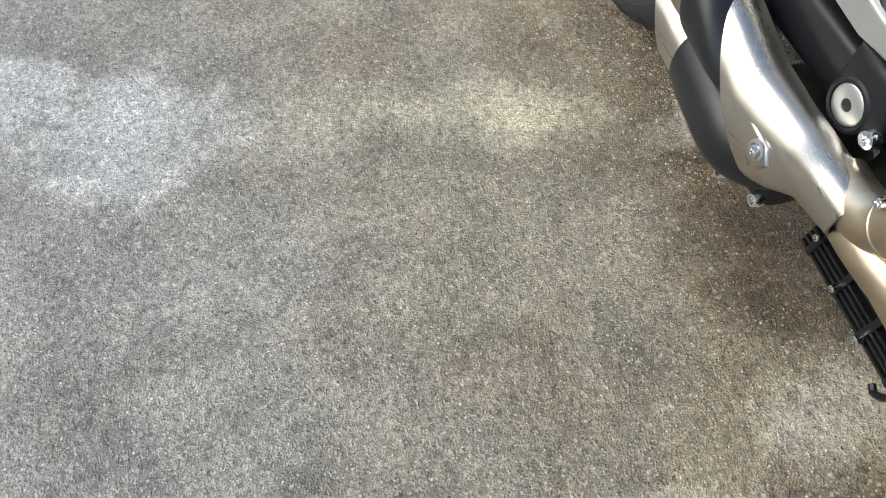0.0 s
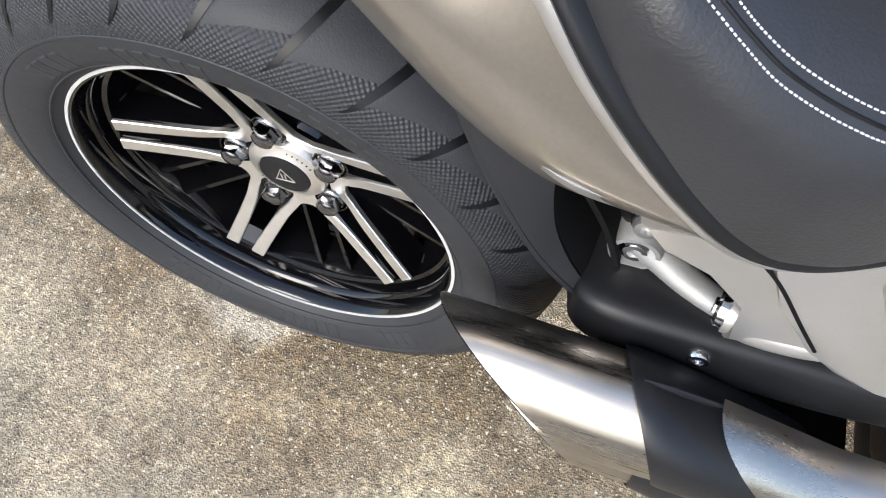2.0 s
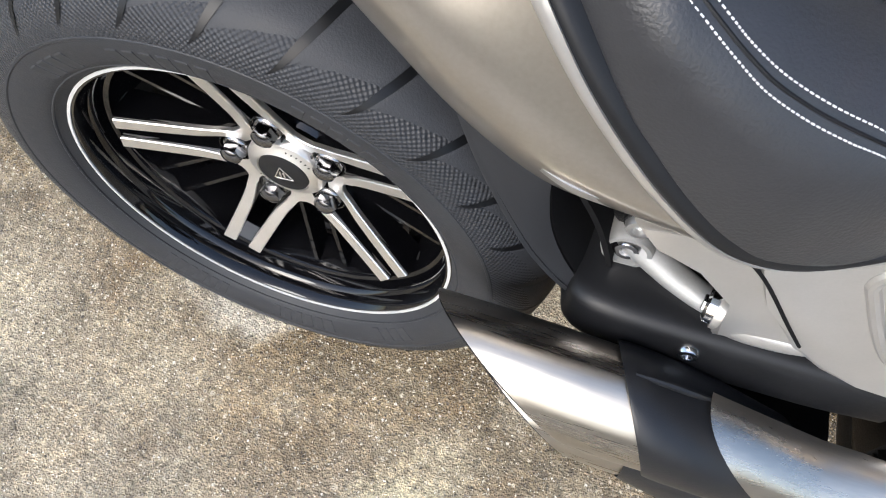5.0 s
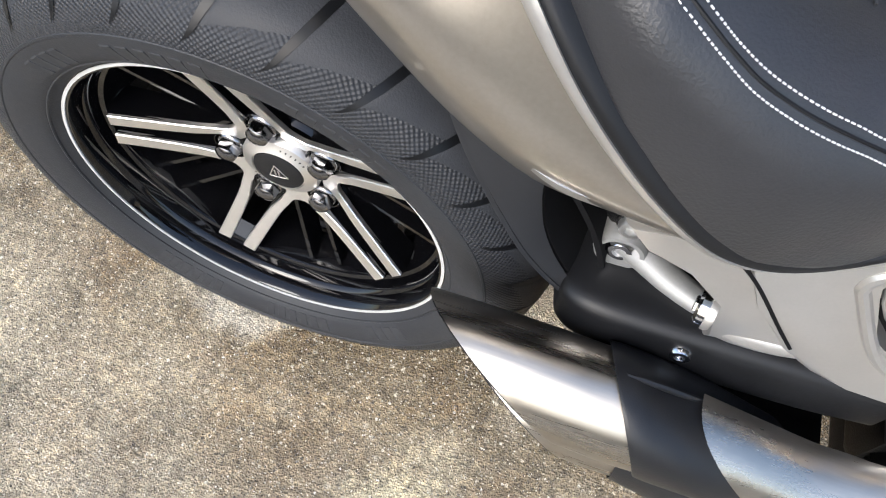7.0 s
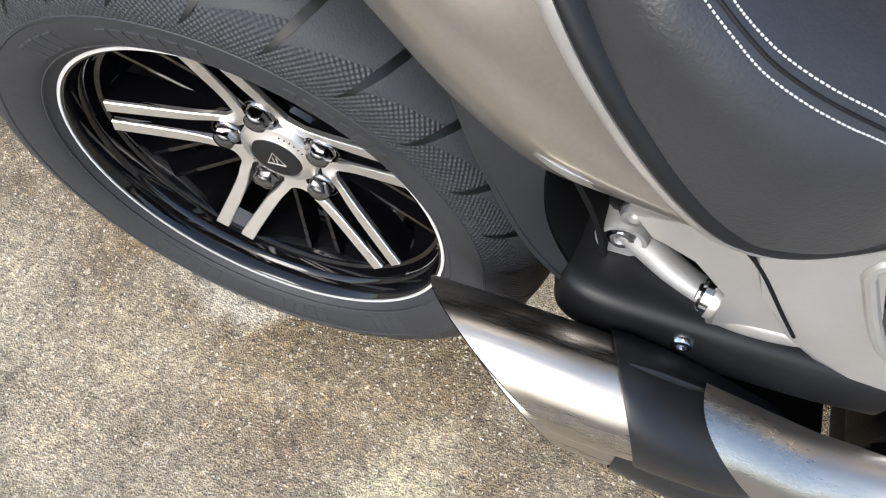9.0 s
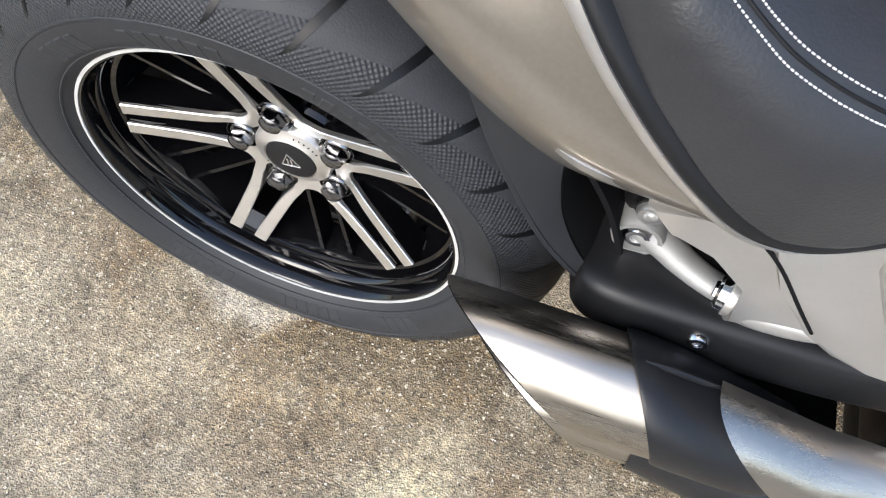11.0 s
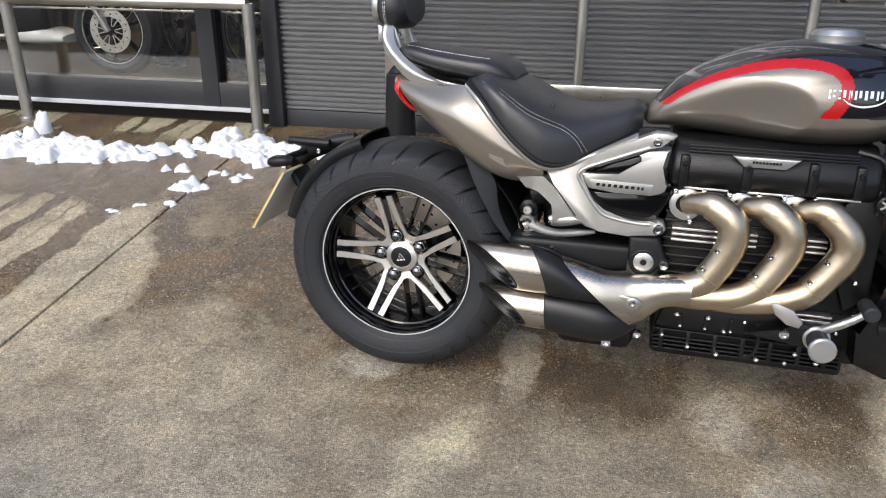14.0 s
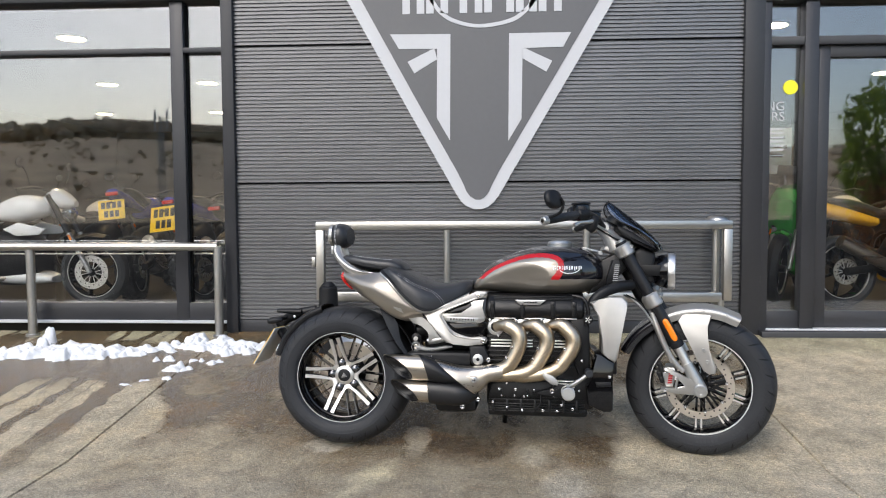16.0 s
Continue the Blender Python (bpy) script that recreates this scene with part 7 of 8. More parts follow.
def fork():
    for y in (-0.108, 0.108):
        bm = bmesh.new()
        rod(bm, leg(0.245, y), leg(0.775, y), 0.0275, n=24, chamfer=0.002)
        up = steered(part("fork_tube", bm, M["satin_black"], bike, "black upper fork tube"))
        bm = bmesh.new()
        rod(bm, leg(0.222, y), leg(0.252, y), 0.031, n=24, chamfer=0.004)
        part("fork_seal", bm, M["matt_black"], up)
        bm = bmesh.new()
        rod(bm, leg(0.10, y), leg(0.225, y), 0.0215, n=24)
        part("fork_slider", bm, M["machined"], up, "bright fork slider")
        bm = bmesh.new()
        tube(bm, [leg(0.135, y), leg(0.09, y), leg(0.04, y), leg(0.0, y)], [0.026, 0.028, 0.030, 0.030], n=20)
        part("fork_foot", bm, M["alloy"], up, "cast alloy fork foot")
        bm = bmesh.new()
        rod(bm, leg(0.773, y), leg(0.786, y), 0.021, n=20, chamfer=0.003)
        part("fork_cap", bm, M["alloy"], up)
        for s0, s1 in ((0.437, 0.502), (0.704, 0.762)):
            bm = bmesh.new()
            rod(bm, leg(s0, y), leg(s1, y), 0.040, n=28, chamfer=0.006)
            clamp = part("yoke_clamp", bm, M["silver"], up, "satin silver fork clamp")
            bm = bmesh.new()
            rod(bm, leg((s0 + s1) / 2, y + math.copysign(0.02, y), 0.036), leg((s0 + s1) / 2, y - math.copysign(0.03, y), 0.036), 0.008, n=10)
            part("clamp_bolt", bm, M["alloy"], clamp)
    for s, h in ((0.468, 0.052), (0.733, 0.046)):
        bm = bmesh.new()
        box(bm, (0.075, 0.19, h), leg(s, 0, -0.01), 0.012, Matrix.Rotation(radians(-29.8), 4, "Y"))
        steered(part("yoke", bm, M["silver"], bike, "satin silver fork yoke"))
    bm = bmesh.new()
    rod(bm, leg(0.45, 0, -0.045), leg(0.75, 0, -0.045), 0.03, n=20)
    steered(part("steering_stem", bm, M["case_black"], bike))
    bm = bmesh.new()
    rod(bm, V(FRONT.x, -0.145, FRONT.z), V(FRONT.x, 0.145, FRONT.z), 0.012, n=20)
    ax = steered(part("axle", bm, M["alloy"], bike))
    bm = bmesh.new()
    lathe(bm, [(0.030, 0.01), (0.030, -0.006), (0.026, -0.010), (0.017, -0.010), (0.016, -0.002), (0.010, -0.002), (0.009, 0.006), (0.0005, 0.006)], (FRONT.x, -0.140, FRONT.z), n=32)
    part("axle_nut", bm, M["alloy"], ax, "hollow axle end")
    # amber side reflector
    bm = bmesh.new()
    tube(bm, [leg(0.266, -0.134, 0.006), leg(0.271, -0.137, 0.006), leg(0.356, -0.137, 0.006), leg(0.361, -0.134, 0.006)], [0.006, 0.013, 0.013, 0.006], n=14, flat=0.7)
    steered(part("side_reflector", bm, M["amber"], bike, "amber side reflector"))
    # caliper and its carrier
    arm = [(1.715, 0.345), (1.700, 0.352), (1.650, 0.372), (1.600, 0.395), (1.545, 0.420), (1.535, 0.408), (1.590, 0.378), (1.625, 0.352), (1.640, 0.330), (1.600, 0.318), (1.530, 0.326), (1.524, 0.312), (1.590, 0.298), (1.650, 0.298), (1.700, 0.296), (1.725, 0.310)]
    bm = bmesh.new()
    prism(bm, arm, -0.135, -0.112, 0.005)
    car = steered(part("caliper_carrier", bm, M["alloy"], bike, "cast alloy caliper carrier"))
    bm = bmesh.new()
    rod(bm, V(1.605, -0.124, 0.393), V(1.590, -0.124, 0.318), 0.006, n=10)
    part("carrier_web", bm, M["alloy"], car)
    bm = bmesh.new()
    prism(bm, [(1.548, 0.325), (1.582, 0.330), (1.596, 0.395), (1.585, 0.418), (1.548, 0.418), (1.532, 0.385)], -0.118, -0.03, 0.008)
    cal = steered(part("brake_caliper", bm, M["alloy"], bike, "silver brake caliper with red marks"))
    for i in range(6):
        bm = bmesh.new()
        z = 0.342 + i * 0.0105
        prism(bm, [(1.556 + i * 0.001, z), (1.574 + i * 0.001, z + 0.001), (1.575 + i * 0.001, z + 0.0075), (1.557 + i * 0.001, z + 0.0065)], -0.1195, -0.117)
        part("raised_mark", bm, M["red"], cal, smooth=False)
    for x, z in ((1.590, 0.372), (1.545, 0.400), (1.545, 0.315)):
        bolt("caliper_bolt", V(x, -0.135, z), 0.008, car, M["chrome"], 0.008)
    for x, z in ((1.525, 0.40), (1.52, 0.375), (1.53, 0.35), (1.52, 0.42)):
        bm = bmesh.new()
        box(bm, (0.03, 0.04, 0.022), (x, -0.08, z), 0.006, Matrix.Rotation(x * 9, 4, "Y"))
        part("caliper_piece", bm, M["case_black"], cal)
    # brake hoses
    for y, dx in ((-0.118, 0.0), (-0.106, 0.012)):
        bm = bmesh.new()
        tube(bm, [V(1.345 + dx, y + 0.06, 0.735), V(1.40 + dx, y, 0.700), V(1.455 + dx, y, 0.630), V(1.505 + dx, y, 0.540), V(1.535 + dx, y, 0.465), V(1.550 + dx, y, 0.430)], 0.0048, n=8, steps=30)
        part("brake_hose", bm, M["alloy"] if dx == 0 else M["matt_black"], bike)
    bm = bmesh.new()
    tube(bm, [leg(0.42, -0.118, -0.03), leg(0.32, -0.125, -0.045), leg(0.20, -0.125, -0.050), leg(0.11, -0.122, -0.030)], [0.012, 0.014, 0.012, 0.010], n=10)
    steered(part("slider_guard", bm, M["silver"], bike, "silver fork guard"))


fork()


def cockpit():
    # headlamp
    bm = bmesh.new()
    c = V(1.525, 0, 0.850)
    prof = [(0.0005, -0.055), (0.035, -0.052), (0.062, -0.035), (0.077, 0.0), (0.081, 0.030)]
    rings = [[c + V(y, r * math.cos(q), r * math.sin(q)) for q in [2 * math.pi * i / 48 for i in range(48)]] for r, y in prof]
    skin(bm, rings, caps=False)
    lamp = steered(part("headlamp", bm, M["gloss_black"], bike, "round black headlamp with a silver rim"))
    bm = bmesh.new()
    prof = [(0.081, 0.028), (0.0845, 0.032), (0.085, 0.055), (0.081, 0.062), (0.074, 0.062), (0.072, 0.050)]
    skin(bm, [[c + V(y, r * math.cos(q), r * math.sin(q)) for q in [2 * math.pi * i / 48 for i in range(48)]] for r, y in prof], caps=False)
    part("lamp_rim", bm, M["machined"], lamp, "satin silver rim")
    bm = bmesh.new()
    prof = [(0.073, 0.056), (0.05, 0.063), (0.02, 0.067), (0.0005, 0.068)]
    skin(bm, [[c + V(y, r * math.cos(q), r * math.sin(q)) for q in [2 * math.pi * i / 48 for i in range(48)]] for r, y in prof], caps=False)
    part("lamp_lens", bm, M["lens"], lamp)
    for y in (-0.07, 0.07):
        bm = bmesh.new()
        box(bm, (0.10, 0.008, 0.05), (1.475, y, 0.86), 0.004)
        part("lamp_bracket", bm, M["matt_black"], lamp)
    # fly screen and its cowl
    mid = [(1.282, 1.182), (1.318, 1.157), (1.388, 1.100), (1.458, 1.041), (1.508, 0.990), (1.533, 0.948)]
    low = [(1.264, 1.150), (1.280, 1.112), (1.320, 1.078), (1.400, 1.040), (1.468, 0.990), (1.503, 0.946)]
    taper = (0.55, 0.80, 1.0, 1.0, 0.85, 0.62)
    bm = bmesh.new()
    rows = []
    for y, k in ((-0.125, 1.0), (-0.112, 0.62), (-0.07, 0.18), (0.0, 0.0), (0.07, 0.18), (0.112, 0.62), (0.125, 1.0)):
        rows.append([V(p[0] * (1 - k) + q[0] * k, y * w, p[1] * (1 - k) + q[1] * k) for p, q, w in zip(mid, low, taper)])
    patch(bm, rows, 30, 24, 0.004)
    scr = part("fly_screen", bm, M["smoke"], bike, "smoked plastic fly screen", angle=60)
    for s in (-1, 1):
        bm = bmesh.new()
        tube(bm, [V(q[0], s * 0.1255 * w, q[1]) for q, w in zip(low[::-1], taper[::-1])] + [V(1.276, s * 0.035, 1.180)], 0.0030, n=8, steps=36)
        part("screen_edge", bm, M["matt_black"], scr)
    bm = bmesh.new()
    prism(bm, [(1.314, 1.064), (1.310, 1.040), (1.335, 1.012), (1.385, 0.985), (1.435, 0.960), (1.494, 0.938), (1.500, 0.941), (1.456, 0.976), (1.385, 1.024)], -0.100, 0.100, 0.010, 3)
    part("screen_cowl", bm, M["matt_black"], bike, "matt black screen cowl", angle=60)
    bm = bmesh.new()
    prism(bm, [(1.385, 0.935), (1.42, 0.965), (1.490, 0.935), (1.486, 0.800), (1.452, 0.782), (1.415, 0.80), (1.39, 0.86)], -0.072, 0.072, 0.02, 3)
    part("lamp_carrier", bm, M["matt_black"], bike)
    bm = bmesh.new()
    rod(bm, V(1.318, -0.01, 1.095), V(1.30, -0.01, 1.065), 0.042, n=28, chamfer=0.006)
    part("dial", bm, M["matt_black"], bike, "round black instrument")
    # top yoke plate, risers and bar, turned a little to the right
    bm = bmesh.new()
    prism(bm, [(1.246, 0.946), (1.252, 0.964), (1.310, 0.986), (1.372, 0.992), (1.384, 0.952), (1.345, 0.928), (1.285, 0.930)], -0.085, 0.085, 0.010, 3)
    part("yoke_plate", bm, M["silver"], bike, "satin silver top yoke plate")
    for y, du in ((-0.062, -0.012), (0.062, 0.014)):
        bm = bmesh.new()
        tube(bm, [V(1.322 + du, y, 0.955), V(1.300 + du, y, 0.995), V(1.278 + du, y, 1.025), V(1.255 + du, y, 1.052)], [0.044, 0.038, 0.031, 0.028], n=18)
        rise = part("bar_riser", bm, M["silver"], bike, "satin silver handlebar riser")
        bm = bmesh.new()
        rod(bm, V(1.262 + du, y - 0.03, 1.052), V(1.262 + du, y + 0.03, 1.052), 0.027, n=18, chamfer=0.004)
        part("bar_clamp", bm, M["silver"], rise)
        bolt("clamp_bolt", V(1.285 + du, y - 0.031, 1.02), 0.007, rise, M["chrome"], 0.006)
    near = [V(1.268, 0.0, 1.050), V(1.245, -0.09, 1.056), V(1.212, -0.16, 1.090), V(1.172, -0.22, 1.106), V(1.12, -0.30, 1.100), V(1.06, -0.37, 1.086), V(0.975, -0.445, 1.066)]
    far = [V(1.268, 0.0, 1.050), V(1.275, 0.09, 1.056), V(1.273, 0.17, 1.092), V(1.260, 0.25, 1.108), V(1.235, 0.35, 1.104), V(1.205, 0.44, 1.094), V(1.160, 0.545, 1.076)]
    bm = bmesh.new()
    tube(bm, far[:0:-1] + near, 0.0135, n=14, steps=60)
    bar = part("handlebar", bm, M["satin_black"], bike, "black tapered handlebar")
    for side, sg in ((near, -1), (far, 1)):
        a0, a1, end = side[4], side[5], side[6]
        out = (end - a1).normalized()
        fw = V(0, 0, 1).cross(out) * -sg
        if fw.x < 0:
            fw = -fw
        bm = bmesh.new()
        tube(bm, [a0.lerp(a1, 0.25), a1, end - out * 0.006], 0.0185, n=18, steps=12)
        grip = part("grip", bm, M["rubber"], bar, "black rubber grip")
        for i in range(8):
            c = a1.lerp(end, 0.05 + 0.11 * i)
            bm = bmesh.new()
            rod(bm, c - out * 0.002, c + out * 0.002, 0.0195, n=16)
            part("grip_rib", bm, M["rubber"], grip)
        bm = bmesh.new()
        rod(bm, end - out * 0.006, end + out * 0.022, 0.0195, 0.0175, n=22, chamfer=0.003)
        cap = part("bar_end", bm, M["alloy"], bar, "bright alloy bar end")
        bm = bmesh.new()
        rod(bm, end + out * 0.0215, end + out * 0.0235, 0.0085, n=16)
        part("end_screw", bm, M["matt_black"], cap)
        sw = a0.lerp(side[3], 0.25)
        bm = bmesh.new()
        rod(bm, sw - out * 0.026, sw + out * 0.030, 0.032, 0.026, n=18, chamfer=0.006)
        box(bm, (0.035, 0.04, 0.03), sw + V(0.0, 0, 0.022), 0.007)
        part("switch_box", bm, M["matt_black"], bar)
        rc = side[3].lerp(a0, 0.35) + V(-0.020, 0, 0.022)
        bm = bmesh.new()
        box(bm, (0.066, 0.050, 0.046), rc, 0.009, Matrix.Rotation(math.atan2(out.y, out.x) + math.pi / 2, 4, "Z"))
        res = part("fluid_reservoir", bm, M["gloss_black"], bar, "black fluid reservoir")
        bm = bmesh.new()
        box(bm, (0.072, 0.055, 0.010), rc + V(0, 0, 0.026), 0.004, Matrix.Rotation(math.atan2(out.y, out.x) + math.pi / 2, 4, "Z"))
        part("reservoir_lid", bm, M["satin_black"], res)
        piv = side[3] + fw * 0.030 + V(0, 0, -0.030)
        bm = bmesh.new()
        tube(bm, [piv, piv + out * 0.05 + fw * 0.012, piv + out * 0.09 + fw * 0.004 + V(0, 0, 0.004), piv + out * 0.125 - V(0, 0, 0.004)], [0.011, 0.0085, 0.0075, 0.0095], n=12, steps=20)
        part("hand_lever", bm, M["alloy"], bar, "alloy hand lever")
        bm = bmesh.new()
        tube(bm, [piv - out * 0.03, piv, piv + V(-0.012, 0, -0.028), piv + V(-0.026, 0, -0.046)], [0.014, 0.022, 0.024, 0.016], n=14, steps=14)
        part("lever_clamp", bm, M["matt_black"], bar)
        # mirror on a cranked stalk from the bar end
        mc = V(1.004, -0.515, 1.150) if sg < 0 else V(1.150, 0.595, 1.165)
        bm = bmesh.new()
        tube(bm, [end + out * 0.006, end + out * 0.012 + V(0.022, 0, 0.012), mc + V(0.026, 0.02 * -sg, -0.055), mc + V(0.040, 0.012 * -sg, -0.020), mc + V(0.028, 0.0, 0.004)], 0.0062, n=10, steps=24)
        part("mirror_stalk", bm, M["matt_black"], bar)
        bm = bmesh.new()
        tl = Matrix.Rotation(radians(-42 * -sg if sg < 0 else -40), 3, "Z") @ Matrix.Rotation(radians(-14), 3, "Y")
        loft(bm, [[mc + tl @ V(dx, r * 1.10 * math.copysign(abs(math.cos(q)) ** 0.8, math.cos(q)), r * 0.92 * math.copysign(abs(math.sin(q)) ** 0.8, math.sin(q))) for q in [2 * math.pi * i / 32 for i in range(32)]] for dx, r in ((-0.014, 0.040), (-0.010, 0.0435), (0.002, 0.0435), (0.012, 0.036), (0.018, 0.016))], 3)
        part("mirror", bm, M["matt_black"], bar, "rounded black bar-end mirror")
    for dy, dz in ((0.0, 0.0), (0.014, -0.012)):
        bm = bmesh.new()
        tube(bm, [V(1.175, -0.24 + dy, 1.072 + dz), V(1.235, -0.17 + dy, 1.045 + dz), V(1.290, -0.13 + dy, 1.015 + dz), V(1.36, -0.08 + dy, 0.985 + dz), V(1.400, -0.04, 0.93)], 0.0048, n=8, steps=24)
        part("cable", bm, M["alloy"] if dy == 0 else M["matt_black"], bar)


cockpit()


def tank_trim():
    bm = bmesh.new()
    rings = [[V(1.048 + r * math.cos(q), r * math.sin(q), z) for q in [2 * math.pi * i / 40 for i in range(40)]] for r, z in ((0.058, 0.962), (0.060, 0.978), (0.056, 0.984), (0.050, 0.991), (0.03, 0.994), (0.0005, 0.995))]
    skin(bm, rings, caps=False)
    part("filler_cap", bm, M["alloy"], bike, "brushed alloy filler cap")
    bm = bmesh.new()
    box(bm, (0.085, 0.10, 0.012), (1.195, 0.0, 0.947), 0.005, Matrix.Rotation(radians(14), 4, "Y"))
    part("tank_bracket", bm, M["alloy"], bike)
    bolt("tank_bracket_bolt", V(1.236, -0.048, 0.932), 0.012, bike, M["alloy"], 0.01)
    def surf(x, z):
        hv = 0.208 if x < 1.05 else 0.208 - 0.018 * ((x - 1.05) / 0.08) ** 1.4
        s = abs(z - 0.833) / 0.137
        return -hv * (1 - min(0.98, s) ** 2.35) ** (1 / 2.35) - 0.0012
    wid = (0.015, 0.016, 0.007, 0.016, 0.020, 0.015, 0.017)
    x = 1.010
    for i, w in enumerate(wid):
        for dx, h0, h1, ww in ((0, 0.852, 0.871, w * 0.30), (w * 0.55, 0.856, 0.871, w * 0.35)):
            bm = bmesh.new()
            q = [(x + dx, h0), (x + dx + ww, h0), (x + dx + ww, h1), (x + dx, h1)]
            A = [bm.verts.new(V(a, surf(a, b), b)) for a, b in q]
            B = [bm.verts.new(V(a, surf(a, b) + 0.004, b)) for a, b in q]
            bm.faces.new(A)
            for k in range(4):
                bm.faces.new((A[k], A[(k + 1) % 4], B[(k + 1) % 4], B[k]))
            part("badge_bar", bm, M["white"], tank, smooth=False)
        x += w + 0.0045
    bm = bmesh.new()
    tube(bm, [V(a, surf(a, b), b) for a, b in ((1.040, 0.852), (1.055, 0.842), (1.08, 0.837), (1.11, 0.842), (1.130, 0.853))], [0.001, 0.002, 0.0022, 0.002, 0.001], n=8, steps=20)
    part("badge_swoosh", bm, M["white"], tank)
    # frame and duct between tank and fork
    bm = bmesh.new()
    prism(bm, [(1.18, 0.74), (1.25, 0.76), (1.36, 0.86), (1.36, 0.93), (1.30, 0.93), (1.24, 0.90)], -0.085, 0.085, 0.012)
    part("head_stock", bm, M["case_black"], bike)
    panel("vent_panel", [(1.250, 0.785), (1.305, 0.800), (1.325, 0.860), (1.318, 0.900), (1.285, 0.900), (1.265, 0.83)], -0.125, -0.08, M["matt_black"], bike, "black vent panel with mesh insert", 0.006, lambda x, z: 0)
    for i in range(9):
        bm = bmesh.new()
        z = 0.805 + i * 0.009
        box(bm, (0.022, 0.003, 0.003), (1.297 + i * 0.0012, -0.126, z))
        part("vent_bar", bm, M["alloy"], bike)
    bm = bmesh.new()
    tube(bm, [V(1.180, -0.175, 0.690), V(1.200, -0.178, 0.722), V(1.240, -0.168, 0.752), V(1.30, -0.145, 0.774), V(1.375, -0.10, 0.785)], [0.018, 0.021, 0.024, 0.026, 0.024], n=16, steps=28)
    part("air_duct", bm, M["matt_black"], bike, "matt black frame tube")
    bm = bmesh.new()
    tube(bm, [V(1.10, -0.17, 0.735), V(1.15, -0.185, 0.72), V(1.170, -0.19, 0.66), V(1.160, -0.19, 0.60)], 0.009, n=10)
    part("frame_rail", bm, M["case_black"], bike)


tank_trim()


def radiator():
    def bow(x, z):
        return 0.028 * abs(z - 0.645) / 0.1 if z > 0.645 else 0.10 * (0.645 - z) * 0.45
    panel("radiator_shroud", [(1.176, 0.707), (1.215, 0.719), (1.263, 0.730), (1.322, 0.735), (1.345, 0.706), (1.337, 0.675), (1.328, 0.640), (1.312, 0.55), (1.296, 0.455), (1.284, 0.437), (1.256, 0.457), (1.229, 0.477), (1.229, 0.55), (1.229, 0.613), (1.215, 0.643)], -0.236, -0.165, M["silver"], bike, "satin silver radiator shroud", 0.010, bow, 3)
    panel("radiator_cover", [(1.196, 0.478), (1.231, 0.470), (1.284, 0.436), (1.280, 0.395), (1.276, 0.350), (1.278, 0.300), (1.277, 0.222), (1.268, 0.213), (1.238, 0.212), (1.168, 0.240), (1.158, 0.326), (1.190, 0.345), (1.200, 0.40)], -0.212, 0.20, M["gloss_black"], bike, "black lower radiator cover", 0.010, lambda x, z: 0)
    panel("cover_step", [(1.200, 0.348), (1.268, 0.350), (1.270, 0.328), (1.205, 0.324)], -0.217, -0.20, M["matt_black"], bike, "", 0.004, lambda x, z: 0)
    bm = bmesh.new()
    box(bm, (0.045, 0.38, 0.34), (1.275, 0.0, 0.55), 0.006)
    part("radiator", bm, M["case_black"], bike, "black radiator core")
    bolt("shroud_bolt", V(1.262, -0.214, 0.372), 0.008, bike, M["chrome"], 0.006)
    # rider's peg, brake pedal and heel guard
    bm = bmesh.new()
    rod(bm, V(1.075, -0.20, 0.305), V(1.075, -0.29, 0.305), 0.024, n=24, chamfer=0.004)
    peg = part("foot_peg", bm, M["rubber"], bike, "ribbed foot peg with alloy ends")
    for y in (-0.292, -0.225):
        bm = bmesh.new()
        rod(bm, V(1.075, y, 0.305), V(1.075, y - 0.014, 0.305), 0.030, n=28, chamfer=0.004)
        part("peg_end", bm, M["alloy"], peg)
    bm = bmesh.new()
    tube(bm, [V(1.055, -0.215, 0.305), V(1.095, -0.235, 0.335), V(1.130, -0.245, 0.360), V(1.160, -0.250, 0.385)], [0.010, 0.011, 0.010, 0.009], n=12)
    ped = part("brake_pedal", bm, M["alloy"], bike, "alloy brake pedal with rubber pad")
    bm = bmesh.new()
    rod(bm, V(1.168, -0.205, 0.392), V(1.168, -0.275, 0.392), 0.018, n=18, chamfer=0.004)
    part("pedal_pad", bm, M["rubber"], ped)
    panel("heel_guard", [(0.958, 0.388), (0.972, 0.392), (1.010, 0.378), (1.035, 0.350), (1.028, 0.335), (1.000, 0.340), (0.972, 0.362)], -0.262, -0.245, M["silver"], bike, "silver heel guard", 0.005, lambda x, z: 0)
    panel("peg_bracket", [(0.92, 0.300), (0.99, 0.305), (1.03, 0.335), (1.09, 0.330), (1.10, 0.285), (1.03, 0.275), (0.98, 0.286), (0.92, 0.290)], -0.225, -0.195, M["matt_black"], bike, "", 0.006, lambda x, z: 0)
    bolt("bracket_bolt", V(1.005, -0.228, 0.305), 0.013, bike, M["chrome"], 0.006)
    bm = bmesh.new()
    tube(bm, [V(0.955, -0.205, 0.300), V(0.955, -0.205, 0.25), V(0.942, -0.200, 0.222), V(0.930, -0.195, 0.220)], 0.005, n=8)
    part("pedal_spring", bm, M["case_black"], bike)
    # side stand on the far side
    bm = bmesh.new()
    tube(bm, [V(0.80, 0.17, 0.20), V(0.78, 0.25, 0.10), V(0.77, 0.325, -0.018)], 0.014, n=12)
    box(bm, (0.07, 0.05, 0.012), (0.77, 0.33, -0.022), 0.003)
    part("side_stand", bm, M["case_black"], bike, "black steel side stand")


radiator()


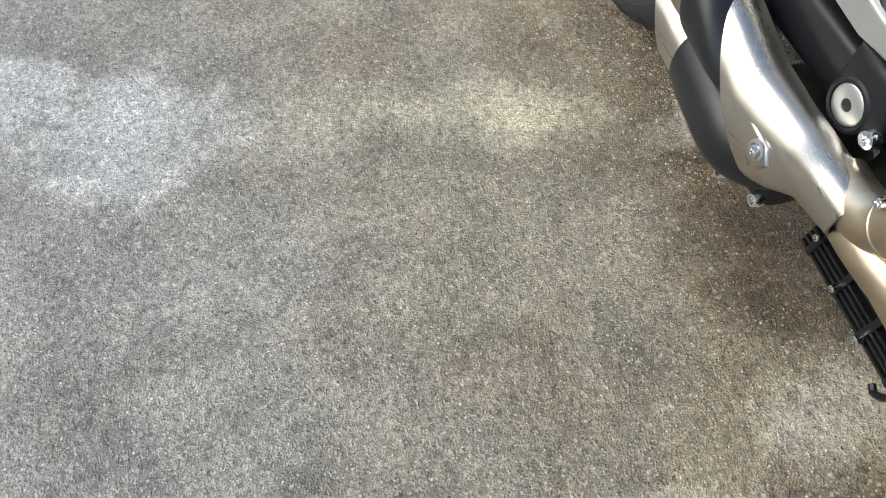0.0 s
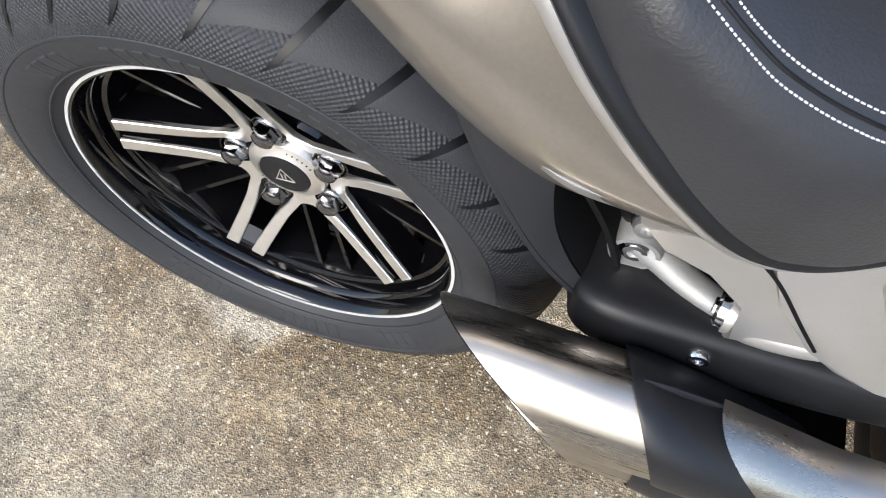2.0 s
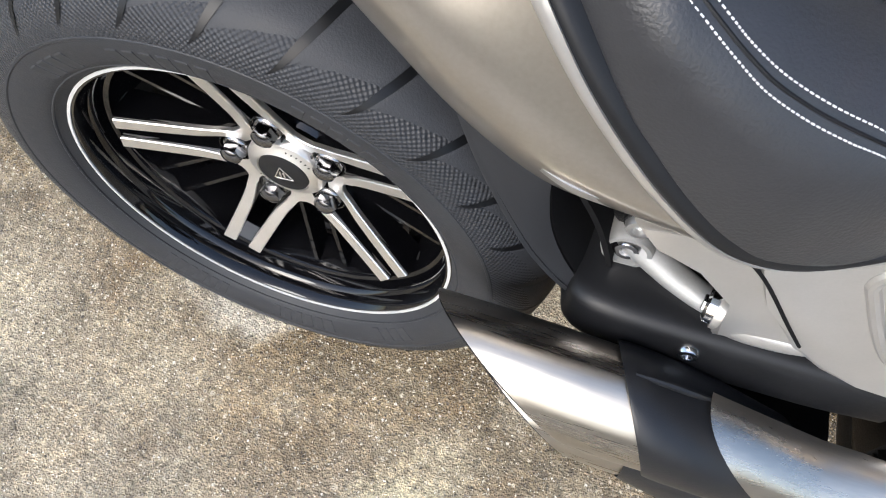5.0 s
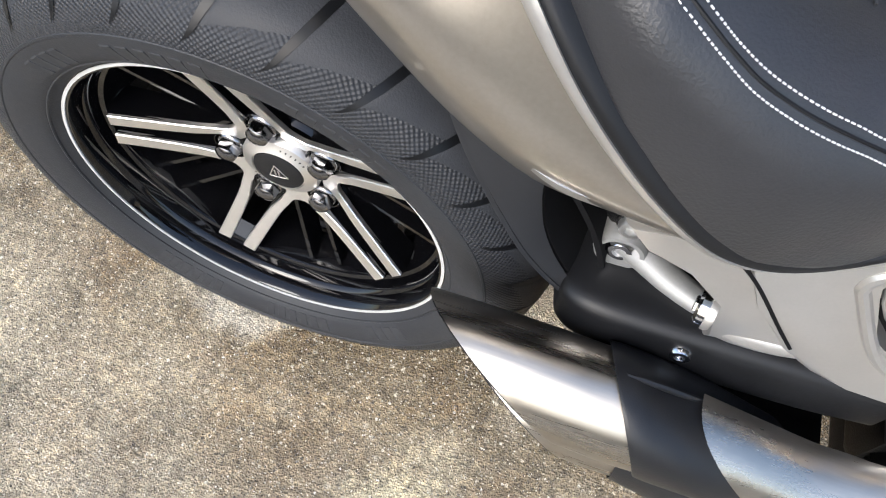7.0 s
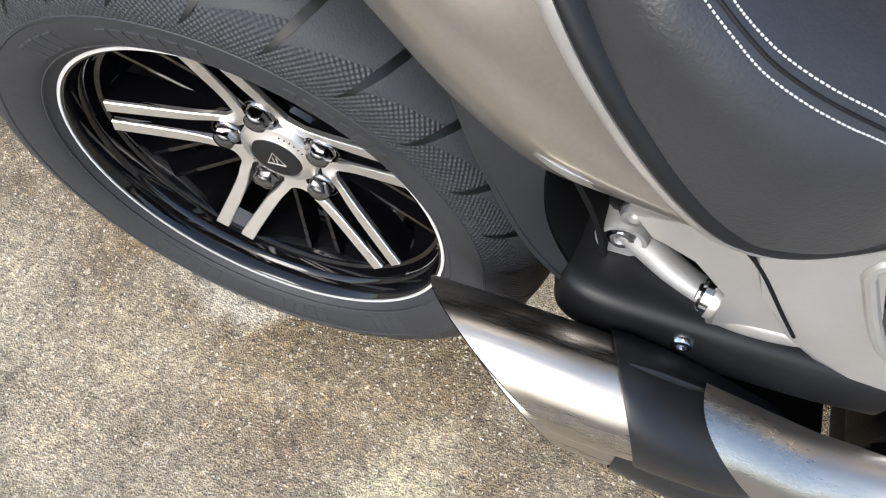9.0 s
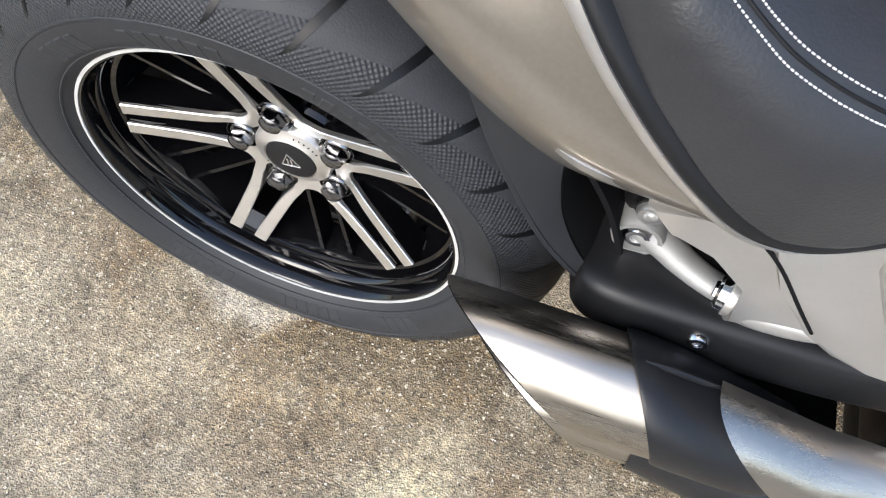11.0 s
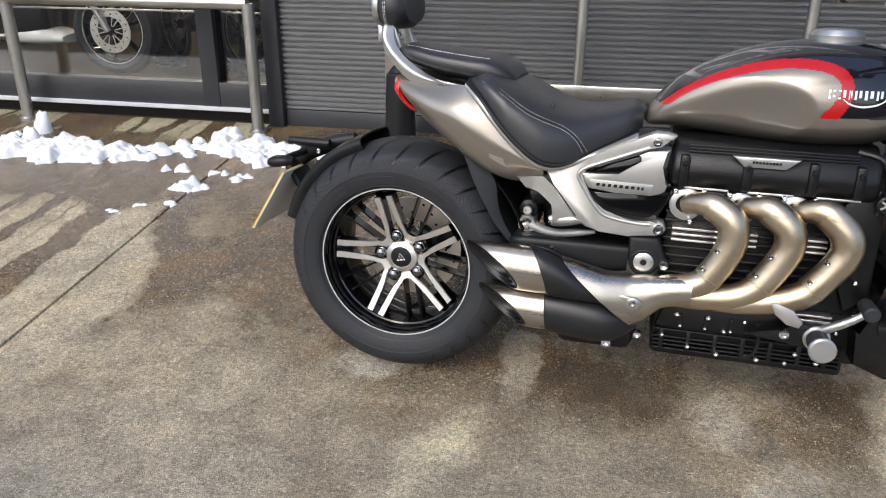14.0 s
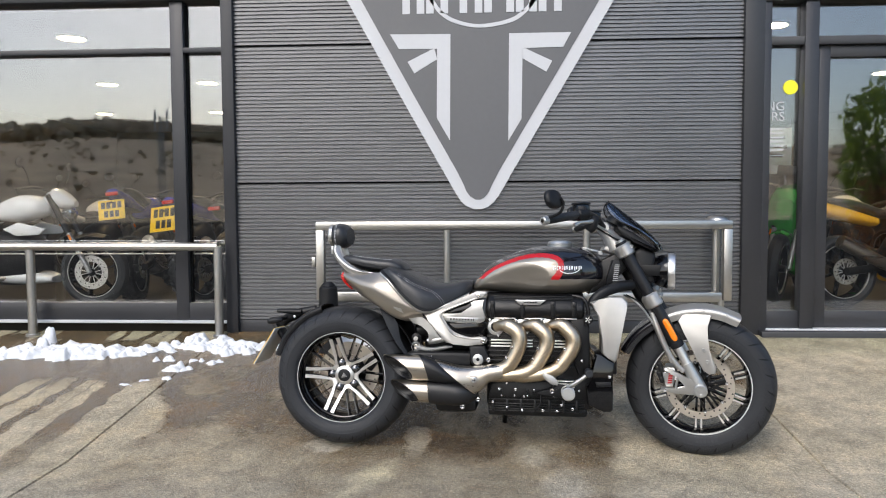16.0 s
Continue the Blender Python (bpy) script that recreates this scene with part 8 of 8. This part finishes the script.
# ---- motorcycles inside the showroom ----
def shop_bike(m, paint, label, knobby=False, plate=0.0, fairing=True, seat_z=0.82):
    """A standing motorcycle: origin under the rear axle, x forward."""
    b = thing("showroom_motorcycle", m, label, "motorcycle", "motorcycles in the showroom")
    R = 0.31
    for x, half in ((0.0, 0.085), (1.43, 0.058)):
        bm = bmesh.new()
        prof = [(R - 0.085, -half * 0.8), (R - 0.05, -half), (R - 0.018, -half * 0.8), (R, 0), (R - 0.018, half * 0.8), (R - 0.05, half), (R - 0.085, half * 0.8)]
        lathe(bm, prof, n=48, closed=True)
        if knobby:
            for k in range(26):
                for y in (-0.6, 0.0, 0.6):
                    a = 2 * math.pi * (k + (0.5 if y == 0 else 0)) / 26
                    rr = R - 0.004 - 0.014 * abs(y)
                    box(bm, (0.022, 0.035, 0.03), V(rr * math.cos(a), y * half, rr * math.sin(a)), 0, Matrix.Rotation(-a, 4, "Y"))
        w = part("wheel", bm, M["rubber"], b, "black tyre on a dark rim")
        w.location = (x, 0, R)
        part("rim", arc_ring(R - 0.10, R - 0.078, -half * 0.7, half * 0.7, 48), M["gloss_black"], w)
        part("rim_line", arc_ring(R - 0.088, R - 0.083, -half * 0.86, half * 0.86, 48), M["machined"], w)
        bm = bmesh.new()
        rod(bm, V(0, -0.07, 0), V(0, 0.07, 0), 0.035, n=18)
        part("hub", bm, M["case_black"], w)
        for k in range(6):
            bm = bmesh.new()
            bar2(bm, 0.03, R - 0.095, 0, 0, 0.022, 0.016, -0.02, -0.02, 0.04, k * math.pi / 3 + 0.3)
            part("spoke", bm, M["gloss_black"], w)
        dd = part("brake_disc", arc_ring(0.095 if x else 0.07, 0.150 if x else 0.11, -half - 0.012, -half - 0.007, 48), M["disc"] if x == 0 else M["machined"], w)
        for k in range(6):
            for o in (-1, 1):
                bm = bmesh.new()
                bar2(bm, 0.03, 0.10, o * 0.004, o * 0.024, 0.007, 0.007, -half - 0.012, -half - 0.012, 0.005, k * math.pi / 3)
                part("disc_arm", bm, M["machined"], dd)
        for k in range(18):
            bm = bmesh.new()
            a = k * math.pi / 9
            r = (0.112, 0.130)[k % 2] if x else (0.082, 0.096)[k % 2]
            lathe(bm, [(0.006, 0), (0.0005, 0)], (r * math.cos(a), -half - 0.0128, r * math.sin(a)), n=8)
            part("drill_hole", bm, M["gap"], dd)
    for y in (-0.095, 0.095):
        bm = bmesh.new()
        rod(bm, V(1.43, y, R), V(1.22, y, 0.72), 0.022, n=14)
        fk = part("fork_leg", bm, M["alloy"], b)
        bm = bmesh.new()
        rod(bm, V(1.25, y, 0.66), V(1.08, y, 1.00), 0.028, n=14)
        part("fork_tube", bm, M["satin_black"], fk)
        bm = bmesh.new()
        rod(bm, V(1.285, y * 1.3, 0.60), V(1.262, y * 1.3, 0.645), 0.010, n=10)
        part("reflector", bm, M["amber"], fk)
    def body(name, secs, mat, lab=""):
        bm = bmesh.new()
        loft(bm, [ring(x, (t + bo) / 2, hv, (t - bo) / 2, 2.5, 24) for x, t, bo, hv in secs], 4)
        return part(name, bm, mat, b, lab)
    body("tank", ((0.55, 0.84, 0.80, 0.06), (0.62, 0.93, 0.77, 0.12), (0.80, 1.00, 0.76, 0.15), (0.98, 0.98, 0.80, 0.13), (1.06, 0.90, 0.84, 0.05)), paint)
    body("seat", ((-0.12, seat_z + 0.12, seat_z + 0.06, 0.06), (0.10, seat_z + 0.10, seat_z + 0.02, 0.12), (0.35, seat_z + 0.02, seat_z - 0.06, 0.13), (0.60, seat_z + 0.03, seat_z - 0.06, 0.10)), M["leather"])
    body("tail", ((-0.28, seat_z + 0.10, seat_z + 0.04, 0.05), (-0.05, seat_z + 0.06, seat_z - 0.06, 0.10), (0.30, seat_z - 0.05, seat_z - 0.13, 0.11)), paint)
    body("engine", ((0.42, 0.50, 0.26, 0.14), (0.55, 0.66, 0.20, 0.19), (0.85, 0.70, 0.20, 0.19), (0.98, 0.58, 0.28, 0.15)), M["case_black"], "dark engine")
    if fairing == "half":
        body("nose_cowl", ((1.02, 0.99, 0.94, 0.07), (1.10, 1.06, 0.88, 0.11), (1.20, 1.02, 0.88, 0.09), (1.28, 0.95, 0.89, 0.04)), paint, "small painted nose cowl")
        body("belly_panel", ((0.40, 0.32, 0.28, 0.10), (0.62, 0.34, 0.22, 0.16), (0.90, 0.34, 0.20, 0.17), (1.10, 0.28, 0.22, 0.13)), paint)
        for y in (-1, 1):
            bm = bmesh.new()
            prism(bm, [(0.72, 0.70), (0.86, 0.76), (1.10, 0.70), (1.04, 0.65), (0.84, 0.64)], y * 0.17, y * 0.20, 0.008)
            part("side_wing", bm, paint, b)
        bm = bmesh.new()
        skin(bm, [[V(1.20 + dx, r * math.cos(q), 0.84 + r * math.sin(q)) for q in [2 * math.pi * i / 24 for i in range(24)]] for r, dx in ((0.02, -0.05), (0.05, 0.0), (0.065, 0.05), (0.06, 0.06), (0.001, 0.07))], caps=False)
        part("headlamp", bm, M["lens"], b)
    elif fairing:
        body("fairing", ((0.92, 1.00, 0.62, 0.18), (1.08, 1.08, 0.50, 0.21), (1.24, 1.04, 0.62, 0.17), (1.36, 0.93, 0.78, 0.08)), paint, "painted nose fairing")
        body("belly_panel", ((0.45, 0.34, 0.22, 0.17), (0.75, 0.42, 0.18, 0.20), (1.02, 0.50, 0.26, 0.17)), paint)
        bm = bmesh.new()
        patch(bm, [[V(1.26, y * 0.5, 1.02), V(1.16, y * 0.9, 1.13), V(1.06, y, 1.24)] for y in (-0.16, 0.0, 0.16)], 10, 8, 0.004)
        part("screen", bm, M["smoke"], b)
    else:
        bm = bmesh.new()
        skin(bm, [[V(1.24 + dx, r * math.cos(q), 0.92 + r * math.sin(q)) for q in [2 * math.pi * i / 24 for i in range(24)]] for r, dx in ((0.02, -0.05), (0.07, 0.0), (0.08, 0.05), (0.07, 0.06), (0.001, 0.07))], caps=False)
        part("headlamp", bm, M["lens"], b)
    bm = bmesh.new()
    patch(bm, [[around(V(1.43, 0, R), R + 0.03 + d, a, y) for a in (70, 95, 120, 150)] for y, d in ((-0.07, -0.02), (0, 0.01), (0.07, -0.02))], 14, 8, 0.004)
    part("mudguard", bm, paint if fairing is True else M["matt_black"], b)
    bm = bmesh.new()
    tube(bm, [V(0.98, -0.40, 1.04), V(1.04, -0.25, 1.06), V(1.10, 0.0, 1.03), V(1.04, 0.25, 1.06), V(0.98, 0.40, 1.04)], 0.014, n=10, steps=24)
    hb = part("handlebar", bm, M["satin_black"], b)
    for s in (-1, 1):
        bm = bmesh.new()
        tube(bm, [V(1.03, s * 0.28, 1.06), V(1.04, s * 0.33, 1.16), V(1.03, s * 0.38, 1.24)], 0.006, n=8)
        part("mirror_stalk", bm, M["matt_black"], hb)
        bm = bmesh.new()
        loft(bm, [[V(1.02 + dx, s * 0.40 + r * 1.2 * math.cos(q), 1.265 + r * math.sin(q)) for q in [2 * math.pi * i / 18 for i in range(18)]] for dx, r in ((-0.012, 0.040), (0.0, 0.045), (0.014, 0.03))], 2)
        part("mirror", bm, M["matt_black"], hb)
    bm = bmesh.new()
    tube(bm, [V(0.50, 0.05, 0.40), V(0.25, 0.11, 0.34), V(0.0, 0.11, R)], 0.035, n=12)
    tube(bm, [V(0.50, -0.05, 0.40), V(0.25, -0.11, 0.34), V(0.0, -0.11, R)], 0.035, n=12)
    part("swing_arm", bm, M["case_black"], b)
    bm = bmesh.new()
    tube(bm, [V(0.85, -0.12, 0.30), V(0.55, -0.17, 0.26), V(0.25, -0.20, 0.38), V(-0.12, -0.21, 0.56)], [0.025, 0.028, 0.05, 0.055], n=16)
    part("silencer", bm, M["steel"], b, "brushed silencer")
    bm = bmesh.new()
    box(bm, (0.03, 0.11, 0.035), (-0.29, 0, seat_z + 0.055), 0.008)
    part("tail_lamp", bm, M["red_lens"], b)
    if plate:
        tl = Matrix.Rotation(radians(14), 4, "Y")
        bm = bmesh.new()
        box(bm, (0.006, 0.228 * plate, 0.178 * plate), (-0.36, 0, seat_z - 0.09), 0.002, tl)
        p = part("number_plate", bm, M["plate_yellow"], b, "yellow number plate with black bars")
        for row, n in ((0.042, 4), (-0.038, 3)):
            for i in range(n):
                bm = bmesh.new()
                box(bm, (0.003, 0.034 * plate, 0.058 * plate), V(-0.36, (i - (n - 1) / 2) * 0.047 * plate, seat_z - 0.09) + tl @ V(-0.004, 0, row * plate), 0, tl)
                part("plate_bar", bm, M["plate_bar"], p, smooth=False)
        bm = bmesh.new()
        rod(bm, V(-0.20, 0, seat_z), V(-0.35, 0, seat_z - 0.03), 0.015, n=8)
        part("plate_arm", bm, M["matt_black"], b)
    return b


FZ = 0.306
shop_bike(pose(-4.24, 2.82, FZ, 0, 0, 2), M["paint_white"], "white naked sports motorcycle parked behind the shop window", False, False, "half")
shop_bike(pose(-2.62, 3.25, FZ, -6, 0, 100), M["paint_blue"], "blue trail motorcycle with knobbly tyres and a yellow number plate", True, 1.0, False, 0.96)
shop_bike(pose(-1.90, 3.00, FZ, -6, 0, 74), M["paint_blue"], "dark blue off-road motorcycle with a yellow number plate", True, 1.25, False, 0.88)
shop_bike(pose(-1.62, 3.2, FZ, -5, 0, 84), M["matt_black"], "black roadster motorcycle standing close to the window", False, False, False)
shop_bike(pose(3.70, 2.85, FZ, -5, 0, 8), M["paint_yellow"], "yellow and black touring motorcycle inside the entrance")
shop_bike(pose(4.05, 4.45, FZ, -5, 0, -122), M["paint_green"], "green faired sports motorcycle inside the entrance")
back = shop_bike(pose(-3.4, 5.6, FZ, -5, 0, 75), M["paint_white"], "white naked motorcycle in the second showroom row", False, False, False)
for x, y, a in ((-4.6, 5.5, 80), (-2.5, 5.8, 70), (-1.5, 5.6, 78), (5.6, 5.6, 100), (-5.6, 5.4, 82)):
    copy_thing(back, pose(x, y, FZ, -5, 0, a))


def notice_board():
    b = thing("notice_board", pose(3.62, 4.1, FZ), "white notice board on a thin stand inside the entrance", "board")
    bm = bmesh.new()
    box(bm, (0.30, 0.02, 0.46), (0, 0, 1.42), 0.004)
    part("panel", bm, M["paint_white"], b)
    for x in (-0.1, 0.1):
        bm = bmesh.new()
        rod(bm, V(x, 0.015, 0.0), V(x, 0.015, 1.3), 0.012, n=10)
        part("leg", bm, M["alloy"], b)
    for i, w in enumerate((0.16, 0.20, 0.12)):
        bm = bmesh.new()
        box(bm, (w, 0.003, 0.03), (0.0, -0.0115, 1.55 - i * 0.09), 0)
        part("text_bar", bm, M["frame_grey"], b, smooth=False)


notice_board()
